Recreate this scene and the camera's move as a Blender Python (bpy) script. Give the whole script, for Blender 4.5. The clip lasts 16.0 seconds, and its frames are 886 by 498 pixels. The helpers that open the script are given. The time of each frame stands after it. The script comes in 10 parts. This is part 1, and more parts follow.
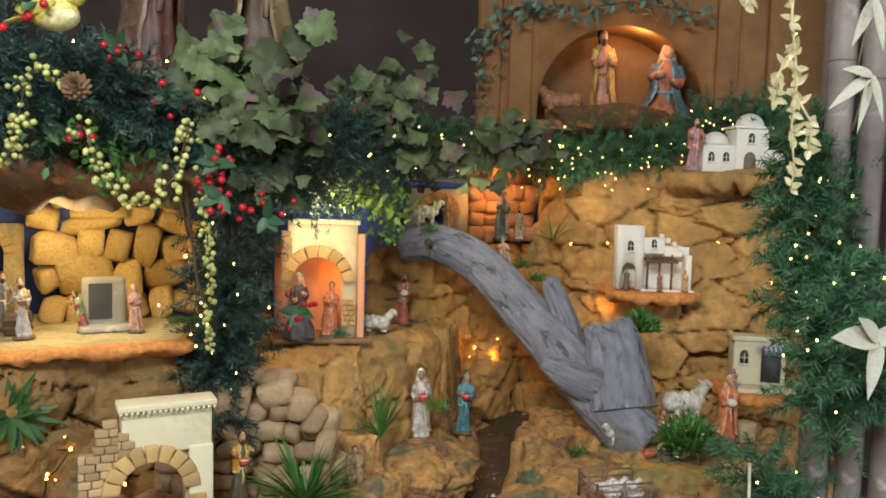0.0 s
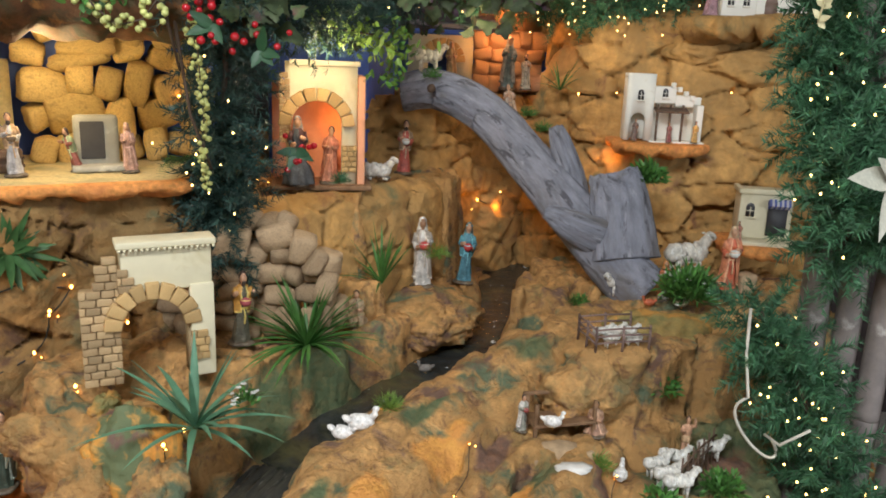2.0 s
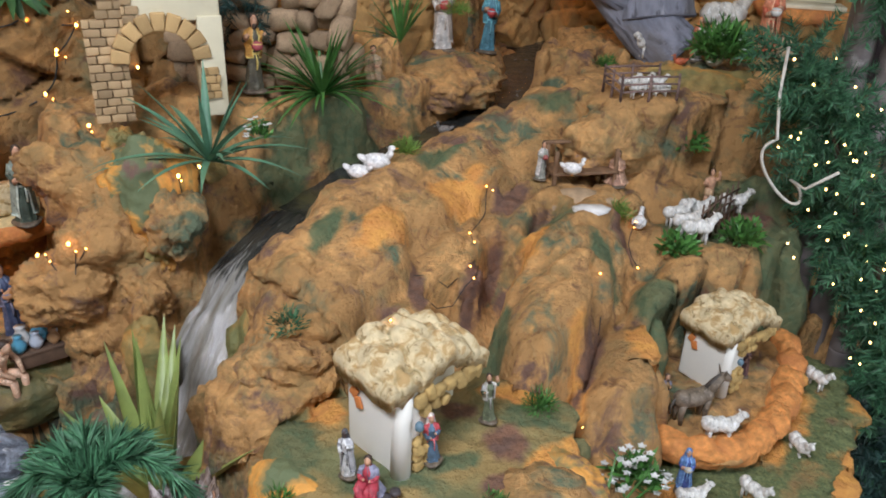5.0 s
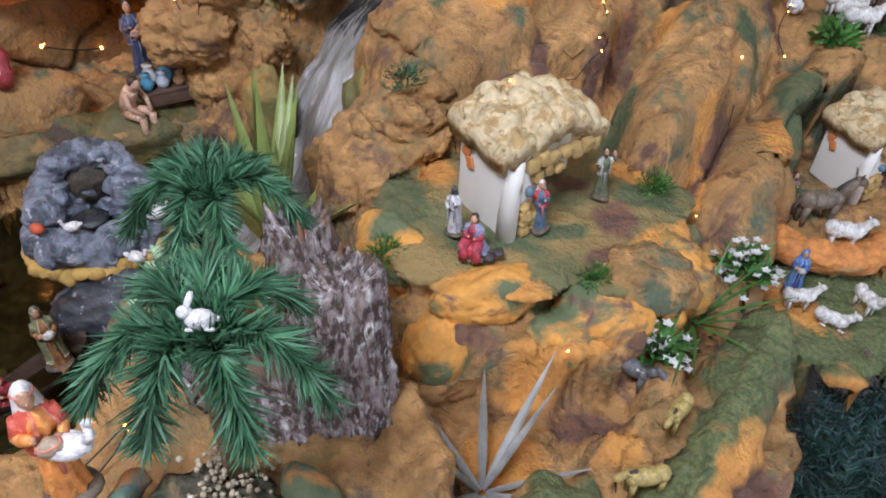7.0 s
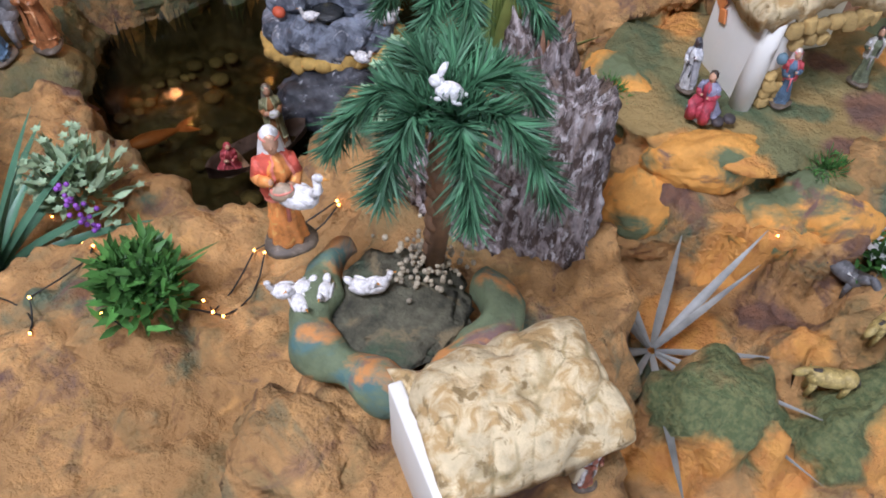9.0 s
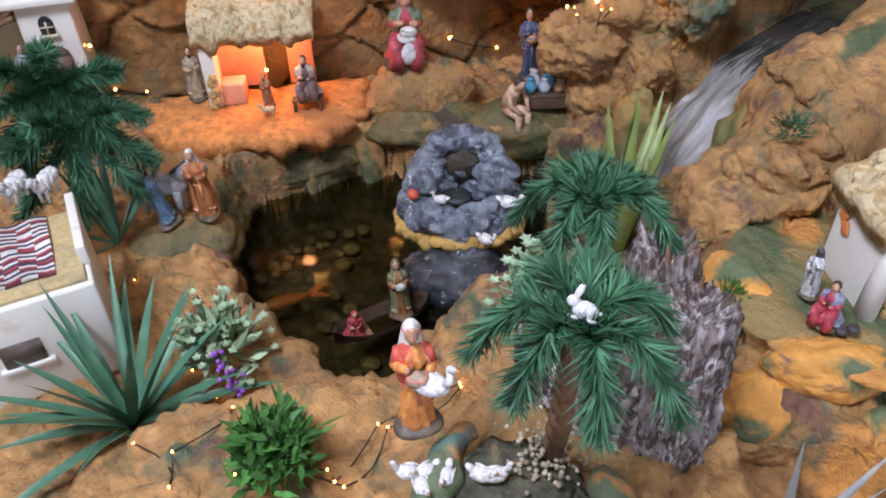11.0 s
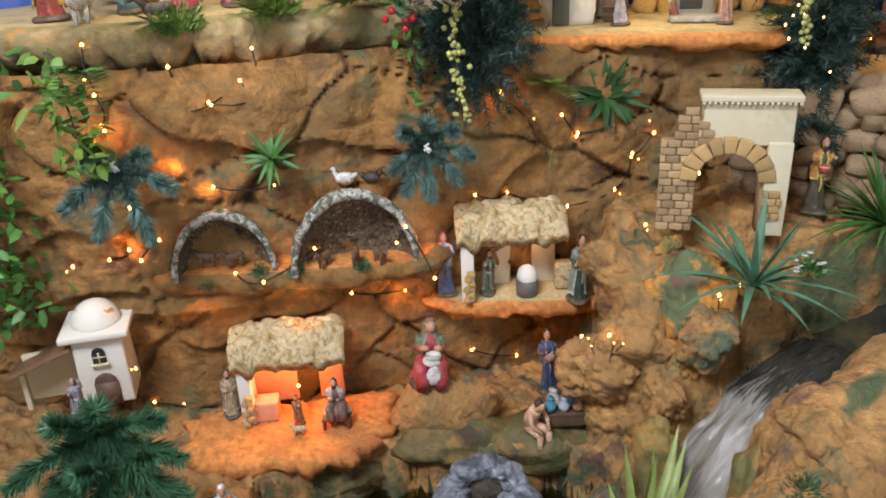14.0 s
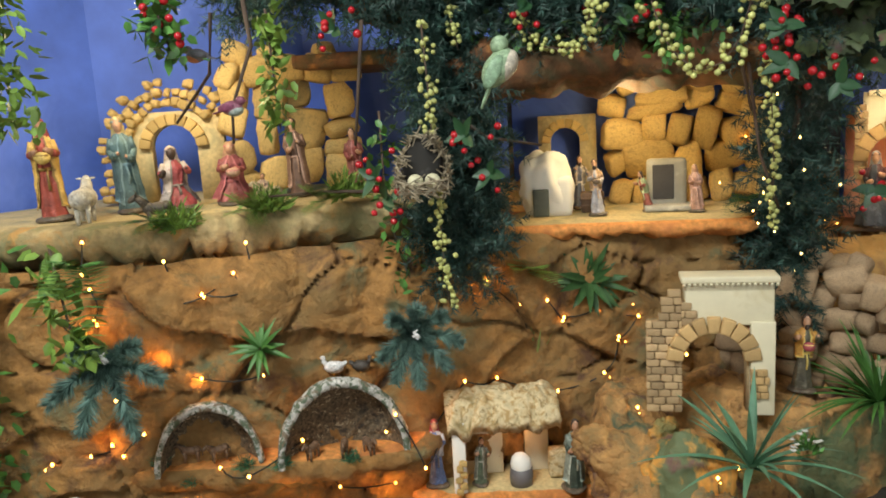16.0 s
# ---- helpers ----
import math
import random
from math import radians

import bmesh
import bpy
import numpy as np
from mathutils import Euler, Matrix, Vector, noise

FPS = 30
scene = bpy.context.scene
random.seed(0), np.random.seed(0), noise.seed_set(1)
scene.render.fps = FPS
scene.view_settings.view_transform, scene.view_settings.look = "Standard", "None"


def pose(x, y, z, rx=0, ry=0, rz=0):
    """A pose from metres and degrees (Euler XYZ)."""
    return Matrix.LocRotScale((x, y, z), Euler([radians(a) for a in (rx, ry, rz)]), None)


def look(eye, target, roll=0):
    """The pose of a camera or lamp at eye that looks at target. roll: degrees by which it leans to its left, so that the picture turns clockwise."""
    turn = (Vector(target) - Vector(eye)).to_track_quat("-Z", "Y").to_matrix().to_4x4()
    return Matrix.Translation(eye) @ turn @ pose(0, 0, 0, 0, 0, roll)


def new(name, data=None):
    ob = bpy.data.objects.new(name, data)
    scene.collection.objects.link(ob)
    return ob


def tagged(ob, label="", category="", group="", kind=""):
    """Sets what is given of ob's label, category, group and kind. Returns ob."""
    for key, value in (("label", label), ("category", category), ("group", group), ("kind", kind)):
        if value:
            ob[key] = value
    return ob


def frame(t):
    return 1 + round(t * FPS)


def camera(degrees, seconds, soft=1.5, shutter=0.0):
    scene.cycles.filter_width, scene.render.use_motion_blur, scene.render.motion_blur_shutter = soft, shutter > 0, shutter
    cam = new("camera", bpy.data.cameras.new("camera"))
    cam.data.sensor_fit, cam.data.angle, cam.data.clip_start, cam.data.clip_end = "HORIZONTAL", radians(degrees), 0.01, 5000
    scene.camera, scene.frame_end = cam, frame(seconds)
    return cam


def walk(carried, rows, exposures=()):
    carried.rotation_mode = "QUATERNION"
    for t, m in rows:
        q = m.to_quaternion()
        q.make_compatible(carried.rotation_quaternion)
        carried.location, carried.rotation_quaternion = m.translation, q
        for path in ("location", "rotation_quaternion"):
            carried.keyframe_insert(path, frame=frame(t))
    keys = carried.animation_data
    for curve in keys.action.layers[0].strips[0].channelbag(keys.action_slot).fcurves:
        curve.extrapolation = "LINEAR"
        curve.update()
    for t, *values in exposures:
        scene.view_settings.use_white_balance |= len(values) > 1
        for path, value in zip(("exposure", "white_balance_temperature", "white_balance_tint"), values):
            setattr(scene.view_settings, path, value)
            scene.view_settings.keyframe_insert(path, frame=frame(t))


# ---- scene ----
cam = camera(58.6, 16.0, 1.8)
PATH = [
    (0, (-0.062, 0.118, 1.488), (0.013, 2.111, 1.33), 1.6),
    (0.5, (-0.061, 0.121, 1.478), (0.023, 2.106, 1.246), 1.6),
    (1, (-0.059, 0.129, 1.467), (0.026, 2.102, 1.153), 1.9),
    (1.5, (-0.058, 0.14, 1.452), (0.02, 2.097, 1.051), 2.0),
    (2, (-0.06, 0.152, 1.437), (0.019, 2.088, 0.945), 2.3),
    (2.5, (-0.058, 0.158, 1.424), (0.023, 2.068, 0.835), 2.6),
    (3, (-0.061, 0.165, 1.411), (0.025, 2.044, 0.733), 2.8),
    (3.2, (-0.061, 0.163, 1.406), (0.024, 2.031, 0.696), 2.9),
    (5.3, (-0.029, 0.134, 1.264), (-0.025, 1.882, 0.292), 2.2),
    (5.5, (-0.026, 0.14, 1.26), (-0.038, 1.852, 0.226), 2.4),
    (6, (-0.028, 0.14, 1.25), (-0.071, 1.773, 0.096), 2.6),
    (6.5, (-0.031, 0.138, 1.245), (-0.142, 1.703, 0.005), 2.8),
    (7, (-0.04, 0.138, 1.233), (-0.248, 1.61, -0.104), 2.7),
    (7.5, (-0.046, 0.139, 1.217), (-0.336, 1.476, -0.242), 3.2),
    (8, (-0.051, 0.131, 1.21), (-0.418, 1.364, -0.321), 3.4),
    (8.5, (-0.055, 0.119, 1.207), (-0.499, 1.262, -0.373), 3.1),
    (8.7, (-0.058, 0.113, 1.207), (-0.535, 1.223, -0.386), 2.8),
    (10.8, (-0.067, 0.093, 1.242), (-0.955, 1.283, -0.098), -1.7),
    (11, (-0.073, 0.089, 1.256), (-0.983, 1.297, -0.053), -1.7),
    (11.5, (-0.082, 0.092, 1.29), (-1.053, 1.341, 0.066), -2.1),
    (12, (-0.083, 0.101, 1.318), (-1.103, 1.387, 0.174), -2.4),
    (12.5, (-0.083, 0.103, 1.346), (-1.144, 1.436, 0.299), -2.5),
    (13, (-0.081, 0.106, 1.373), (-1.166, 1.479, 0.406), -2.5),
    (13.5, (-0.073, 0.12, 1.408), (-1.189, 1.514, 0.506), -2.9),
    (14, (-0.093, 0.122, 1.437), (-1.218, 1.554, 0.61), -2.7),
    (14.5, (-0.085, 0.114, 1.426), (-1.24, 1.591, 0.729), -2.8),
    (15, (-0.082, 0.112, 1.426), (-1.249, 1.624, 0.83), -3.1),
    (15.5, (-0.077, 0.11, 1.426), (-1.262, 1.648, 0.946), -3.5),
    (16, (-0.078, 0.11, 1.427), (-1.254, 1.686, 1.064), -3.5),
]
walk(cam, [(t, look(eye, target, roll)) for t, eye, target, roll in PATH],
     exposures=((0.0, 0.1, 7000, 8), (3.0, 0.03, 6500, 12), (5.5, 0.0, 6200, 17), (8.5, -0.08, 5900, 24), (11.0, -0.05, 5900, 24), (12.5, 0.05, 6300, 19), (14.0, -0.02, 6550, 17), (16.0, -0.12, 7100, 8)))

# ================= world and large lights =================
world = bpy.data.worlds.new("room_light")
scene.world = world
world.use_nodes = True
world.node_tree.nodes["Background"].inputs[0].default_value = (0.75, 0.85, 1.0, 1)
world.node_tree.nodes["Background"].inputs[1].default_value = 0.05


def area_lamp(name, eye, target, sx, sy, watts, colour):
    data = bpy.data.lights.new(name, "AREA")
    data.shape, data.size, data.size_y, data.energy, data.color = "RECTANGLE", sx, sy, watts, colour
    ob = new(name, data)
    ob.matrix_world = look(eye, target)
    return ob


def glow_lamp(name, p, watts, colour, radius=0.02):
    data = bpy.data.lights.new(name, "POINT")
    data.energy, data.color, data.shadow_soft_size = watts, colour, radius
    ob = new(name, data)
    ob.location = p
    return ob


# the room's ceiling light over the front of the display, and daylight from the open side
area_lamp("ceiling_light_lamp", (-0.55, -0.4, 2.72), (-0.45, 1.3, 0.7), 0.95, 0.5, 78, (0.88, 0.94, 1.0))
area_lamp("daylight_lamp", (2.4, -0.9, 1.6), (0.1, 1.0, 0.6), 1.2, 1.6, 42, (0.8, 0.9, 1.0))

# ================= materials =================


def mat(name, colour, rough=0.7, metal=0.0, **kw):
    """Principled material: patches of colour2 (scale2), a third tone, grain and bump."""
    m = bpy.data.materials.new(name)
    m.use_nodes = True
    nt = m.node_tree
    b = nt.nodes["Principled BSDF"]
    b.inputs["Roughness"].default_value = rough
    b.inputs["Metallic"].default_value = metal
    co = nt.nodes.new("ShaderNodeTexCoord")
    src = co.outputs["Object"]
    if kw.get("world_space"):
        geo = nt.nodes.new("ShaderNodeNewGeometry")
        src = geo.outputs["Position"]
    if kw.get("stretch"):
        mp = nt.nodes.new("ShaderNodeMapping")
        mp.inputs["Scale"].default_value = kw["stretch"]
        nt.links.new(src, mp.inputs["Vector"])
        src = mp.outputs[0]
    if kw.get("uv"):
        mp = nt.nodes.new("ShaderNodeMapping")
        mp.inputs["Scale"].default_value = (*kw["uv"], 1)
        nt.links.new(co.outputs["UV"], mp.inputs["Vector"])
        src = mp.outputs[0]

    def noise_node(scale, detail=4, rough_=0.6, dist=0.0):
        n = nt.nodes.new("ShaderNodeTexNoise")
        n.inputs["Scale"].default_value = scale
        n.inputs["Detail"].default_value = detail
        n.inputs["Roughness"].default_value = rough_
        n.inputs["Distortion"].default_value = dist
        nt.links.new(src, n.inputs["Vector"])
        return n

    def blend(fac, a, bcol):
        x = nt.nodes.new("ShaderNodeMix")
        x.data_type = "RGBA"
        nt.links.new(fac, x.inputs[0])
        for sock, v in ((x.inputs[6], a), (x.inputs[7], bcol)):
            if isinstance(v, tuple):
                sock.default_value = (*v, 1)
            else:
                nt.links.new(v, sock)
        return x.outputs[2]

    def ramp(fac, lo, hi):
        r = nt.nodes.new("ShaderNodeMapRange")
        r.inputs[1].default_value, r.inputs[2].default_value = lo, hi
        r.clamp = True
        nt.links.new(fac, r.inputs[0])
        return r.outputs[0]

    g = kw.get("grain", 60)
    dark = tuple(c * kw.get("vary", 0.72) for c in colour)
    light = tuple(min(1, c * (2 - kw.get("vary", 0.72)) * 0.92) for c in colour)
    out = blend(ramp(noise_node(g, 5).outputs[0], 0.3, 0.7), dark, light)
    for c2, sc, lo, hi in kw.get("patches", ()):
        out = blend(ramp(noise_node(sc, 5, 0.62, 0.6).outputs[0], lo, hi), out, c2)
    for attr, c2, c3, msc in kw.get("masks", ()):
        at = nt.nodes.new("ShaderNodeAttribute")
        at.attribute_name = attr
        nz = nt.nodes.new("ShaderNodeMath")
        nz.operation = "MULTIPLY_ADD"
        nt.links.new(noise_node(22, 5).outputs[0], nz.inputs[0])
        nz.inputs[1].default_value = 1.1
        nt.links.new(at.outputs["Fac"], nz.inputs[2])
        fine = blend(ramp(noise_node(msc, 5).outputs[0], 0.42, 0.6), c2, c3)
        out = blend(ramp(nz.outputs[0], 1.0, 1.25), out, fine)
    if kw.get("random"):
        info = nt.nodes.new("ShaderNodeObjectInfo")
        h = nt.nodes.new("ShaderNodeHueSaturation")
        nt.links.new(out, h.inputs["Color"])
        r = nt.nodes.new("ShaderNodeMapRange")
        r.inputs[3].default_value, r.inputs[4].default_value = 1 - kw["random"], 1 + kw["random"]
        nt.links.new(info.outputs["Random"], r.inputs[0])
        nt.links.new(r.outputs[0], h.inputs["Value"])
        out = h.outputs[0]
    if kw.get("island"):
        geo2 = nt.nodes.new("ShaderNodeNewGeometry")
        h = nt.nodes.new("ShaderNodeHueSaturation")
        nt.links.new(out, h.inputs["Color"])
        r = nt.nodes.new("ShaderNodeMapRange")
        r.inputs[3].default_value, r.inputs[4].default_value = 1 - kw["island"], 1 + kw["island"]
        nt.links.new(geo2.outputs["Random Per Island"], r.inputs[0])
        nt.links.new(r.outputs[0], h.inputs["Value"])
        out = h.outputs[0]
    nt.links.new(out, b.inputs["Base Color"])
    if kw.get("bump", 0.3):
        bp = nt.nodes.new("ShaderNodeBump")
        bp.inputs["Strength"].default_value = kw.get("bump", 0.3)
        bp.inputs["Distance"].default_value = kw.get("depth", 0.004)
        nn = noise_node(kw.get("bscale", g * 1.3), 6, 0.65)
        nt.links.new(nn.outputs[0], bp.inputs["Height"])
        nt.links.new(bp.outputs[0], b.inputs["Normal"])
    if kw.get("sss"):
        b.inputs["Subsurface Weight"].default_value = kw["sss"]
        b.inputs["Subsurface Radius"].default_value = (0.01, 0.008, 0.005)
        b.inputs["Subsurface Scale"].default_value = 0.3
    return m


OCHRE, GREEN, BROWN = (0.6, 0.33, 0.118), (0.12, 0.155, 0.09), (0.18, 0.1, 0.07)
M_ROCK = mat("painted_rock", OCHRE, 0.75, world_space=True, grain=38, vary=0.6, bump=1.0, depth=0.012, bscale=70,
             patches=(((0.42, 0.23, 0.08), 6, 0.42, 0.6), ((0.26, 0.18, 0.07), 13, 0.52, 0.68), (GREEN, 8, 0.55, 0.65), (BROWN, 10.5, 0.57, 0.66), ((0.2, 0.095, 0.04), 34, 0.56, 0.7), ((0.68, 0.37, 0.12), 20, 0.6, 0.74)),
             masks=(("plateau", (0.36, 0.25, 0.09), (0.19, 0.19, 0.08), 11), ("moss", (0.11, 0.145, 0.055), (0.2, 0.22, 0.085), 150),
                    ("green_paint", (0.1, 0.14, 0.065), (0.16, 0.17, 0.075), 40), ("orange_paint", (0.78, 0.375, 0.085), (0.68, 0.3, 0.075), 40),
                    ("brown_paint", (0.16, 0.09, 0.065), (0.24, 0.12, 0.07), 40)))
# crack mask: dark brown painted lines that also hold the recesses' shade
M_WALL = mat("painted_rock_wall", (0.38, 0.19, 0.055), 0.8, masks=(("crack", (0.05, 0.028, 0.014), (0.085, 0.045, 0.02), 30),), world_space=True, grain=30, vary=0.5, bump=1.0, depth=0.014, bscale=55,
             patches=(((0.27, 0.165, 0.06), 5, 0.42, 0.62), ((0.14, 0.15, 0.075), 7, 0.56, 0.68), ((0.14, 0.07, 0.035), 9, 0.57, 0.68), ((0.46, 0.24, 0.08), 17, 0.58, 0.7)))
M_BACKWALL = mat("painted_back_rock", (0.54, 0.3, 0.095), 0.8, world_space=True, grain=24, vary=0.6, bump=0.8, depth=0.012, bscale=45,
                 patches=(((0.34, 0.2, 0.07), 5, 0.42, 0.64), ((0.14, 0.14, 0.065), 7, 0.6, 0.72), ((0.22, 0.1, 0.05), 9, 0.6, 0.72)))
M_MOSSROCK = mat("olive_painted_rock", (0.36, 0.24, 0.075), 0.7, world_space=True, grain=34, vary=0.55, bump=0.8, depth=0.007, bscale=60,
                 patches=(((0.16, 0.16, 0.055), 9, 0.42, 0.6), ((0.55, 0.27, 0.06), 11, 0.55, 0.66), ((0.12, 0.075, 0.045), 14, 0.6, 0.72)))
M_LEDGE = mat("pale_ledge_rock", (0.46, 0.34, 0.16), 0.75, world_space=True, grain=34, vary=0.6, bump=0.9, depth=0.008, bscale=60,
              patches=(((0.24, 0.22, 0.1), 9, 0.46, 0.62), ((0.5, 0.27, 0.08), 11, 0.56, 0.66), ((0.16, 0.1, 0.06), 14, 0.6, 0.72)))
M_LIP = mat("sprayed_lip_rock", (0.7, 0.33, 0.065), 0.75, world_space=True, grain=50, vary=0.75, bump=0.6, depth=0.006, bscale=90,
            patches=(((0.13, 0.16, 0.075), 11, 0.47, 0.56), ((0.17, 0.095, 0.07), 14, 0.57, 0.64)))
# wet olive rock of the pond banks, darkened for their shade as well
M_SHADEWETROCK = mat("shaded_wet_olive_rock", (0.2, 0.15, 0.055), 0.45, world_space=True, grain=34, vary=0.5, bump=0.9, depth=0.009, bscale=60,
                patches=(((0.1, 0.11, 0.045), 9, 0.44, 0.6), ((0.36, 0.2, 0.06), 13, 0.56, 0.68), ((0.07, 0.05, 0.03), 15, 0.56, 0.68)))
M_ORANGE = mat("orange_foam_edge", (0.72, 0.29, 0.075), 0.8, world_space=True, grain=70, vary=0.6, bump=0.9, depth=0.006, bscale=110,
               patches=(((0.55, 0.2, 0.06), 12, 0.5, 0.65),))
M_SAND = mat("sandy_shelf_top", (0.55, 0.42, 0.2), 0.85, world_space=True, grain=120, vary=0.75, bump=0.4, depth=0.002,
             patches=(((0.3, 0.27, 0.14), 14, 0.5, 0.68),))
M_GRASS = mat("green_flocked_moss", (0.13, 0.16, 0.05), 0.95, world_space=True, grain=160, vary=0.5, bump=0.9, depth=0.004, bscale=260,
              patches=(((0.3, 0.2, 0.07), 10, 0.56, 0.68),))
M_WHITE = mat("white_plaster", (0.8, 0.78, 0.7), 0.75, grain=25, vary=0.93, bump=0.25, depth=0.0015, bscale=120,
              patches=(((0.55, 0.47, 0.32), 14, 0.62, 0.8),))
M_CREAM = mat("cream_plaster", (0.66, 0.6, 0.42), 0.75, grain=25, vary=0.9, bump=0.25, depth=0.0015, bscale=120,
              patches=(((0.5, 0.42, 0.24), 12, 0.56, 0.75),))
M_PINKPLASTER = mat("salmon_plaster", (0.72, 0.34, 0.2), 0.8, grain=30, vary=0.85, bump=0.3, depth=0.0015)
M_BRICK = mat("stone_brick", (0.5, 0.36, 0.19), 0.85, grain=90, vary=0.7, bump=0.6, depth=0.002, random=0.3,
              patches=(((0.42, 0.2, 0.1), 18, 0.5, 0.7),))
M_VOUSSOIR = mat("arch_stone", (0.52, 0.33, 0.14), 0.85, grain=90, vary=0.7, bump=0.6, depth=0.002, random=0.35,
                 patches=(((0.6, 0.45, 0.2), 20, 0.5, 0.7),))
M_STONE = mat("tan_boulder", (0.42, 0.29, 0.17), 0.85, grain=50, vary=0.7, bump=0.6, depth=0.004, bscale=70, random=0.2,
              patches=(((0.26, 0.18, 0.11), 12, 0.5, 0.7),))
M_YSTONE = mat("yellow_boulder", (0.62, 0.42, 0.15), 0.85, grain=50, vary=0.72, bump=0.6, depth=0.004, bscale=70, random=0.18,
               patches=(((0.36, 0.24, 0.09), 12, 0.5, 0.7),))
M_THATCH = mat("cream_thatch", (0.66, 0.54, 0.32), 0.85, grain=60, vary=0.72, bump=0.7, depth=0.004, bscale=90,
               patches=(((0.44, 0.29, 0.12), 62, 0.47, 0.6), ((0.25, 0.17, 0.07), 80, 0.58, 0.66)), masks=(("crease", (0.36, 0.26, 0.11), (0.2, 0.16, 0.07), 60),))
M_GREY = mat("grey_weathered_wood", (0.23, 0.24, 0.29), 0.8, uv=(1, 0.12), grain=16, vary=0.6, bump=0.9, depth=0.006, bscale=26,
             patches=(((0.09, 0.09, 0.11), 14, 0.56, 0.62), ((0.34, 0.35, 0.4), 22, 0.6, 0.7), ((0.15, 0.14, 0.14), 4, 0.52, 0.7)))
M_GREYROCK = mat("grey_painted_rock", (0.24, 0.27, 0.32), 0.7, grain=60, vary=0.5, bump=1.0, depth=0.006, bscale=80,
                 patches=(((0.07, 0.08, 0.1), 24, 0.48, 0.6), ((0.55, 0.56, 0.58), 50, 0.6, 0.68)))
M_BARK = mat("stump_bark", (0.36, 0.3, 0.28), 0.9, grain=150, vary=0.5, bump=1.0, depth=0.005, bscale=170, stretch=(1, 1, 0.38),
             patches=(((0.085, 0.055, 0.042), 130, 0.44, 0.56), ((0.62, 0.58, 0.56), 150, 0.55, 0.64), ((0.19, 0.125, 0.085), 22, 0.53, 0.62)))
M_WOOD = mat("dark_wood", (0.11, 0.065, 0.04), 0.7, grain=50, vary=0.6, bump=0.5, depth=0.002)
M_BROWNWOOD = mat("brown_wood", (0.2, 0.11, 0.055), 0.7, grain=50, vary=0.6, bump=0.5, depth=0.002)
M_BAMBOO = mat("grey_bamboo", (0.19, 0.16, 0.15), 0.6, grain=22, vary=0.7, bump=0.3, depth=0.002, random=0.18,
               patches=(((0.2, 0.17, 0.15), 9, 0.5, 0.7), ((0.4, 0.37, 0.34), 16, 0.64, 0.75)))
M_PINE = mat("pine_needles", (0.05, 0.15, 0.07), 0.6, grain=25, vary=0.5, bump=0, island=0.45)
M_DARKPINE = mat("dark_blue_green_needles", (0.022, 0.06, 0.048), 0.6, grain=25, vary=0.5, bump=0, island=0.45)
M_BLUEPINE = mat("blue_green_needles", (0.11, 0.2, 0.165), 0.6, grain=25, vary=0.6, bump=0, island=0.35)
M_LEAF = mat("green_leaf", (0.07, 0.2, 0.04), 0.5, grain=30, vary=0.6, bump=0, island=0.45)
M_FERN = mat("deep_green_leaf", (0.045, 0.12, 0.035), 0.5, grain=30, vary=0.6, bump=0, island=0.5)
M_LIME = mat("lime_leaf", (0.15, 0.26, 0.045), 0.5, grain=30, vary=0.7, bump=0, island=0.35)
M_IVY = mat("grey_green_leaf", (0.055, 0.085, 0.03), 0.7, grain=30, vary=0.5, bump=0.2, random=0.45,
            patches=(((0.1, 0.125, 0.055), 30, 0.5, 0.65), ((0.09, 0.045, 0.035), 11, 0.55, 0.63), ((0.09, 0.045, 0.08), 19, 0.58, 0.64)))
M_AGAVE = mat("blue_green_leaf", (0.1, 0.24, 0.14), 0.45, grain=20, vary=0.65, bump=0.1, island=0.25)
M_YAGAVE = mat("yellow_green_leaf", (0.28, 0.36, 0.1), 0.45, grain=20, vary=0.7, bump=0.1, island=0.25)
M_GREYLEAF = mat("grey_leaf", (0.3, 0.3, 0.27), 0.5, grain=30, vary=0.6, bump=0.2, island=0.25)
M_GOLD = mat("pale_gold_leaf", (0.6, 0.53, 0.3), 0.4, 0.25, grain=60, vary=0.7, bump=0.3, island=0.25)
M_SILK = mat("white_glitter_leaf", (0.5, 0.49, 0.4), 0.5, grain=200, vary=0.8, bump=0.4, depth=0.001, island=0.1)
M_REDB = mat("red_berry", (0.42, 0.012, 0.02), 0.25, bump=0, grain=10, vary=0.8)
M_LIMEB = mat("pale_green_berry", (0.4, 0.42, 0.14), 0.45, bump=0, grain=20, vary=0.8, island=0.25)
M_VINE = mat("brown_vine", (0.07, 0.045, 0.03), 0.8, grain=30)
M_CABLE = mat("black_cable", (0.012, 0.014, 0.012), 0.5, grain=30, bump=0)
M_ROPE = mat("white_cord", (0.6, 0.56, 0.48), 0.7, grain=60)
M_BLUE = mat("blue_painted_sky_board", (0.06, 0.13, 0.5), 0.6, world_space=True, grain=5, vary=0.7, bump=0.05,
             patches=(((0.16, 0.25, 0.7), 3, 0.5, 0.8),))
M_DARK = mat("dark_brown_wall", (0.045, 0.03, 0.03), 0.8, world_space=True, grain=5, vary=0.7, bump=0.1)
M_STRAW = mat("straw_nest", (0.3, 0.25, 0.17), 0.9, grain=90, vary=0.6, island=0.4)
M_WATERROCK = mat("wet_dark_rock", (0.03, 0.033, 0.034), 0.25, world_space=True, grain=40, vary=0.5, bump=0.8, depth=0.006,
                  patches=(((0.16, 0.14, 0.07), 12, 0.52, 0.66),))
M_ROOMWALL = mat("room_wall", (0.55, 0.5, 0.43), 0.85, world_space=True, grain=6, vary=0.9, bump=0.1)
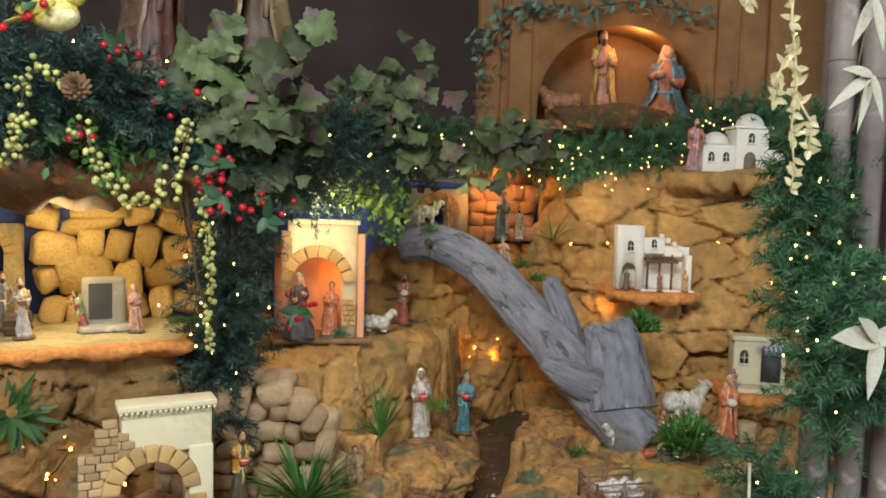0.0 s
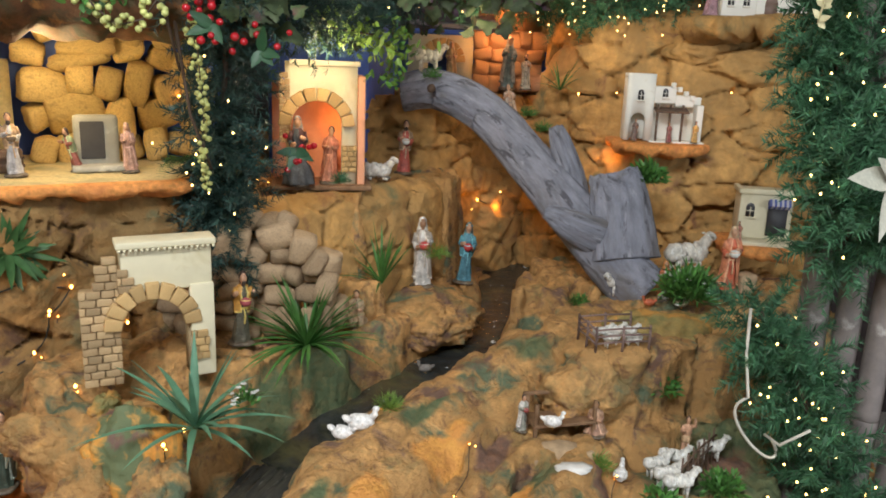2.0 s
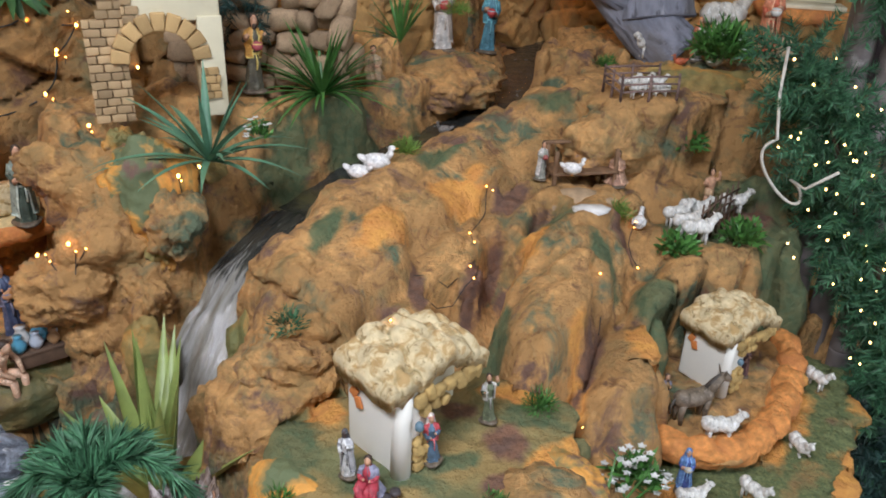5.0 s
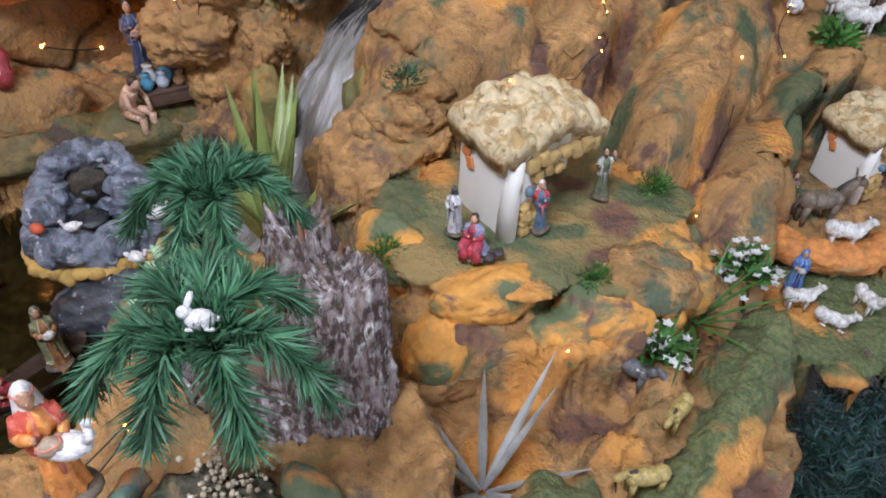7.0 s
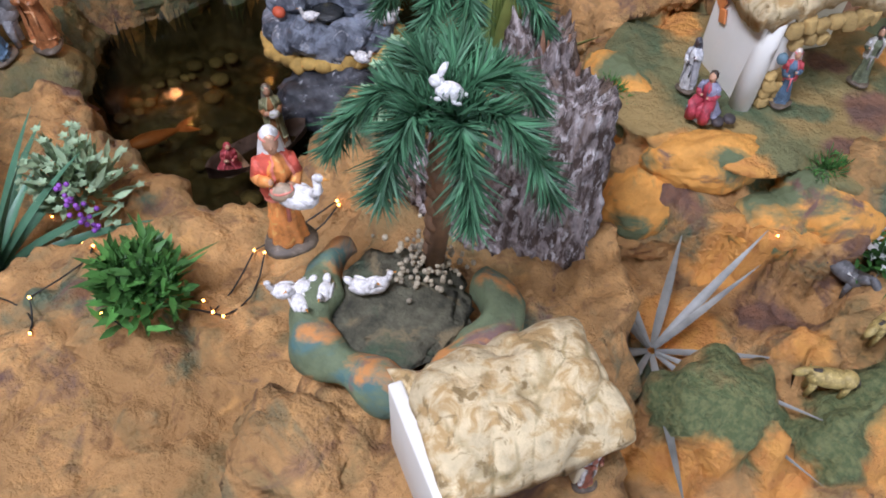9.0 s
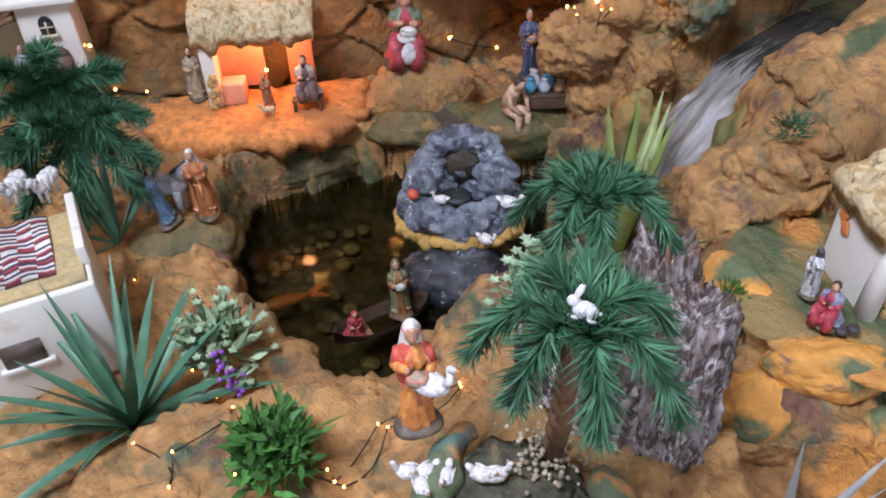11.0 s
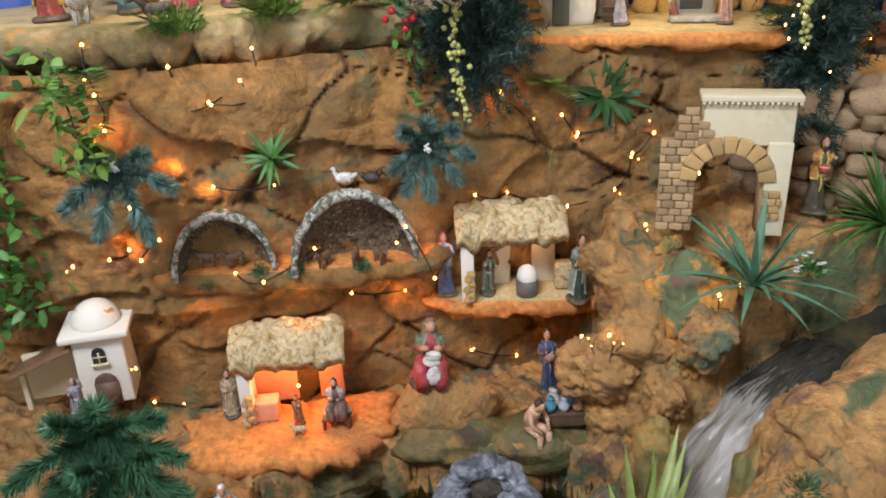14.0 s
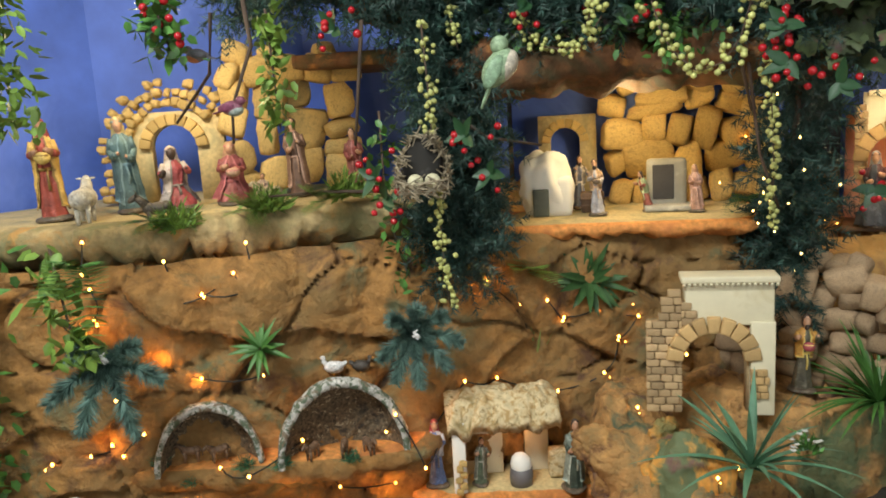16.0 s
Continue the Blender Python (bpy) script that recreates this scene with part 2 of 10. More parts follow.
M_CEIL = mat("room_ceiling", (0.72, 0.7, 0.66), 0.85, world_space=True, grain=6, vary=0.93, bump=0.1)
M_TERRAZZO = mat("speckled_floor_tile", (0.5, 0.46, 0.42), 0.4, world_space=True, grain=150, vary=0.6, bump=0.05,
                 patches=(((0.2, 0.18, 0.16), 90, 0.6, 0.66),))


def glow(name, colour, strength):
    m = bpy.data.materials.new(name)
    m.use_nodes = True
    nt = m.node_tree
    b = nt.nodes["Principled BSDF"]
    b.inputs["Base Color"].default_value = (*colour, 1)
    b.inputs["Emission Color"].default_value = (*colour, 1)
    b.inputs["Emission Strength"].default_value = strength
    return m


M_BULB = glow("warm_bulb", (1.0, 0.46, 0.1), 14)
M_BULBW = glow("pale_bulb", (1.0, 0.62, 0.22), 7)
M_BULBN = glow("near_bulb", (1.0, 0.44, 0.08), 14)



def clear_water(name, tint, ripple):
    """Clear shallow water: the tinted bed shows through, the surface mirrors by its slope."""
    m = bpy.data.materials.new(name)
    m.use_nodes = True
    nt = m.node_tree
    nt.nodes.remove(nt.nodes["Principled BSDF"])
    geo = nt.nodes.new("ShaderNodeNewGeometry")
    nz = nt.nodes.new("ShaderNodeTexNoise")
    nz.inputs["Scale"].default_value, nz.inputs["Detail"].default_value = 15, 5
    nt.links.new(geo.outputs["Position"], nz.inputs["Vector"])
    bp = nt.nodes.new("ShaderNodeBump")
    bp.inputs["Strength"].default_value, bp.inputs["Distance"].default_value = ripple, 0.004
    nt.links.new(nz.outputs[0], bp.inputs["Height"])
    gl = nt.nodes.new("ShaderNodeBsdfGlossy")
    gl.inputs["Roughness"].default_value = 0.04
    nt.links.new(bp.outputs[0], gl.inputs["Normal"])
    tr = nt.nodes.new("ShaderNodeBsdfTransparent")
    tr.inputs["Color"].default_value = (*tint, 1)
    fr = nt.nodes.new("ShaderNodeFresnel")
    fr.inputs["IOR"].default_value = 1.36
    nt.links.new(bp.outputs[0], fr.inputs["Normal"])
    mx = nt.nodes.new("ShaderNodeMixShader")
    nt.links.new(fr.outputs[0], mx.inputs[0])
    nt.links.new(tr.outputs[0], mx.inputs[1])
    nt.links.new(gl.outputs[0], mx.inputs[2])
    nt.links.new(mx.outputs[0], nt.nodes["Material Output"].inputs["Surface"])
    return m


M_WATER = clear_water("pond_water", (0.5, 0.46, 0.3), 0.5)
M_FALL = mat("falling_water", (0.23, 0.21, 0.17), 0.12, uv=(1, 0.1), grain=6, vary=0.7, bump=0.7, depth=0.005, bscale=14,
             patches=(((0.42, 0.42, 0.41), 5, 0.36, 0.74), ((0.12, 0.09, 0.05), 4, 0.5, 0.72)), masks=(("calm", (0.03, 0.031, 0.03), (0.06, 0.058, 0.045), 14),))
M_STREAM = mat("stream_water", (0.035, 0.037, 0.035), 0.08, world_space=True, grain=30, vary=0.5, bump=0.7, depth=0.006, bscale=34,
               patches=(((0.1, 0.09, 0.04), 7, 0.5, 0.7), ((0.7, 0.72, 0.72), 32, 0.66, 0.7)))

_paint = {}


def paint(r, g, b, rough=0.55):
    key = (round(r, 3), round(g, 3), round(b, 3), rough)
    if key not in _paint:
        _paint[key] = mat("paint", (r, g, b), rough, grain=7, vary=0.55, bump=0.3, depth=0.0012, bscale=24, patches=((tuple(min(0.8, 1.5 * c + 0.02) for c in (r, g, b)), 16, 0.56, 0.66), (tuple(0.35 * c for c in (r, g, b)), 12, 0.6, 0.7)))
    return _paint[key]


# ================= mesh helpers =================


def mesh_of(name, bm, *mats, smooth=True):
    me = bpy.data.meshes.new(name)
    bm.to_mesh(me)
    bm.free()
    for m in mats:
        me.materials.append(m)
    if smooth:
        for p in me.polygons:
            p.use_smooth = True
    return me


def thing(name, label, category, loc=(0, 0, 0), rot=(0, 0, 0), group="", kind="", scale=1.0):
    ob = new(name)
    ob.empty_display_size = 0.02
    ob.matrix_world = pose(*loc, *rot) @ Matrix.Scale(scale, 4)
    return tagged(ob, label, category, group, kind)


def part(name, bm, material, parent, label="", smooth=True):
    mats = material if isinstance(material, tuple) else (material,)
    ob = new(name, mesh_of(name, bm, *mats, smooth=smooth))
    ob.parent = parent
    return tagged(ob, label)


def solo(name, bm, material, label, category, loc=(0, 0, 0), rot=(0, 0, 0), group="", kind="", smooth=True, scale=1.0):
    mats = material if isinstance(material, tuple) else (material,)
    ob = new(name, mesh_of(name, bm, *mats, smooth=smooth))
    ob.matrix_world = pose(*loc, *rot) @ Matrix.Scale(scale, 4)
    return tagged(ob, label, category, group, kind)


def n3(p, s=1.0, seed=0.0):
    return noise.noise(Vector((p[0] * s + seed * 7.3, p[1] * s - seed * 3.1, p[2] * s + seed * 5.7)))


def B():
    return bmesh.new()


def add_box(bm, c, size, bevel=0.0, rot=None, mi=0, taper=1.0):
    m = Matrix.Translation(c)
    if rot:
        m = m @ Euler([radians(a) for a in rot]).to_matrix().to_4x4()
    r = bmesh.ops.create_cube(bm, size=1, matrix=m @ Matrix.Diagonal((*size, 1)))
    vs = r["verts"]
    if taper != 1.0:
        inv = m.inverted()
        for v in vs:
            q = inv @ v.co
            if q.z > 0:
                v.co = m @ Vector((q.x * taper, q.y * taper, q.z))
    fs = list({f for v in vs for f in v.link_faces})
    for f in fs:
        f.material_index = mi
    if bevel:
        es = list({e for v in vs for e in v.link_edges})
        out = bmesh.ops.bevel(bm, geom=es, offset=bevel, segments=2, affect="EDGES", profile=0.6)
        for f in out["faces"]:
            f.material_index = mi
    return vs


def add_ball(bm, c, r, sub=2, mi=0, lump=0.0, lscale=1.0, seed=0.0, rot=None):
    r3 = (r, r, r) if isinstance(r, (int, float)) else r
    m = Matrix.Translation(c)
    if rot:
        m = m @ Euler([radians(a) for a in rot]).to_matrix().to_4x4()
    vs = bmesh.ops.create_icosphere(bm, subdivisions=sub, radius=1)["verts"]
    for v in vs:
        k = 1.0
        if lump:
            k += lump * (n3(v.co, lscale, seed) + 0.5 * n3(v.co, lscale * 2.3, seed + 1))
        v.co = m @ Vector((v.co.x * r3[0] * k, v.co.y * r3[1] * k, v.co.z * r3[2] * k))
    for f in {f for v in vs for f in v.link_faces}:
        f.material_index = mi
    return vs


def add_lathe(bm, prof, c=(0, 0, 0), seg=14, mi=0, fold=0.0, nf=7, sx=1.0, sy=1.0, seed=0.0):
    """prof: list of (radius, z). fold: relative wave of the radius, like cloth folds."""
    rings = []
    for r, z in prof:
        ring = []
        for k in range(seg):
            a = 2 * math.pi * k / seg
            f = 1 + fold * math.sin(nf * a + seed + 3 * z) * (1 if r > 0.001 else 0)
            ring.append(bm.verts.new((c[0] + r * f * math.cos(a) * sx, c[1] + r * f * math.sin(a) * sy, c[2] + z)))
        rings.append(ring)
    for a, b in zip(rings, rings[1:]):
        for k in range(seg):
            f = bm.faces.new((a[k], a[(k + 1) % seg], b[(k + 1) % seg], b[k]))
            f.material_index = mi
    for ring, flip in ((rings[0], True), (rings[-1], False)):
        f = bm.faces.new(ring[::-1] if flip else ring)
        f.material_index = mi


def add_tube(bm, pts, r0, r1=None, seg=6, mi=0, cap=True):
    """A tapering tube along pts."""
    r1 = r0 if r1 is None else r1
    pts = [Vector(p) for p in pts]
    n = len(pts)
    rings = []
    for i, p in enumerate(pts):
        d = (pts[min(i + 1, n - 1)] - pts[max(i - 1, 0)]).normalized()
        u = d.cross(Vector((0.31, 0.17, 0.93)))
        if u.length < 1e-4:
            u = d.cross(Vector((1, 0, 0)))
        u.normalize()
        w = d.cross(u)
        t = i / max(1, n - 1)
        r = r0 + (r1 - r0) * t
        rings.append([bm.verts.new(p + u * (r * math.cos(2 * math.pi * k / seg)) + w * (r * math.sin(2 * math.pi * k / seg))) for k in range(seg)])
    for a, b in zip(rings, rings[1:]):
        for k in range(seg):
            bm.faces.new((a[k], a[(k + 1) % seg], b[(k + 1) % seg], b[k])).material_index = mi
    if cap:
        bm.faces.new(rings[0][::-1]).material_index = mi
        bm.faces.new(rings[-1]).material_index = mi


def add_leaf(bm, base, tip, width, normal=(0, 0, 1), mi=0, bend=0.0, seg=3, fold=0.15):
    """A pointed leaf from base to tip with a folded midrib; bend droops the tip."""
    base, tip = Vector(base), Vector(tip)
    d = tip - base
    side = d.cross(Vector(normal))
    if side.length < 1e-6:
        side = d.cross(Vector((0.3, 0.9, 0.2)))
    side.normalize()
    up = side.cross(d).normalized()
    rows = []
    for i in range(seg + 1):
        t = i / seg
        w = width * (math.sin(math.pi * (0.12 + 0.88 * t) ** 0.8) if t < 1 else 0) * 0.5
        c = base + d * t + Vector((0, 0, -bend * t * t))
        if t < 1:
            rows.append([bm.verts.new(c - side * w + up * w * fold), bm.verts.new(c - up * w * fold), bm.verts.new(c + side * w + up * w * fold)])
        else:
            rows.append([bm.verts.new(c)])
    for a, b in zip(rows, rows[1:]):
        if len(b) == 3:
            bm.faces.new((a[0], a[1], b[1], b[0])).material_index = mi
            bm.faces.new((a[1], a[2], b[2], b[1])).material_index = mi
        else:
            bm.faces.new((a[0], a[1], b[0])).material_index = mi
            bm.faces.new((a[1], a[2], b[0])).material_index = mi


# ================= ground of the display =================


def smooth01(v):
    v = np.clip(v, 0, 1)
    return v * v * (3 - 2 * v)


X0, X1, Y0, Y1, STEP = -1.95, 1.15, 0.02, 3.0, 0.006
GX, GY = np.meshgrid(np.arange(X0, X1, STEP), np.arange(Y0, Y1, STEP), indexing="ij")
H = np.full_like(GX, 0.45)
KIND = np.zeros_like(GX)
OX, OY = np.zeros_like(GX), np.zeros_like(GX)


def rise(line, z, soft=0.06, xlo=-9, xhi=9):
    """Raise everything behind a line (x, y points) to z."""
    global H
    px, py = zip(*line)
    yw = np.interp(GX, px, py)
    w = smooth01((GY - yw) / soft) * smooth01((GX - xlo) / 0.06) * smooth01((xhi - GX) / 0.06)
    H = H * (1 - w) + z * w


def mesa(cx, cy, rx, ry, z, soft=0.4, turn=0.0, dome=0.0, sx=0.0, sy=0.0, wob=0.12, kind=None):
    """Blend the ground towards z inside an ellipse."""
    global H, KIND
    c, s = math.cos(radians(turn)), math.sin(radians(turn))
    u, v = (GX - cx) * c + (GY - cy) * s, -(GX - cx) * s + (GY - cy) * c
    ang = np.arctan2(v / ry, u / rx)
    d = np.hypot(u / rx, v / ry) * (1 + wob * np.sin(3 * ang + cx * 40) + 0.5 * wob * np.sin(5 * ang + cy * 50))
    w = smooth01((1 + soft - d) / soft)
    H = H * (1 - w) + (z - dome * np.minimum(d, 1.5) ** 2 + sx * u + sy * v) * w
    if kind is not None:
        KIND = np.where(w > 0.5, kind, KIND)


def stroke(line, width, soft=0.5, dome=0.0, kind=None, wob=0.15):
    """Blend the ground towards a line of (x, y, z) points."""
    global H, KIND
    best, zz = np.full_like(GX, 9.0), np.zeros_like(GX)
    for (ax, ay, az), (bx, by, bz) in zip(line, line[1:]):
        dx, dy = bx - ax, by - ay
        t = np.clip(((GX - ax) * dx + (GY - ay) * dy) / (dx * dx + dy * dy), 0, 1)
        d = np.hypot(GX - ax - t * dx, GY - ay - t * dy)
        near = d < best
        best, zz = np.where(near, d, best), np.where(near, az + t * (bz - az), zz)
    d = best / width * (1 + wob * np.sin(GX * 37 + GY * 23) + wob * 0.6 * np.sin(GX * 71 - GY * 59))
    w = smooth01((1 + soft - d) / soft)
    H = H * (1 - w) + (zz - dome * np.minimum(d, 1.6) ** 2) * w
    if kind is not None:
        KIND = np.where(w > 0.5, kind, KIND)


def plate(corners, z, soft, kind=None, dome=0.0, wob=0.012, lip=0.02):
    """Raise a plate with a rounded polygon outline to z."""
    global H, KIND, OX, OY
    ring = [Vector((x, y, 0)) for x, y in corners]
    for _ in range(2):
        ring = [p for a, b in zip(ring, ring[1:] + ring[:1]) for p in (a.lerp(b, 0.25), a.lerp(b, 0.75))]
    best, inside = np.full_like(GX, 9.0), np.zeros_like(GX, dtype=bool)
    for a, b in zip(ring, ring[1:] + ring[:1]):
        dx, dy = b.x - a.x, b.y - a.y
        t = np.clip(((GX - a.x) * dx + (GY - a.y) * dy) / (dx * dx + dy * dy), 0, 1)
        best = np.minimum(best, np.hypot(GX - a.x - t * dx, GY - a.y - t * dy))
        cross = (a.y > GY) != (b.y > GY)
        inside ^= cross & (GX < dx * (GY - a.y) / (dy if abs(dy) > 1e-9 else 1e-9) + a.x)
    d = np.where(inside, best, -best) + wob * np.sin(GX * 61 + GY * 37) + wob * 0.6 * np.sin(GX * 97 - GY * 83)
    w = smooth01((d + soft) / soft)
    H = H * (1 - w) + (z - dome * np.exp(-np.maximum(d, 0) / 0.02)) * w
    ax, ay = np.gradient(d, STEP)
    off = lip * (np.exp(-((d - 0.01) / 0.016) ** 2) - 0.9 * np.exp(-((d + soft * 0.9) / 0.014) ** 2))
    OX -= np.clip(ax, -1, 1) * off
    OY -= np.clip(ay, -1, 1) * off
    if kind is not None:
        KIND = np.where(w > 0.6, kind, KIND)


# back tiers and shelves
rise([(-1.9, 0.45), (-1.55, 0.62), (-1.28, 0.84), (-1.05, 0.98), (-0.9, 1.14), (-0.7, 1.25), (-0.5, 1.34), (0.2, 2.0), (1.2, 2.0)], 0.43, 0.05)
rise([(-1.9, 0.72), (-1.43, 0.96), (-1.21, 1.12), (-1.03, 1.33), (-0.93, 1.52), (-0.66, 1.56), (-0.5, 1.6), (0.0, 2.05), (1.2, 2.1)], 0.75, 0.05)
rise([(-1.9, 0.7), (-1.5, 0.9), (-1.38, 1.02), (-1.2, 1.27), (-1.0, 1.46), (-0.8, 1.68), (-0.6, 1.82), (-0.4, 1.96), (-0.25, 2.2), (0.0, 2.5), (0.3, 2.9), (0.5, 2.55), (1.2, 2.45)], 1.15, 0.05)
rise([(-1.9, 0.8), (-1.45, 1.0), (-1.15, 1.33), (-0.9, 3.2), (1.2, 3.2)], 1.22, 0.08)
rise([(-1.9, 3.2), (-0.3, 3.2), (-0.1, 2.6), (0.15, 2.72), (0.3, 2.75), (0.45, 2.55), (1.2, 2.5)], 1.3, 0.06)
# terrace of the ruined arch, terrace of the couple, terrace of the log
mesa(-0.46, 1.62, 0.25, 0.24, 0.84, 0.25)
mesa(-0.3, 1.55, 0.16, 0.14, 0.80, 0.4)
mesa(-0.5, 1.42, 0.16, 0.1, 0.80, 0.6, dome=0.02)
mesa(-0.28, 2.0, 0.24, 0.12, 0.9, 0.4)
mesa(-0.2, 2.26, 0.27, 0.2, 1.09, 0.12, 40)
mesa(-0.02, 2.12, 0.13, 0.16, 0.825, 0.3, dome=0.02)
mesa(-0.02, 1.9, 0.07, 0.12, 0.8, 0.5, dome=0.03)
mesa(0.55, 2.12, 0.4, 0.26, 0.86, 0.25)
mesa(0.55, 1.92, 0.28, 0.2, 0.87, 0.25, dome=0.01)
mesa(0.37, 1.68, 0.16, 0.14, 0.855, 0.3)
mesa(0.52, 1.58, 0.16, 0.1, 0.7, 0.4)
mesa(0.42, 1.42, 0.18, 0.12, 0.66, 0.5, dome=0.02)
# ground falling towards the front
mesa(0.1, 1.2, 0.32, 0.3, 0.575, 0.3, sy=0.25)
stroke([(0.36, 1.86, 0.82), (0.2, 1.74, 0.76), (0.04, 1.56, 0.7), (-0.1, 1.4, 0.69), (-0.18, 1.24, 0.68)], 0.15, 0.3)
mesa(0.2, 1.56, 0.14, 0.1, 0.71, 0.4, 30)
stroke([(0.38, 1.88, 0.88), (0.25, 1.77, 0.85), (0.09, 1.67, 0.81), (-0.045, 1.5, 0.79), (-0.15, 1.32, 0.78), (-0.2, 1.2, 0.765), (-0.21, 1.1, 0.73), (-0.23, 1.0, 0.66)], 0.08, 0.55, dome=0.035)
stroke([(0.24, 1.46, 0.73), (0.17, 1.25, 0.73), (0.13, 1.06, 0.685), (0.12, 1.02, 0.6)], 0.062, 0.5, dome=0.04)
stroke([(0.42, 1.36, 0.67), (0.3, 1.2, 0.61), (0.235, 1.06, 0.6), (0.2, 0.97, 0.54)], 0.055, 0.5, dome=0.04)
mesa(0.22, 1.5, 0.075, 0.04, 0.725, 0.4)
plate([(0.25, 1.72), (0.285, 1.625), (0.37, 1.62), (0.46, 1.655), (0.56, 1.73), (0.62, 1.84), (0.72, 1.98), (0.6, 2.1), (0.38, 2.0), (0.26, 1.86)], 0.862, 0.03, None, 0.02, 0.008, 0.018)
mesa(0.52, 1.51, 0.13, 0.09, 0.65, 0.2, 35)
# low front ground
mesa(0.06, 0.62, 0.23, 0.2, 0.505, 0.3)
mesa(-0.32, 0.4, 0.19, 0.23, 0.665, 0.4)
mesa(-0.17, 0.51, 0.08, 0.09, 0.665, 0.5)
mesa(-0.13, 0.3, 0.11, 0.11, 0.66, 0.4)
mesa(-0.75, 0.38, 0.3, 0.2, 0.43, 0.4)
mesa(-0.45, 0.3, 0.14, 0.16, 0.6, 0.6)
mesa(-1.15, 0.5, 0.3, 0.2, 0.41, 0.4)
mesa(0.66, 0.98, 0.33, 0.42, 0.08, 0.12)


PAINT = {k: np.zeros_like(GX) for k in ("green_paint", "orange_paint", "brown_paint")}


def spray(key, cx, cy, rx, ry, turn=0.0):
    """A soft sprayed patch of paint."""
    c, s = math.cos(radians(turn)), math.sin(radians(turn))
    u, v = (GX - cx) * c + (GY - cy) * s, -(GX - cx) * s + (GY - cy) * c
    PAINT[key] = np.maximum(PAINT[key], np.exp(-((u / rx) ** 2 + (v / ry) ** 2) * 0.7))


# round plateau with a lower front tier
mesa(0.015, 0.765, 0.075, 0.055, 0.583, 0.25, 15)
mesa(-0.11, 0.755, 0.07, 0.04, 0.575, 0.3, -10)
plate([(-0.215, 0.86), (-0.21, 0.94), (-0.15, 0.99), (0.04, 1.04), (0.14, 0.99), (0.155, 0.905), (0.105, 0.82), (0.05, 0.79), (-0.02, 0.785), (-0.06, 0.755), (-0.13, 0.765), (-0.18, 0.775)], 0.632, 0.024, 1, 0.016, 0.008, 0.02)
for x, y, a, b, r in ((-0.083, 0.828, 0.06, 0.022, 5), (-0.185, 0.88, 0.022, 0.05, 0), (-0.011, 0.86, 0.05, 0.018, 20), (0.02, 0.77, 0.04, 0.018, 15), (-0.1, 0.95, 0.05, 0.025, 20), (0.09, 0.95, 0.04, 0.03, 0)):
    spray("green_paint", x, y, a, b, r)
for x, y, a, b, r in ((-0.075, 0.768, 0.07, 0.018, 5), (0.105, 0.862, 0.022, 0.06, -30), (-0.005, 0.715, 0.05, 0.02, 10), (-0.165, 0.955, 0.025, 0.04, 20), (0.05, 0.75, 0.02, 0.04, -20), (-0.19, 0.8, 0.02, 0.03, 0), (0.08, 1.0, 0.05, 0.02, 0)):
    spray("orange_paint", x, y, a, b, r)
for x, y, a, b, r in ((0.06, 0.895, 0.03, 0.035, -20), (0.055, 0.83, 0.03, 0.018, 20), (-0.1, 0.725, 0.05, 0.018, 0), (0.0, 0.96, 0.03, 0.02, 0)):
    spray("brown_paint", x, y, a, b, r)
# mossy plate and the hut's rocky plate on it
plate([(0.3, 0.985), (0.325, 0.92), (0.42, 0.895), (0.48, 0.925), (0.585, 1.055), (0.675, 1.2), (0.735, 1.335), (0.7, 1.43), (0.5, 1.43), (0.32, 1.2)], 0.44, 0.03, 2, 0.02)
plate([(0.3, 1.21), (0.305, 1.11), (0.375, 1.06), (0.45, 1.085), (0.535, 1.165), (0.6, 1.265), (0.63, 1.36), (0.55, 1.42), (0.42, 1.38)], 0.487, 0.02, 0, 0.012)
for x, y, a, b, r in ((0.42, 0.88, 0.1, 0.025, 5), (0.63, 1.1, 0.03, 0.12, -32), (0.52, 0.95, 0.06, 0.03, 45), (0.74, 1.3, 0.03, 0.1, -20), (0.35, 1.0, 0.06, 0.03, -40), (0.5, 1.12, 0.04, 0.05, -35), (0.6, 1.24, 0.03, 0.08, -25)):
    spray("orange_paint", x, y, a, b, r)
# left bank of the stream
stroke([(-0.05, 1.93, 0.81), (-0.14, 1.86, 0.82), (-0.22, 1.8, 0.815), (-0.3, 1.72, 0.81), (-0.38, 1.62, 0.81)], 0.05, 0.5, dome=0.025)
stroke([(-0.02, 1.88, 0.72), (-0.11, 1.79, 0.715), (-0.2, 1.71, 0.705), (-0.32, 1.58, 0.7), (-0.4, 1.51, 0.7)], 0.036, 0.6, dome=0.015)
stroke([(-0.42, 1.5, 0.76), (-0.455, 1.4, 0.75), (-0.485, 1.3, 0.68), (-0.505, 1.22, 0.58), (-0.53, 1.14, 0.46)], 0.026, 0.9, dome=0.02)
mesa(-0.345, 1.665, 0.13, 0.045, 0.84, 0.5, 30, dome=0.008)
# pond and stream
plate([(-0.99, 0.98), (-1.08, 0.84), (-1.02, 0.735), (-0.94, 0.675), (-0.82, 0.635), (-0.713, 0.6), (-0.648, 0.59), (-0.575, 0.61), (-0.55, 0.73), (-0.55, 0.845), (-0.56, 0.94), (-0.6, 1.07), (-0.58, 1.2), (-0.66, 1.22), (-0.8, 1.1), (-0.9, 1.07)], 0.25, 0.035, 3, 0.0, 0.008, 0.0)
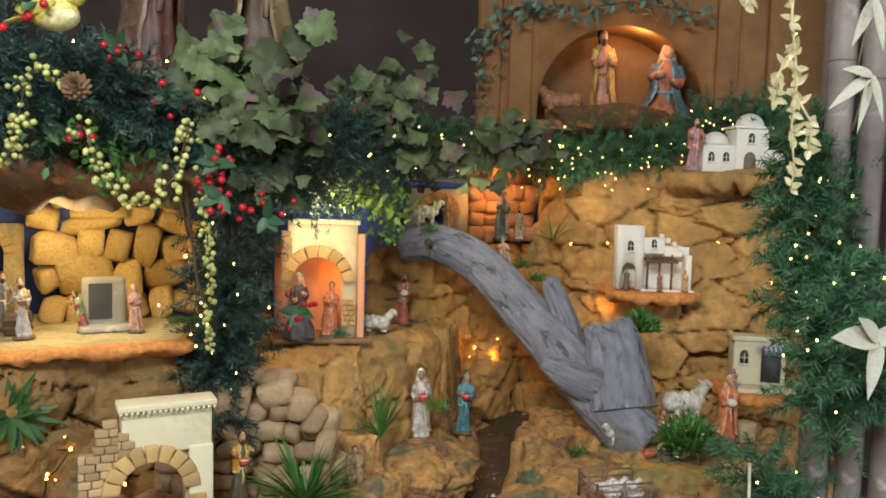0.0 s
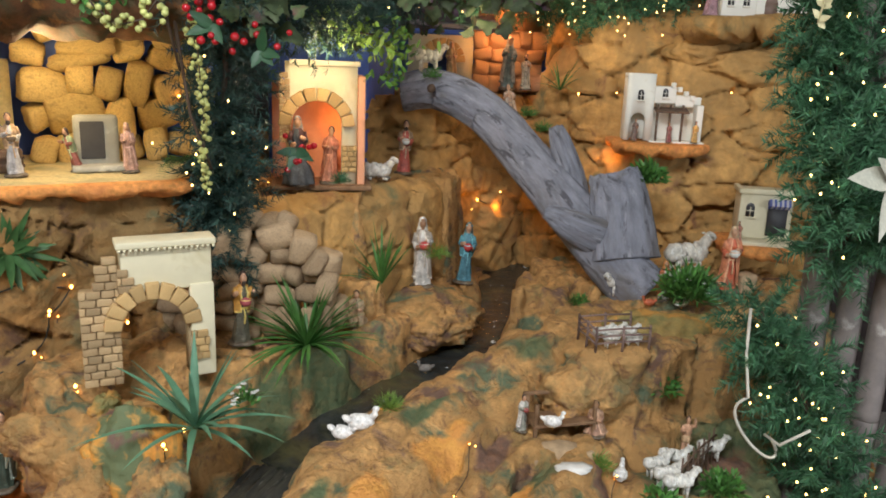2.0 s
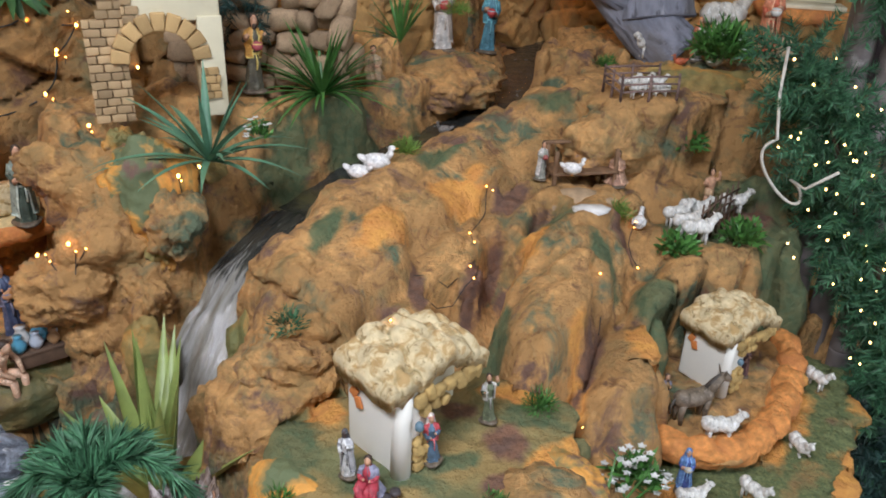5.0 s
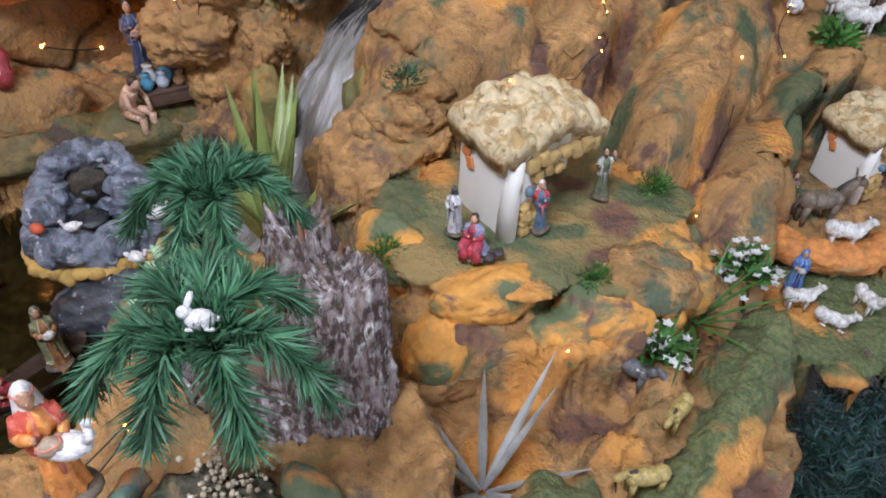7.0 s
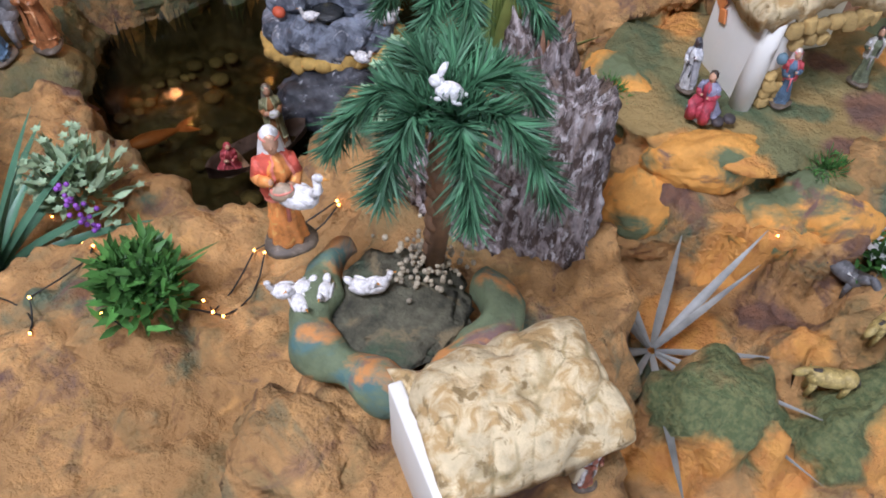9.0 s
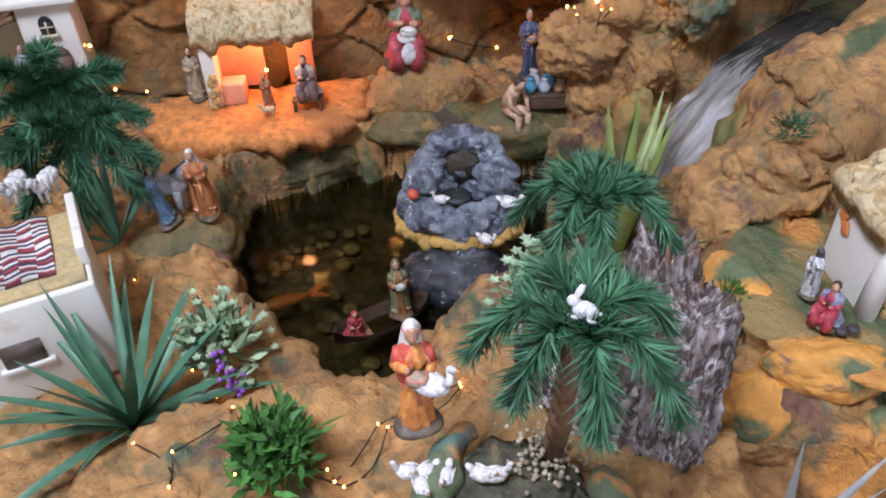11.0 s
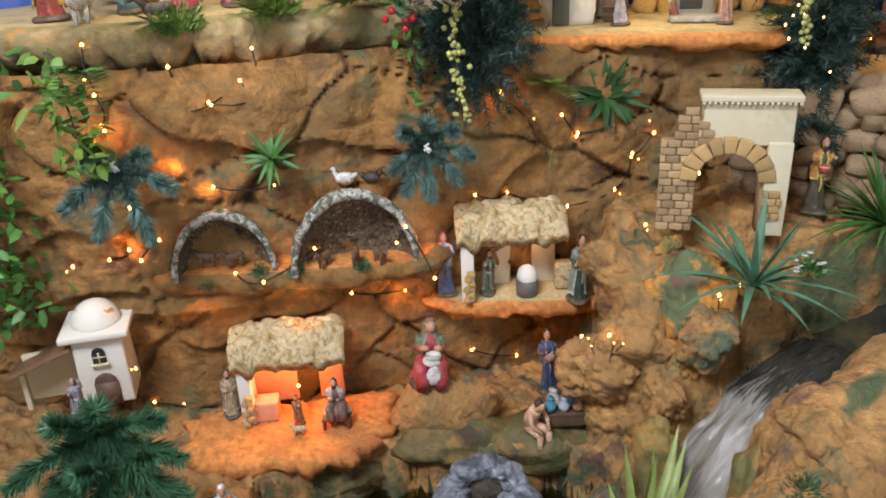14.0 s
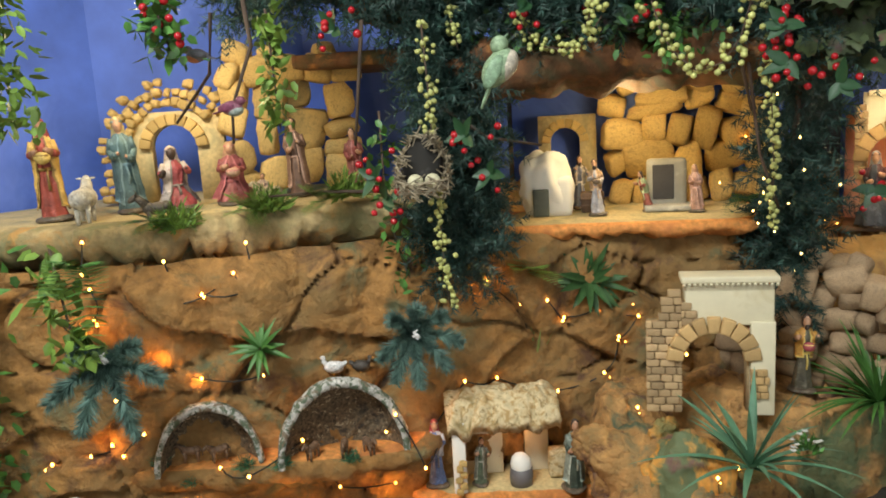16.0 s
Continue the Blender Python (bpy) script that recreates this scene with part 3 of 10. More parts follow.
stroke([(0.27, 2.75, 0.735), (0.22, 2.35, 0.72), (0.09, 1.98, 0.69), (-0.15, 1.66, 0.67), (-0.33, 1.45, 0.62), (-0.39, 1.3, 0.56), (-0.45, 1.16, 0.38), (-0.52, 1.0, 0.29)], 0.062, 0.45, kind=3)
# sprayed patches on the ridges
for x, y, a, b, r in ((0.16, 1.38, 0.04, 0.09, -25), (-0.03, 1.5, 0.025, 0.07, -40), (0.33, 1.27, 0.03, 0.07, -30), (-0.2, 1.22, 0.018, 0.06, -20), (0.06, 1.12, 0.025, 0.06, -10), (0.24, 1.3, 0.03, 0.04, 0), (-0.6, 1.42, 0.05, 0.03, 20), (0.2, 1.72, 0.03, 0.05, -40), (-0.45, 1.5, 0.06, 0.02, 10)):
    spray("green_paint", x, y, a, b, r)
# narrow brown strips along the valleys between the ridges
for x, y, a, b, r in ((0.045, 1.28, 0.018, 0.13, -18), (0.215, 1.15, 0.016, 0.1, -22), (0.1, 1.47, 0.025, 0.06, -35), (-0.1, 1.08, 0.02, 0.06, 0), (0.3, 1.42, 0.03, 0.04, 0), (-0.06, 1.18, 0.015, 0.07, 10)):
    spray("brown_paint", x, y, a, b, r)
for x, y, a, b, r in ((0.12, 1.3, 0.03, 0.1, -20), (0.0, 1.42, 0.03, 0.08, -35), (0.18, 1.08, 0.025, 0.06, -10), (-0.12, 1.25, 0.03, 0.07, -25), (0.29, 1.18, 0.025, 0.06, -20)):
    spray("orange_paint", x, y, a, b, r)
# dark green ground by the brushwood fence
for x, y, a, b, r in ((0.5, 1.52, 0.12, 0.07, 30), (0.6, 1.6, 0.1, 0.08, 0), (0.62, 1.45, 0.06, 0.08, 0)):
    spray("green_paint", x, y, a, b, r)
spray("brown_paint", 0.56, 1.56, 0.07, 0.05)
# olive bank between the arch terrace and the stream
for x, y, a, b, r in ((-0.34, 1.58, 0.1, 0.022, 47), (-0.21, 1.72, 0.1, 0.02, 45), (-0.08, 1.84, 0.05, 0.025, 50), (-0.47, 1.38, 0.02, 0.05, 20), (-0.3, 1.76, 0.05, 0.02, 45)):
    spray("green_paint", x, y, a, b, r)
# wet olive and brown banks of the pond, the tone also holding their shade
for x, y, a, b, r in ((-0.95, 0.98, 0.12, 0.05, 45), (-1.02, 0.83, 0.05, 0.1, 0), (-0.78, 1.12, 0.1, 0.04, 30)):
    spray("green_paint", x, y, a, b, r)
for x, y, a, b, r in ((-0.88, 1.06, 0.09, 0.025, 45), (-1.0, 0.92, 0.06, 0.03, 45), (-0.97, 0.68, 0.05, 0.04, 0)):
    spray("brown_paint", x, y, a, b, r)
# separate mossy mounds in front with bare rock between them
mesa(0.03, 0.525, 0.058, 0.05, 0.585, 0.45, 10, dome=0.025, kind=2, wob=0.08)
stroke([(0.25, 0.82, 0.585), (0.205, 0.71, 0.585), (0.165, 0.61, 0.575), (0.13, 0.555, 0.56)], 0.03, 0.5, dome=0.028, kind=2)
mesa(0.08, 0.628, 0.028, 0.03, 0.572, 0.6, dome=0.02)
mesa(0.13, 0.7, 0.03, 0.045, 0.575, 0.6, -20, dome=0.02)
for x, y, a, b, r in ((0.08, 0.63, 0.03, 0.03, 0), (0.0, 0.46, 0.06, 0.02, 10), (0.2, 0.6, 0.03, 0.09, -25), (0.1, 0.5, 0.03, 0.03, 0), (-0.03, 0.62, 0.05, 0.05, 0)):
    spray("orange_paint", x, y, a, b, r)
spray("brown_paint", 0.05, 0.68, 0.04, 0.03)
spray("brown_paint", 0.23, 0.62, 0.025, 0.05, -25)
# the display ends in a rounded edge towards the room
edge = GX - (0.265 + 0.58 * (GY - 0.65)) - 0.014 * np.sin(GY * 43)
edge = np.where(GY > 0.9, GX - (0.75 + 0.12 * (GY - 1.2)), edge)
edge = np.where((KIND == 2) & (GX > 0.29) & (GY > 0.88), -1, edge)
w = smooth01(edge / 0.04) * smooth01((1.75 - GY) / 0.1)
H = H * (1 - w) + 0.03 * w


def height(x, y):
    i, j = int(round((x - X0) / STEP)), int(round((y - Y0) / STEP))
    return float(H[max(0, min(H.shape[0] - 1, i)), max(0, min(H.shape[1] - 1, j))])


def relief(p, amp=1.0):
    """Sprayed-foam relief in metres: lumpy everywhere, long flowing folds down the central ridges."""
    w = max(0.0, min(1.0, (p[0] + 0.3) / 0.1)) * max(0.0, min(1.0, (0.5 - p[0]) / 0.1)) * max(0.0, min(1.0, (p[1] - 0.98) / 0.08)) * max(0.0, min(1.0, (1.95 - p[1]) / 0.1))
    a = n3(p, 9, 1) * 0.016 + abs(n3(p, 19, 2)) * 0.022 + n3(p, 42, 3) * 0.006 + abs(n3(p, 75, 4)) * 0.005
    a -= 0.013 * max(0, 1 - abs(n3(p, 10, 11)) / 0.11) + 0.007 * max(0, 1 - abs(n3(p, 22, 12)) / 0.16)
    a += n3(p, 58, 6) * 0.005 + abs(n3(p, 30, 7)) * 0.015 - 0.008
    if w > 0:
        u, v = 0.87 * p[0] - 0.5 * p[1], 0.5 * p[0] + 0.87 * p[1]
        q = (u * 10 + 0.5 * n3(p, 5, 21), v * 3.2, p[2] * 3)
        r = (u * 22, v * 6, p[2] * 5)
        f = n3(q, 1, 14) * 0.02 - 0.017 * max(0, 1 - abs(n3(q, 1.1, 15)) / 0.14) - 0.006 * max(0, 1 - abs(n3(r, 1, 16)) / 0.18) + n3(p, 42, 3) * 0.003 + abs(n3(p, 75, 4)) * 0.004 + 0.006
        a = a * (1 - 0.8 * w) + f * 0.9 * w
    return a * amp


def build_ground():
    nx, ny = H.shape
    gx, gy = np.gradient(H, STEP)
    verts = []
    for i in range(nx):
        for j in range(ny):
            n = Vector((-gx[i, j], -gy[i, j], 1)).normalized()
            p = Vector((GX[i, j], GY[i, j], H[i, j]))
            k = KIND[i, j]
            amp = 0.25 if k in (1, 2) and n.z > 0.9 else (0.6 if k == 3 else 0.8)
            verts.append(p + n * relief(p, amp) + Vector((OX[i, j], OY[i, j], 0)))
    quads, idx = [], []
    for i in range(nx - 1):
        for j in range(ny - 1):
            a = i * ny + j
            if GX[i, j] > 0.2 and GY[i, j] < 1.7 and H[i, j] < (0.36 if GX[i, j] > 0.37 and 0.84 < GY[i, j] < 1.45 else 0.12):
                continue
            quads.append((a, a + ny, a + ny + 1, a + 1))
            k = KIND[i, j]
            steep = abs(gx[i, j]) + abs(gy[i, j])
            idx.append((3 if H[i, j] < 0.34 else 2) if k == 3 and (steep < 1.0 or H[i, j] < 0.34) and H[i, j] < 0.75 else 0)
    me = bpy.data.meshes.new("ground")
    me.from_pydata(verts, [], quads)
    for m in (M_ROCK, M_GRASS, M_WATERROCK, M_BED):
        me.materials.append(m)
    for key, kk in (("moss", 2), ("plateau", 1)):
        w = (KIND == kk).astype(float)
        if kk == 2:
            w *= 0.86 + 0.3 * np.sin(GX * 57 + 2.2 * np.sin(GY * 33)) * np.sin(GY * 49 + 1.7 * np.sin(GX * 41))
        for _ in range(3):
            w = (np.roll(w, 1, 0) + np.roll(w, -1, 0) + np.roll(w, 1, 1) + np.roll(w, -1, 1) + w) / 5
        me.attributes.new(key, "FLOAT", "POINT").data.foreach_set("value", w.ravel().astype(np.float32))
    for key, w in PAINT.items():
        me.attributes.new(key, "FLOAT", "POINT").data.foreach_set("value", w.ravel().astype(np.float32))
    me.polygons.foreach_set("material_index", idx)
    me.polygons.foreach_set("use_smooth", [True] * len(quads))
    tagged(new("ground", me), "lumpy ochre painted foam rock landscape with green and brown patches", "rock ground", kind="structure")


M_BED = mat("pond_bed", (0.075, 0.064, 0.034), 0.6, world_space=True, grain=40, vary=0.5, bump=0.8, depth=0.006,
            patches=(((0.14, 0.12, 0.065), 22, 0.54, 0.66), ((0.025, 0.03, 0.02), 8, 0.5, 0.66)))
build_ground()


def rock_wall(name, line, z0, z1, material, label, lean=0.05, block=6.0, amp=1.0, step=0.0075, out=0.012, flute=0.0):
    """A sculpted rock face along a plan line, with big slabs parted by recessed cracks."""
    pts = [Vector((x, y, 0)) for x, y in line]
    seglen = [(b - a).length for a, b in zip(pts, pts[1:])]
    total = sum(seglen)
    nu, nv = max(2, int(total / step)), max(2, int((z1 - z0) / step))

    def at(s):
        for a, b, l in zip(pts, pts[1:], seglen):
            if s <= l or b is pts[-1]:
                return a.lerp(b, min(1, s / l))
            s -= l

    verts, quads, cracks = [], [], []
    for i in range(nu + 1):
        s = total * i / nu
        p, q = at(max(0, s - 0.06)), at(min(total, s + 0.06))
        d = (q - p).normalized()
        n = Vector((d.y, -d.x, 0))
        base = (p + q) / 2
        for j in range(nv + 1):
            z = z0 + (z1 - z0) * j / nv
            w = Vector((s * block * 0.8 + 0.4 * n3((s, z, 0), 6, 8), z * block * 1.5 + 0.4 * n3((s, z, 3), 6, 9), 0.5))
            f1, f2 = noise.voronoi(w)[0][:2]
            crack = smooth01((f2 - f1) / 0.045)
            cell = noise.cell(Vector((noise.voronoi(w)[1][0] * 9.1)))
            h = out + amp * (0.042 * float(crack) + 0.022 * cell) + relief(base + Vector((0, 0, z)), 0.42 * amp)
            if flute:
                fl = abs(math.sin(s * 17 + 1.6 * n3((s, z, 1), 4, 2)))
                h += flute * (fl - 0.3) * float(smooth01((z - z0) / (z1 - z0) * 2 - 0.8 + 0.5 * n3((s, 0, 0), 5, 4)))
            # cracks take dark brown: painted lines, and the shade of their depth as colour
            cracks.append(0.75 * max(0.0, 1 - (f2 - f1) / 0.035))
            top = max(0, (j / nv - 0.88) / 0.12)
            verts.append(base + Vector((0, 0, z)) + n * (h + lean * (1 - j / nv) - 0.05 * top * top))
    for i in range(nu):
        for j in range(nv):
            a = i * (nv + 1) + j
            quads.append((a, a + nv + 1, a + nv + 2, a + 1))
    me = bpy.data.meshes.new(name)
    me.from_pydata(verts, [], quads)
    me.materials.append(material)
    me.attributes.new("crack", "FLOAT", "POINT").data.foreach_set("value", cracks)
    me.polygons.foreach_set("use_smooth", [True] * len(quads))
    return tagged(new(name, me), label, "rock wall", kind="structure")


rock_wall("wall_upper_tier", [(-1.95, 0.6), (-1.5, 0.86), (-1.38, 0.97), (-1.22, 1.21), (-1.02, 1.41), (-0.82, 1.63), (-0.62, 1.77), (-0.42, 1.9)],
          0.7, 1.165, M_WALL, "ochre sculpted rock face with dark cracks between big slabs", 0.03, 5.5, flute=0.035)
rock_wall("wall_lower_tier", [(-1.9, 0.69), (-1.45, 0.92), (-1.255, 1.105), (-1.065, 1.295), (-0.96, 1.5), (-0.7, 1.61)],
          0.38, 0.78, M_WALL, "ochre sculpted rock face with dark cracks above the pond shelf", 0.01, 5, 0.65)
rock_wall("wall_under_stable", [(-0.46, 1.88), (-0.3, 1.98), (-0.14, 2.12), (-0.02, 2.32), (0.03, 2.55)],
          0.75, 1.095, M_BACKWALL, "orange sculpted rock face under the little stable", 0.03, 7, 0.6)
rock_wall("wall_behind_stream", [(-0.32, 2.42), (-0.1, 2.5), (0.02, 2.56), (0.12, 2.66), (0.3, 2.86), (0.42, 2.66), (0.5, 2.5), (0.75, 2.42), (1.15, 2.36)],
          0.7, 1.3, M_BACKWALL, "orange sculpted rock face behind the stream", 0.04, 8, 1.0)
rock_wall("wall_back_right", [(0.36, 2.74), (0.5, 2.56), (0.75, 2.47), (1.15, 2.4)],
          1.2, 1.57, M_BACKWALL, "orange sculpted rock face below the domed house", 0.03, 8, 0.9)

# ================= room round the display =================


def slab_box(name, c, size, material, label, category):
    bm = B()
    add_box(bm, c, size, 0.003)
    return solo(name, bm, material, label, category, kind="structure", smooth=False)


slab_box("floor", (0, 0.8, -0.02), (6.4, 6.4, 0.04), M_TERRAZZO, "speckled grey floor in front of the display", "floor")
slab_box("wall_north", (0, 3.25, 1.4), (6.4, 0.1, 2.8), M_DARK, "dark brown wall behind the display", "wall")
slab_box("wall_west", (-3.0, 0.8, 1.4), (0.1, 4.8, 2.8), M_ROOMWALL, "plain wall of the room", "wall")
slab_box("wall_east", (3.0, 1.6, 1.4), (0.1, 3.2, 2.8), M_ROOMWALL, "plain wall of the room", "wall")
slab_box("wall_south", (-0.4, -1.9, 1.4), (5.2, 0.1, 2.8), M_ROOMWALL, "plain wall of the room", "wall")
slab_box("ceiling", (0, 0.8, 2.87), (6.4, 6.4, 0.06), M_CEIL, "plain light ceiling of the room", "ceiling")

# ================= kinds of things =================
SKIN = (0.5, 0.28, 0.17)


def dense(prof, k=4):
    """A profile with k rows for each given one, rounded between them."""
    out = []
    for i in range(len(prof) - 1):
        p0, p1, p2, p3 = prof[max(i - 1, 0)], prof[i], prof[i + 1], prof[min(i + 2, len(prof) - 1)]
        for j in range(k):
            u = j / k
            out.append(tuple(max(0.001 if c == 0 else -9, 0.5 * (2 * p1[c] + (p2[c] - p0[c]) * u + (2 * p0[c] - 5 * p1[c] + 4 * p2[c] - p3[c]) * u * u + (3 * p1[c] - p0[c] - 3 * p2[c] + p3[c]) * u ** 3)) for c in (0, 1)))
    return out + [prof[-1]]


def figurine(loc, h, robe, cloak, cover=None, rz=0.0, label="", skin=SKIN, arms="front", low=False, item=None, base=(0.12, 0.09, 0.06),
             name="figurine", lean=0.0, hair=(0.05, 0.03, 0.02), wide=1.0, bare=False):
    """A painted resin figure as one mesh: robe with folds, open mantle, sleeves, head and its rocky base."""
    bm = B()
    seed = loc[0] * 31 + loc[1] * 17
    rr = random.Random(int(abs(seed) * 100))
    trim = tuple(min(0.7, c * 1.7 + 0.05) for c in cloak) if sum(cloak) < 0.9 else tuple(c * 0.45 for c in cloak)
    mats = (paint(*base), paint(*robe), paint(*cloak), paint(*skin, 0.5), paint(*(cover or hair)), paint(*(item or hair)), paint(*trim))
    k = 0.6 if low else 1.0
    short = any(w in label for w in ("skirt", "blouse", "apron", "trousers", "shirt", "dress"))
    add_lathe(bm, dense([(0.17, 0), (0.19, 0.014), (0.17, 0.045), (0.08, 0.055)], 2), seg=20, mi=0, fold=0.1, nf=3, seed=seed, sx=1.15 if low else 1, sy=1.25 if low else 1)
    hip = 0.5 * k
    top = hip + 0.31
    start = len(bm.verts)
    if bare:
        for sx in (-1, 1):
            add_tube(bm, [(sx * 0.05, -0.02, 0.04), (sx * 0.06, -0.05, hip * 0.5), (sx * 0.04, 0, hip)], 0.035, 0.055, 8, 3)
        add_lathe(bm, dense([(0.11, hip - 0.1), (0.11, hip), (0.09, hip + 0.05)]), seg=20, mi=1, fold=0.12, nf=5)
        add_lathe(bm, dense([(0.08, hip - 0.02), (0.095, hip + 0.08), (0.11, hip + 0.2), (0.09, hip + 0.27), (0.04, top)]), seg=20, mi=3, sx=1.12, sy=0.7)
    else:
        w = wide * (1.4 if low else 1.0)
        nf = 6 if seed % 2 > 1 else 8
        add_lathe(bm, dense([(0.135 * w, 0.035), (0.13 * w, 0.1 * k), (0.105 * w, 0.25 * k), (0.085, 0.4 * k), (0.075, hip), (0.09, hip + 0.12), (0.1, hip + 0.22), (0.04, top)]), seg=36, mi=1, fold=0.09, nf=nf, sy=0.85, seed=seed)
        # mantle, open at the front, longer behind
        n, rows = 36, []
        prof = dense([(0.105, hip - 0.06), (0.112, hip), (0.122, hip + 0.14), (0.115, hip + 0.23), (0.055, top + 0.005)] if short else [(0.15 * w, 0.09 * k), (0.138 * w, 0.22 * k), (0.12, hip), (0.125, hip + 0.14), (0.118, hip + 0.23), (0.055, top + 0.005)])
        gap = rr.uniform(0.5, 0.95)
        turn = rr.uniform(-0.35, 0.35)
        for r, z in prof:
            row = []
            for i in range(n + 1):
                a = -math.pi / 2 + turn + gap * (1 - 0.6 * z / top) + (2 * math.pi - 2 * gap * (1 - 0.6 * z / top)) * i / n
                f = 1 + 0.1 * math.sin(6 * a + seed + 4 * z) * (1 - z / top * 0.7)
                row.append(bm.verts.new((1.1 * r * f * math.cos(a), 0.012 + 0.8 * r * f * math.sin(a), z + (0.05 * k * abs(math.sin(a * 1.5)) if z < 0.12 * k else 0))))
            rows.append(row)
        for i, (a, b) in enumerate(zip(rows, rows[1:])):
            for j in range(n):
                bm.faces.new((a[j], a[j + 1], b[j + 1], b[j])).material_index = 6 if i < 2 or j in (0, n - 1) else 2
        if "seated" in label:
            for sx in (-1, 1):
                add_tube(bm, [(sx * 0.05, 0.02, hip - 0.03), (sx * 0.085, -0.1, hip), (sx * 0.1, -0.19, hip - 0.01), (sx * 0.095, -0.215, hip * 0.55), (sx * 0.09, -0.2, 0.04)], 0.085, 0.07, 12, 1)
            add_ball(bm, (0, -0.12, hip * 0.5), (0.11, 0.1, hip * 0.5), 3, 1, lump=0.1, lscale=4, seed=seed)
            if "apron" in label:
                add_ball(bm, (0, -0.13, hip + 0.045), (0.1, 0.12, 0.04), 3, 5, lump=0.15, lscale=4, seed=seed)
                add_ball(bm, (0.01, -0.245, hip * 0.7), (0.075, 0.035, hip * 0.42), 3, 5, lump=0.15, lscale=4, seed=seed)
        # girdle and its hanging end
        add_lathe(bm, [(0.084, hip - 0.015), (0.092, hip), (0.084, hip + 0.015)], seg=20, mi=6, sy=0.85)
        add_tube(bm, [(0.02, -0.078, hip), (0.028, -0.095, hip - 0.1 * k), (0.024, -0.1, hip - 0.2 * k)], 0.012, 0.015, 6, 6)
    for v in list(bm.verts)[start:]:
        c = v.co
        v.co = c + Vector((n3(c, 13, seed), n3(c, 13, seed + 3), 0)) * 0.014 + Vector((n3(c, 31, seed), n3(c, 31, seed + 5), 0.4 * n3(c, 31, seed + 7))) * 0.008
    hz = top + 0.085
    add_tube(bm, [(0, 0, top - 0.03), (0, -0.008, top + 0.05)], 0.035, 0.032, 9, 3)
    add_ball(bm, (0, -0.014, hz), (0.052, 0.058, 0.074), 3, 3)
    add_ball(bm, (0, -0.07, hz - 0.006), (0.01, 0.014, 0.016), 1, 3)
    if cover:
        add_ball(bm, (0, 0.012, hz + 0.018), (0.064, 0.064, 0.074), 3, 4, lump=0.06, lscale=4, seed=seed)
        add_lathe(bm, dense([(0.105, top - 0.11), (0.085, top - 0.02), (0.066, hz - 0.01), (0.045, hz + 0.04)], 3), c=(0, 0.03, 0), seg=18, mi=4, sy=0.7, fold=0.1, nf=5, seed=seed)
        add_lathe(bm, [(0.062, -0.008), (0.068, 0), (0.062, 0.008)], c=(0, 0.006, hz + 0.035), seg=16, mi=6)
    else:
        add_ball(bm, (0, 0.014, hz + 0.02), (0.06, 0.06, 0.072), 3, 4, lump=0.16, lscale=5, seed=seed)
        add_ball(bm, (0, 0.045, hz - 0.045), (0.045, 0.03, 0.06), 2, 4, lump=0.2, lscale=5, seed=seed)
        if seed % 2 > 1:
            add_ball(bm, (0, -0.052, hz - 0.06), (0.034, 0.024, 0.045), 2, 4, lump=0.2, lscale=6)
    sh = top - 0.05
    for sx in (-1, 1):
        b = rr.uniform(-0.05, 0.07)
        if arms == "front":
            pts = [(sx * 0.095, 0, sh), (sx * 0.135, -0.02, sh - 0.12), (sx * 0.1, -0.08, sh - 0.16 + b), (sx * 0.045, -0.135, sh - 0.13 + b)]
        elif arms == "up":
            pts = [(sx * 0.095, 0, sh), (sx * 0.17, -0.05, sh + 0.02), (sx * 0.16, -0.07, sh + 0.1), (sx * 0.14, -0.09, sh + 0.2)] if sx > 0 else [(sx * 0.095, 0, sh), (sx * 0.14, -0.04, sh - 0.12), (sx * 0.12, -0.09, sh - 0.12), (sx * 0.1, -0.15, sh - 0.08)]
        else:
            pts = [(sx * 0.095, 0, sh), (sx * 0.145, -0.05, sh - 0.09), (sx * 0.14, -0.11, sh - 0.1 + b), (sx * 0.12, -0.18, sh - 0.06 + b)]
        for i, (p, q) in enumerate(zip(pts, pts[1:])):
            add_tube(bm, [p, q], (0.042, 0.036, 0.04)[i], (0.036, 0.04, 0.03)[i], 9, 3 if bare or i == 2 and rr.random() < 0.4 else (2 if i == 0 else 1))
            add_ball(bm, q, (0.036, 0.039, 0.02)[i], 2, 3 if bare or i == 2 else 1)
        add_ball(bm, pts[-1], (0.018, 0.026, 0.018), 2, 3)
    if item:
        add_ball(bm, (0.015, -0.155, sh - 0.15), (0.08, 0.055, 0.06), 3, 5, lump=0.2, lscale=3, seed=seed)
        add_lathe(bm, [(0.07, -0.008), (0.078, 0), (0.07, 0.008)], c=(0.015, -0.155, sh - 0.125), seg=14, mi=6, sy=0.7)
    ob = solo(name, bm, mats, label, "figurine", loc, (lean + 2.5 * math.sin(seed), 3.5 * math.sin(seed * 1.7), rz), scale=h / (top + 0.17))
    slim = 1.1 if low else 0.88
    ob.matrix_world = ob.matrix_world @ Matrix.Diagonal((slim, slim, 1, 1))
    return ob


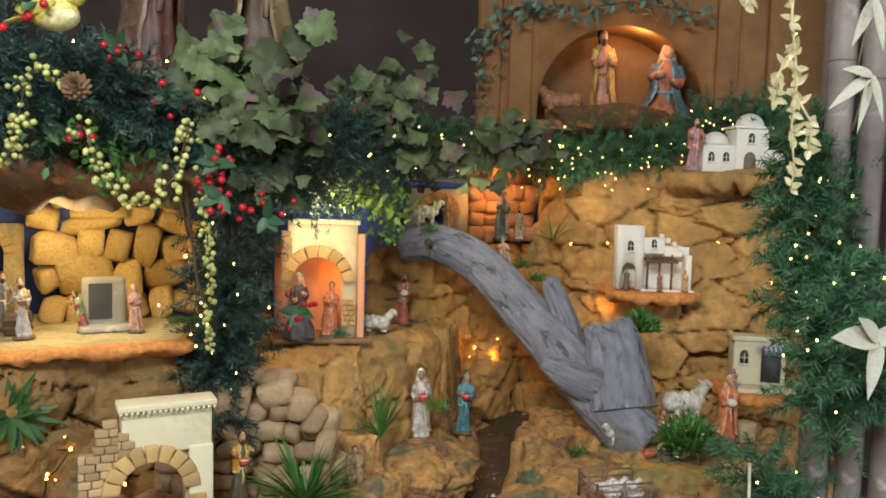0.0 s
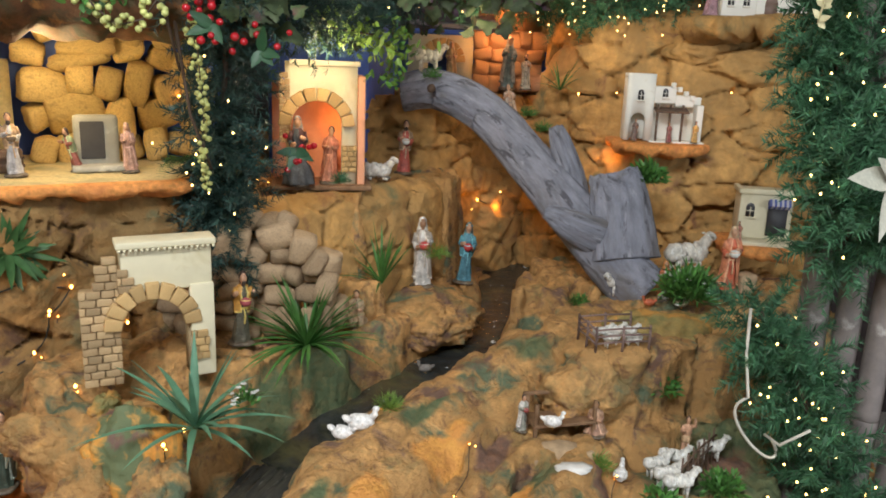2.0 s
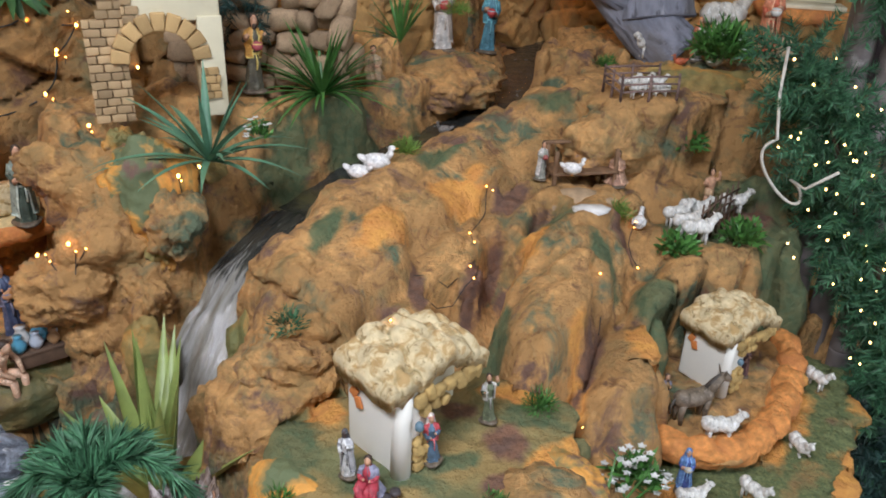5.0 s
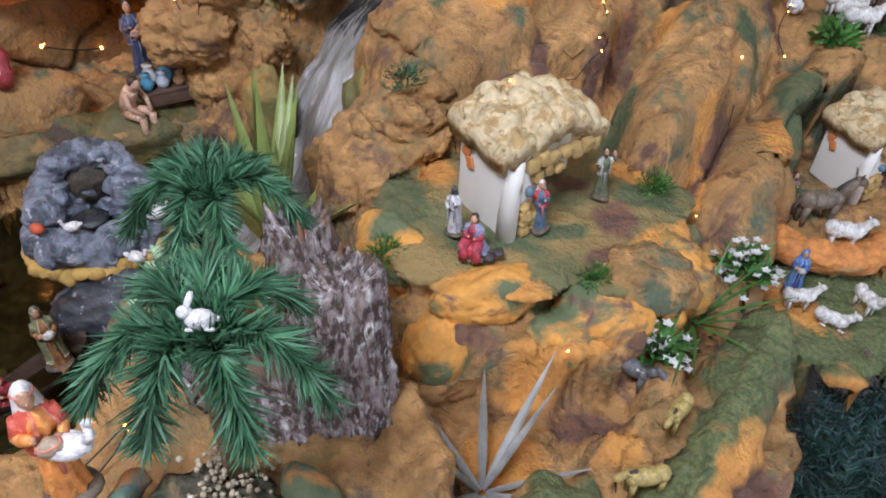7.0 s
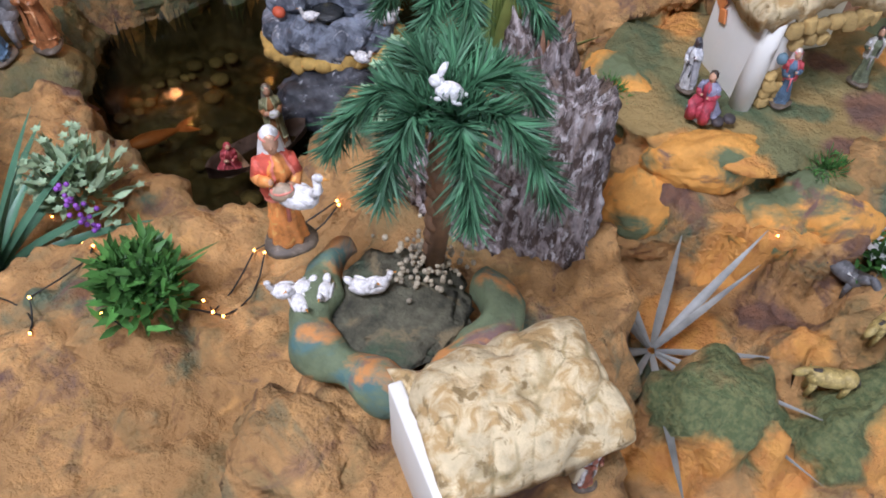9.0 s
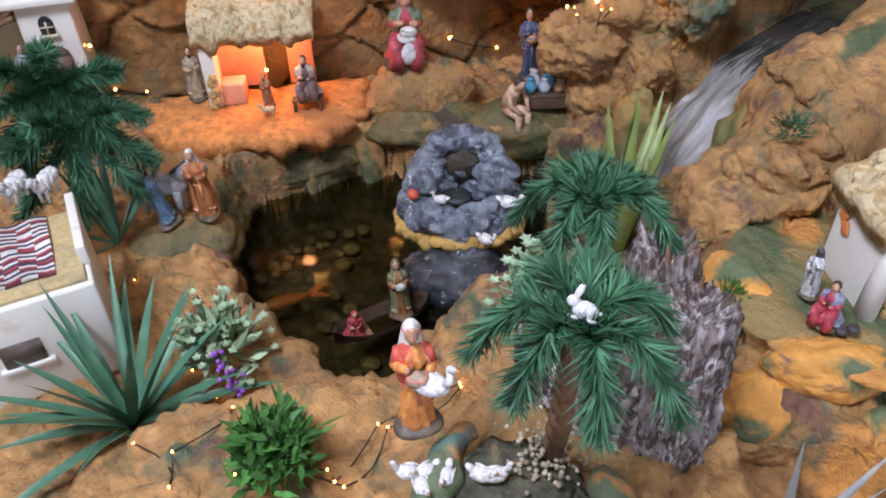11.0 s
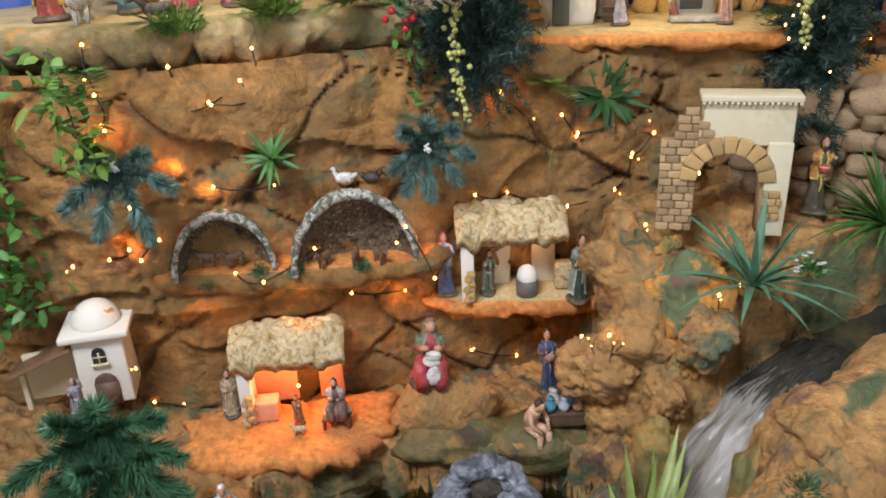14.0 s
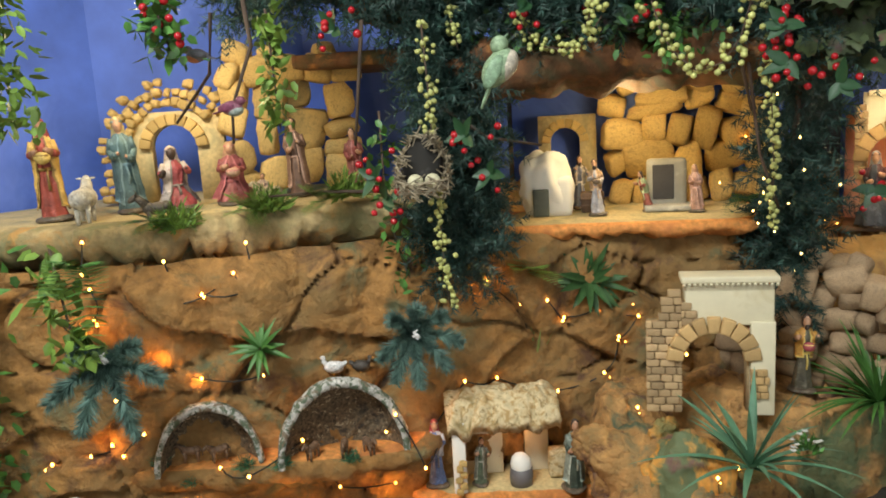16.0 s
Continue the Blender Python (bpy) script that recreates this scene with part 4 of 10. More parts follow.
def sheep(loc, size, rz=0.0, lying=False, colour=(0.7, 0.68, 0.62), label="small white painted sheep standing on the rock", name="sheep", group="small sheep of the display", head=None):
    """A little sheep, length about size."""
    bm = B()
    leg = 0.06 if lying else 0.3
    wool = paint(*colour, 0.8)
    for i in range(9):
        a = i / 8
        add_ball(bm, (-0.3 + 0.6 * a, 0.03 * math.sin(i * 2.1), leg + 0.2 + 0.035 * math.cos(i * 1.7)), (0.17, 0.19, 0.2), 2, 0, lump=0.22, lscale=4.5, seed=i + loc[0] * 9)
    add_tube(bm, [(-0.33, 0, leg + 0.28), (-0.44, 0, leg + 0.42), (-0.5, 0, leg + 0.5)], 0.13, 0.1, 9, 0)
    add_ball(bm, (-0.55, 0, leg + 0.52), (0.14, 0.085, 0.09), 2, 1, rot=(0, -25, 0))
    for sy in (-1, 1):
        add_ball(bm, (-0.47, sy * 0.12, leg + 0.56), (0.035, 0.07, 0.025), 1, 1)
        for lx in (-0.24, 0.24):
            if lying:
                add_tube(bm, [(lx, sy * 0.14, 0.05), (lx - 0.16, sy * 0.18, 0.03)], 0.045, 0.035, 6, 1)
            else:
                add_tube(bm, [(lx, sy * 0.1, leg + 0.1), (lx - 0.01, sy * 0.1, 0.0)], 0.06, 0.04, 6, 1)
    add_tube(bm, [(0.36, 0, leg + 0.25), (0.43, 0, leg + 0.12)], 0.045, 0.02, 6, 0)
    h = head or tuple(c * 0.92 for c in colour)
    return solo(name, bm, (wool, paint(*h, 0.7)), label, name.replace("_", " "), loc, (0, 0, rz), group, scale=size)


def fowl(loc, size, rz=0.0, colour=(0.75, 0.73, 0.7), beak=(0.7, 0.3, 0.05), long_neck=False, label="white painted goose", name="goose", tail=None, group=""):
    bm = B()
    add_ball(bm, (0, 0, 0.3), (0.4, 0.24, 0.26), 2, 0, lump=0.06, lscale=3)
    add_ball(bm, (0.38, 0, 0.42), (0.2, 0.13, 0.1), 2, 2, rot=(0, -35, 0))
    for sy in (-1, 1):
        add_ball(bm, (0.06, sy * 0.22, 0.33), (0.28, 0.05, 0.15), 2, 2, rot=(0, -12, 0))
        add_tube(bm, [(0.02, sy * 0.1, 0.12), (0, sy * 0.1, 0)], 0.03, 0.03, 5, 1)
    n = 0.85 if long_neck else 0.66
    add_tube(bm, [(-0.26, 0, 0.38), (-0.4, 0, 0.55), (-0.38, 0, n)], 0.12, 0.07, 9, 0)
    add_ball(bm, (-0.42, 0, n + 0.03), (0.11, 0.085, 0.09), 2, 0)
    add_lathe(bm, [(0.04, 0), (0.005, 0.13)], seg=8, mi=1)
    for v in bm.verts[-16:]:
        v.co = Matrix.Translation((-0.5, 0, n + 0.02)) @ Euler((0, radians(-95), 0)).to_matrix().to_4x4() @ v.co
    return solo(name, bm, (paint(*colour), paint(*beak), paint(*(tail or colour))), label, name, loc, (0, 0, rz), group, scale=size)


def beast(loc, size, rz, colour, label, name="mule", mane=(0.06, 0.05, 0.04), ears=0.2, neck=0.45, horns=False):
    """A four-legged animal: mule, goat, pig, ox or camel-like by its numbers."""
    bm = B()
    add_ball(bm, (0, 0, 0.55), (0.42, 0.2, 0.21), 2, 0, lump=0.08, lscale=2.5)
    add_ball(bm, (0.28, 0, 0.58), (0.2, 0.19, 0.2), 2, 0)
    add_ball(bm, (-0.28, 0, 0.57), (0.2, 0.18, 0.21), 2, 0)
    for sy in (-1, 1):
        for lx in (-0.3, 0.3):
            add_tube(bm, [(lx, sy * 0.1, 0.5), (lx + 0.02, sy * 0.1, 0.25), (lx, sy * 0.1, 0)], 0.085, 0.045, 7, 0)
    hx, hz = -0.42 - neck * 0.45, 0.6 + neck * 0.75
    add_tube(bm, [(-0.32, 0, 0.62), (-0.42 - neck * 0.2, 0, 0.62 + neck * 0.5), (hx, 0, hz)], 0.14, 0.09, 9, 0)
    add_ball(bm, (hx - 0.1, 0, hz - 0.02), (0.19, 0.085, 0.095), 2, 0, rot=(0, -35, 0))
    for sy in (-1, 1):
        add_leaf(bm, (hx, sy * 0.06, hz + 0.05), (hx + 0.03, sy * (0.1 + 0.2 * ears), hz + 0.05 + ears), 0.07, (1, 0, 0), 0)
        if horns:
            add_tube(bm, [(hx - 0.02, sy * 0.06, hz + 0.07), (hx + 0.02, sy * 0.18, hz + 0.16), (hx - 0.04, sy * 0.2, hz + 0.26)], 0.03, 0.008, 6, 1)
    add_tube(bm, [(-0.25, 0, 0.76), (-0.4 - neck * 0.15, 0, 0.7 + neck * 0.5), (hx + 0.05, 0, hz + 0.08)], 0.045, 0.03, 6, 1)
    add_tube(bm, [(0.45, 0, 0.62), (0.54, 0, 0.45), (0.52, 0, 0.25)], 0.035, 0.02, 6, 1)
    return solo(name, bm, (paint(*colour), paint(*mane)), label, name, loc, (0, 0, rz), scale=size)


def add_arch_wall(bm, x0, x1, z0, z1, t, ox, ow, oh, mi=0, seg=14, y=0.0):
    """A wall in the xz plane (thickness t, front at y) with a round-headed opening: centre ox, width ow, height oh."""
    r = ow / 2
    zc = z0 + oh - r
    top = [(ox + r * math.cos(math.pi * (1 - k / seg)), zc + r * math.sin(math.pi * (1 - k / seg))) for k in range(seg + 1)]
    cols = [(x0, z0)] + [(ox - r, z0)] + top + [(ox + r, z0)] + [(x1, z0)]
    fr, bk = [], []
    for x, z in cols:
        fr.append((bm.verts.new((x, y, z)), bm.verts.new((x, y, z1))))
        bk.append((bm.verts.new((x, y + t, z)), bm.verts.new((x, y + t, z1))))
    for k in range(len(cols) - 1):
        (a, b), (c, d) = fr[k], fr[k + 1]
        (e, f), (g, h) = bk[k], bk[k + 1]
        jump = abs(cols[k][0] - cols[k + 1][0]) < 1e-6
        if not jump:
            for q in ((a, c, d, b), (g, e, f, h), (b, d, h, f)):
                bm.faces.new(q).material_index = mi
        bm.faces.new((c, a, e, g)).material_index = mi
    for (a, b), (e, f) in ((fr[0], bk[0]),):
        bm.faces.new((a, b, f, e)).material_index = mi
    (a, b), (e, f) = fr[-1], bk[-1]
    bm.faces.new((b, a, e, f)).material_index = mi


def stone_mesh(name, size, material, seed, sub=2, square=0.5):
    """A worn block: a ball cut by random planes and by those of a box, with rounded edges."""
    rr = random.Random(int(seed * 10))
    planes = [(Vector(n), 0.74 + 0.14 * rr.random()) for n in ((1, 0, 0), (-1, 0, 0), (0, 1, 0), (0, -1, 0), (0, 0, 1), (0, 0, -1))]
    planes += [(Vector((rr.gauss(0, 1), rr.gauss(0, 1), rr.gauss(0, 1))).normalized(), rr.uniform(0.78, 0.98)) for _ in range(8)]
    bm = B()
    vs = bmesh.ops.create_icosphere(bm, subdivisions=3, radius=1)["verts"]
    for v in vs:
        d = v.co.normalized()
        near = sum(max(0.0, d.dot(n) / h) ** 22 for n, h in planes) ** (-1 / 22)
        k = min(1.22, near) * (1.04 + 0.07 * n3(d, 3, seed) + 0.02 * n3(d, 9, seed))
        v.co = Vector((d.x * size[0] * k, d.y * size[1] * k, d.z * size[2] * k)) / 2
    return mesh_of(name, bm, material)


STONES = {}


def stones(parent, name, places, material, square=0.55):
    """Boulders as parts; places: (x, y, z, sx, sy, sz, turn)."""
    key = material.name + str(square)
    if key not in STONES:
        STONES[key] = [stone_mesh(name, (1, 1, 1), material, 3.7 * k, 2, square) for k in range(8)]
    for i, (x, y, z, sx, sy, sz, a) in enumerate(places):
        ob = new(name, STONES[key][(i * 3 + int(x * 100)) % 8])
        ob.parent = parent
        ob.matrix_basis = pose(x + 0.08 * sx * math.sin(i * 5.1), y, z + 0.08 * sz * math.sin(i * 3.7), 14 * math.sin(i * 2.3), a + 9 * math.sin(i * 4.1), 16 * math.sin(i * 1.3)) @ Matrix.Diagonal((0.94 * sx * (1.12 + 0.16 * math.sin(i * 2.9)), sy, 0.95 * sz * (1.14 + 0.14 * math.sin(i * 1.9)), 1))


BRICKS = {}


def bricks(parent, x0, x1, z0, z1, y, bw, bh, material, name="brick", depth=0.012, skip=None, ragged=0):
    """Courses of small bricks on a face in the xz plane."""
    if material.name not in BRICKS:
        bm = B()
        add_box(bm, (0, 0, 0), (1, 1, 1), 0.13)
        BRICKS[material.name] = mesh_of(name, bm, material)
    rng = random.Random(int(x0 * 1000) + int(z0 * 777))
    rows = max(1, int(round((z1 - z0) / bh)))
    for r in range(rows):
        x = x0 - (bw * 0.5 if r % 2 else 0)
        while x < x1 - 0.002:
            w = bw * rng.uniform(0.8, 1.2)
            a, b = max(x, x0), min(x + w, x1)
            z = z0 + (r + 0.5) * bh
            if b - a > 0.004 and not (skip and skip((a + b) / 2, z)):
                ob = new(name, BRICKS[material.name])
                ob.parent = parent
                ob.matrix_basis = pose((a + b) / 2, y + rng.uniform(-0.0015, 0.0015), z, 0, rng.uniform(-4, 4), 0) @ Matrix.Diagonal(((b - a) * 0.93, depth, bh * 0.9, 1))
            x += w


def voussoirs(parent, ox, zc, r, wid, y, n, material, depth=0.014, a0=0, a1=180, name="arch_stone"):
    key = material.name + "v"
    if key not in BRICKS:
        bm = B()
        add_box(bm, (0, 0, 0), (1, 1, 1), 0.12, taper=1.0)
        for v in bm.verts:
            if v.co.z < 0:
                v.co.x *= 0.8
        BRICKS[key] = mesh_of(name, bm, material)
    for k in range(n):
        a = radians(a0 + (a1 - a0) * (k + 0.5) / n)
        rr = r + wid / 2
        ob = new(name, BRICKS[key])
        ob.parent = parent
        ob.matrix_basis = pose(ox + rr * math.cos(a), y, zc + rr * math.sin(a), 0, 90 - math.degrees(a), 0) @ Matrix.Diagonal((math.pi * rr / n * 1.02 * (a1 - a0) / 180, depth, wid, 1))


def thatch(parent, x0, x1, y0, y1, z, rise_, material=None, name="thatched_roof", drop=0.02, amp=0.012, n=44, back=0.0, clump=(34, 52)):
    """A roof sheet of rounded overlapping clumps with thickness over a rectangle; clump: clumps a metre along x and y."""
    material = material or M_THATCH
    bm = B()
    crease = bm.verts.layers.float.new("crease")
    top, low = {}, {}
    for i in range(n + 1):
        for j in range(n + 1):
            u, v = i / n, j / n
            x, y = x0 + (x1 - x0) * u, y0 + (y1 - y0) * v
            e = min(u, 1 - u, v, 1 - v)
            k = Vector((x * clump[0] + 0.5 * n3((x, y, 0), 30, 3), y * clump[1] + 0.5 * n3((x, y, 0), 30, 5), x0 * 50))
            f1, f2 = noise.voronoi(k)[0][:2]
            puff = math.sqrt(max(0.0, 1 - (f1 / 0.85) ** 2))
            out = 0.007 * (puff - 0.4) * max(0, 1 - e * 8)
            zz = z + rise_ * (math.sin(math.pi * min(1, max(0, v)) * 0.5 + 0.25) if back else math.sin(math.pi * v)) - drop * max(0, 1 - e * 7) ** 1.6
            zz += 1.15 * amp * puff + amp * 0.35 * n3((x, y, 0), 70, 1)
            top[i, j] = bm.verts.new((x + out * (1 if u > 0.5 else -1), y + out * (1 if v > 0.5 else -1), zz))
            # seams between clumps take a darker olive brown
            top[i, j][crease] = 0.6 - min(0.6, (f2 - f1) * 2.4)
            low[i, j] = bm.verts.new((x, y, zz - 0.012 - amp * 0.5))
    for i in range(n):
        for j in range(n):
            bm.faces.new((top[i, j], top[i + 1, j], top[i + 1, j + 1], top[i, j + 1]))
            bm.faces.new((low[i, j], low[i, j + 1], low[i + 1, j + 1], low[i + 1, j]))
    for i in range(n):
        for a, b in (((i, 0), (i + 1, 0)), ((i + 1, n), (i, n)), ((0, i + 1), (0, i)), ((n, i), (n, i + 1))):
            bm.faces.new((top[b], top[a], low[a], low[b]))
    return part(name, bm, material, parent)


def rock_shelf(name, label, outline, z, thick, top_mat, edge_mat, frill=0.012, seed=0):
    """A flat shelf with a frilled, drooping foam edge. outline: (x, y) corners in order."""
    pts = []
    n = len(outline)
    for i in range(n):
        a, b = Vector((*outline[i], 0)), Vector((*outline[(i + 1) % n], 0))
        m = max(2, int((b - a).length / 0.012))
        pts += [a.lerp(b, k / m) for k in range(m)]
    for _ in range(3):
        pts = [(pts[i - 1] + pts[i] * 2 + pts[(i + 1) % len(pts)]) / 4 for i in range(len(pts))]
    c = sum(pts, Vector()) / len(pts)
    bm = B()
    rings = []
    prof = [(0.0, 0.0), (0.9, 0.0), (1.0, -0.15), (1.02, -0.5), (0.97, -0.85), (0.86, -1.0), (0.5, -1.1)]
    for s, zz in prof[1:]:
        ring = []
        for i, p in enumerate(pts):
            w = frill * (n3(p, 40, seed) + 0.6 * n3(p, 95, seed + 2)) * (1.5 if -0.9 < zz < -0.1 else 0.4)
            d = (p - c)
            q = c + d * s + d.normalized() * w
            hang = thick * (1 + 0.5 * n3(p, 28, seed + 5) + 0.35 * n3(p, 80, seed + 6))
            ring.append(bm.verts.new((q.x, q.y, z + zz * hang + 0.25 * w * (zz < 0))))
        rings.append(ring)
    f = bm.faces.new(rings[0])
    f.material_index = 0
    for k, (a, b) in enumerate(zip(rings, rings[1:])):
        for i in range(len(pts)):
            j = (i + 1) % len(pts)
            bm.faces.new((a[i], b[i], b[j], a[j])).material_index = 1
    bm.faces.new(rings[-1][::-1]).material_index = 1
    bmesh.ops.recalc_face_normals(bm, faces=bm.faces[:])
    bmesh.ops.triangulate(bm, faces=[f])
    return solo(name, bm, (top_mat, edge_mat), label, "rock shelf", smooth=True)


def boulder(loc, size, material, label="rounded ochre painted rock lump", name="rock", rot=(0, 0, 0), lump=0.3, seed=0.0, sub=4, group="rock lumps"):
    bm = B()
    vs = bmesh.ops.create_icosphere(bm, subdivisions=sub, radius=1)["verts"]
    for v in vs:
        c = v.co.copy()
        k = 1 + lump * (n3(c, 1.3, seed) + 0.6 * abs(n3(c, 2.6, seed + 1)) + 0.45 * abs(n3(c, 5.5, seed + 2)) + 0.25 * abs(n3(c, 11, seed)) + 0.1 * n3(c, 20, seed) - 0.25)
        v.co = Vector((c.x * size[0] * k, c.y * size[1] * k, c.z * size[2] * k))
    return solo(name, bm, material, label, "rock", loc, rot, group)


# ---- plants ----


def add_sprig(bm, base, tip, needle, n, rng, mi=0, flat=0.0, stem=None):
    """A conifer sprig: needles as thin blades round a stem."""
    base, tip = Vector(base), Vector(tip)
    d = tip - base
    L = d.length
    d.normalize()
    u = d.cross(Vector((0.2, 0.3, 0.93)))
    u.normalize()
    w = d.cross(u)
    for i in range(n):
        t = (i + rng.random()) / n
        a = rng.uniform(0, 2 * math.pi)
        side = u * math.cos(a) + w * math.sin(a) * (1 - flat)
        p = base + d * (L * t)
        q = p + (side * 0.8 + d * rng.uniform(0.35, 0.8)).normalized() * needle * rng.uniform(0.7, 1.1) * (1.1 - 0.5 * t)
        e = (q - p).cross(Vector((rng.uniform(-1, 1), rng.uniform(-1, 1), rng.uniform(-1, 1))))
        if e.length < 1e-9:
            continue
        e = e.normalized() * (needle * 0.035 + 0.0004)
        bm.faces.new((bm.verts.new(p - e), bm.verts.new(p + e), bm.verts.new(q))).material_index = mi
    if stem is not None:
        add_tube(bm, [base, base + d * L], 0.0016, 0.0008, 4, stem)


def pine_garland(name, label, path, radius, count, needle, rng_seed, material=None, flatten=1.0, npn=42, sl=(0.05, 0.1), category="garland"):
    """A garland: a stem along path and sprigs all round it."""
    rng = random.Random(rng_seed)
    top = thing(name, label, category)
    bm = B()
    pts = [Vector(p) for p in path]
    lens = [(b - a).length for a, b in zip(pts, pts[1:])]
    tot = sum(lens)
    for _ in range(count):
        s = rng.uniform(0, tot)
        for a, b, l in zip(pts, pts[1:], lens):
            if s <= l:
                break
            s -= l
        p = a.lerp(b, min(1, s / l))
        d = Vector((rng.gauss(0, 1), rng.gauss(0, 1) * flatten, rng.gauss(0, 1))).normalized()
        r0 = rng.uniform(0, 0.55) * radius
        L = rng.uniform(*sl)
        add_sprig(bm, p + d * r0, p + d * (r0 + L) + Vector((0, 0, rng.uniform(-0.03, 0.015))), needle, npn, rng)
    tagged(part("needle_mass", bm, material or M_PINE, top), kind="stuff")
    bm = B()
    add_tube(bm, pts, 0.006, 0.005, 6)
    part("stem", bm, M_VINE, top)
    return top


def pine_sprig(loc, r, rz, label, material=None, arms=7, seed=0, down=0.3, name="pine_sprig", needle=0.02):
    rng = random.Random(seed)
    top = thing(name, label, "pine sprig", loc, (0, 0, rz))
    for k in range(arms):
        a = 2 * math.pi * k / arms + rng.uniform(-0.25, 0.25)
        L = r * rng.uniform(0.75, 1.05)
        tip = Vector((math.cos(a) * L, -abs(0.35 * L) - 0.01, math.sin(a) * L - down * L))
        bm = B()
        mid = tip * 0.55 + Vector((0, -0.008, 0.012))
        add_sprig(bm, (0, 0, 0), mid, needle * 1.25, 420, rng, stem=None, flat=0.2)
        add_sprig(bm, mid, tip, needle * 1.3, 420, rng, flat=0.2)
        part("bough", bm, material or M_BLUEPINE, top)
    return top


def palm_tree(loc, h, r, label, seed, fronds=9, lean=(0, 0), droop=0.028):
    rng = random.Random(seed)
    top = thing("palm_tree", label, "palm tree", loc)
    bm = B()
    tip = Vector((lean[0], lean[1], h))
    add_tube(bm, [(0, 0, -0.02), tip * 0.35 + Vector((0.004, 0, 0)), tip * 0.7, tip], 0.008, 0.005, 9)
    for k in range(7):
        z = h * (0.08 + k * 0.12)
        add_lathe(bm, [(0.0082, 0), (0.0092, 0.004), (0.0075, 0.012)], c=(lean[0] * z / h, lean[1] * z / h, z), seg=9)
    part("trunk", bm, M_BROWNWOOD, top)
    for k in range(fronds):
        bm = B()
        a = 2 * math.pi * k / fronds + rng.uniform(-0.2, 0.2)
        L = r * rng.uniform(0.8, 1.1)
        prev = tip
        for s in range(1, 5):
            t = s / 4
            q = tip + Vector((math.cos(a) * L * t, math.sin(a) * L * t, 0.03 * math.sin(math.pi * t * 0.9) - droop * t * t))
            add_sprig(bm, prev, q, 0.027, 170, rng, flat=0.5, stem=None)
            prev = q
        part("frond", bm, M_PINE, top)
    return top


def blade_plant(loc, n, length, width, label, material, seed, upright=0.5, droop=0.3, name="agave", spread=1.0, rot=(0, 0, 0)):
    """A rosette of long pointed leaves, each a part."""
    rng = random.Random(seed)
    top = thing(name, label, name.replace("_", " "), loc, rot)
    for k in range(n):
        bm = B()
        a = 2 * math.pi * k * 0.382 * 1.0 + rng.uniform(-0.2, 0.2)
        u = max(0.03, min(1, upright + rng.uniform(-0.3, 0.3)))
        L = length * rng.uniform(0.65, 1.05)
        d = Vector((math.cos(a) * (1 - u) * spread, math.sin(a) * (1 - u) * spread, u)).normalized()
        add_leaf(bm, d * 0.004, d * L, width * rng.uniform(0.8, 1.15), (math.cos(a + 1.57) * 0.01 + math.cos(a) * -u, math.sin(a) * -u, 1 - u + 0.05), 0, bend=droop * L * (1 - u), seg=7, fold=0.3)
        part("leaf", bm, material, top)
    return top


def tuft(loc, r, label, material, seed, n=60, name="moss_tuft", w=0.0035, category="plant"):
    """A small round tuft of short leaves in one mesh."""
    rng = random.Random(seed)
    bm = B()
    for _ in range(n * 4):
        d = Vector((rng.gauss(0, 1), rng.gauss(0, 1), abs(rng.gauss(0.4, 0.8)))).normalized()
        b = d * r * rng.uniform(0.05, 0.8)
        e = Vector((rng.gauss(0, 1), rng.gauss(0, 1), rng.gauss(0.5, 1))).normalized()
        add_leaf(bm, b, b + (d * 0.6 + e * 0.55) * r * rng.uniform(0.25, 0.45), max(0.0022, w * 0.55), (rng.random(), rng.random(), rng.random()), 0, seg=2)
    return solo(name, bm, material, label, category, loc)


def fern(loc, n, length, label, material, seed, rz=0, name="fern", droop=0.5, face=(0, -1, 0.3)):
    rng = random.Random(seed)
    top = thing(name, label, "fern", loc, (0, 0, rz))
    fv = Vector(face)
    for k in range(n):
        bm = B()
        d = (fv.normalized() + Vector((rng.uniform(-1, 1), rng.uniform(-0.5, 0.3), rng.uniform(-0.7, 0.8)))).normalized()
        L = length * rng.uniform(0.6, 1)
        side = d.cross(Vector((0, 0, 1))).normalized()
        m = 13
        prev = Vector((0, 0, 0))
        for s in range(1, m + 1):
            t = s / m
            p = d * L * t + Vector((0, 0, -droop * L * t * t))
            wl = L * 0.24 * math.sin(math.pi * (0.1 + 0.87 * t))
            for sg in (-1, 1):
                add_leaf(bm, p, p + side * sg * wl + d * wl * 0.5, wl * 0.32, (0, 0, 1), 0, seg=2)
            prev = p
        part("frond", bm, material, top)
    return top


def hanging_leaves(name, label, path, count, size, material, seed, spread=0.03, category="vine", stem=True, hang=0.5):
    """A trailing stem with many small leaves."""
    rng = random.Random(seed)
    top = thing(name, label, category)
    bm = B()
    pts = [Vector(p) for p in path]
    for _ in range(count):
        k = rng.randrange(len(pts) - 1)
        p = pts[k].lerp(pts[k + 1], rng.random())
        d = Vector((rng.gauss(0, 1), rng.gauss(0, 1), rng.gauss(0, 1) - hang)).normalized()
        b = p + Vector((rng.gauss(0, 1), rng.gauss(0, 1), rng.gauss(0, 0.6))) * spread
        add_leaf(bm, b, b + d * size * rng.uniform(0.6, 1.2), size * 0.55, (rng.random() - 0.5, rng.random() - 0.5, rng.random()), 0, seg=2)
    tagged(part("leaf_mass", bm, material, top), kind="stuff")
    if stem:
        bm = B()
        add_tube(bm, pts, 0.0025, 0.0015, 5)
        part("stem", bm, M_VINE, top)
    return top


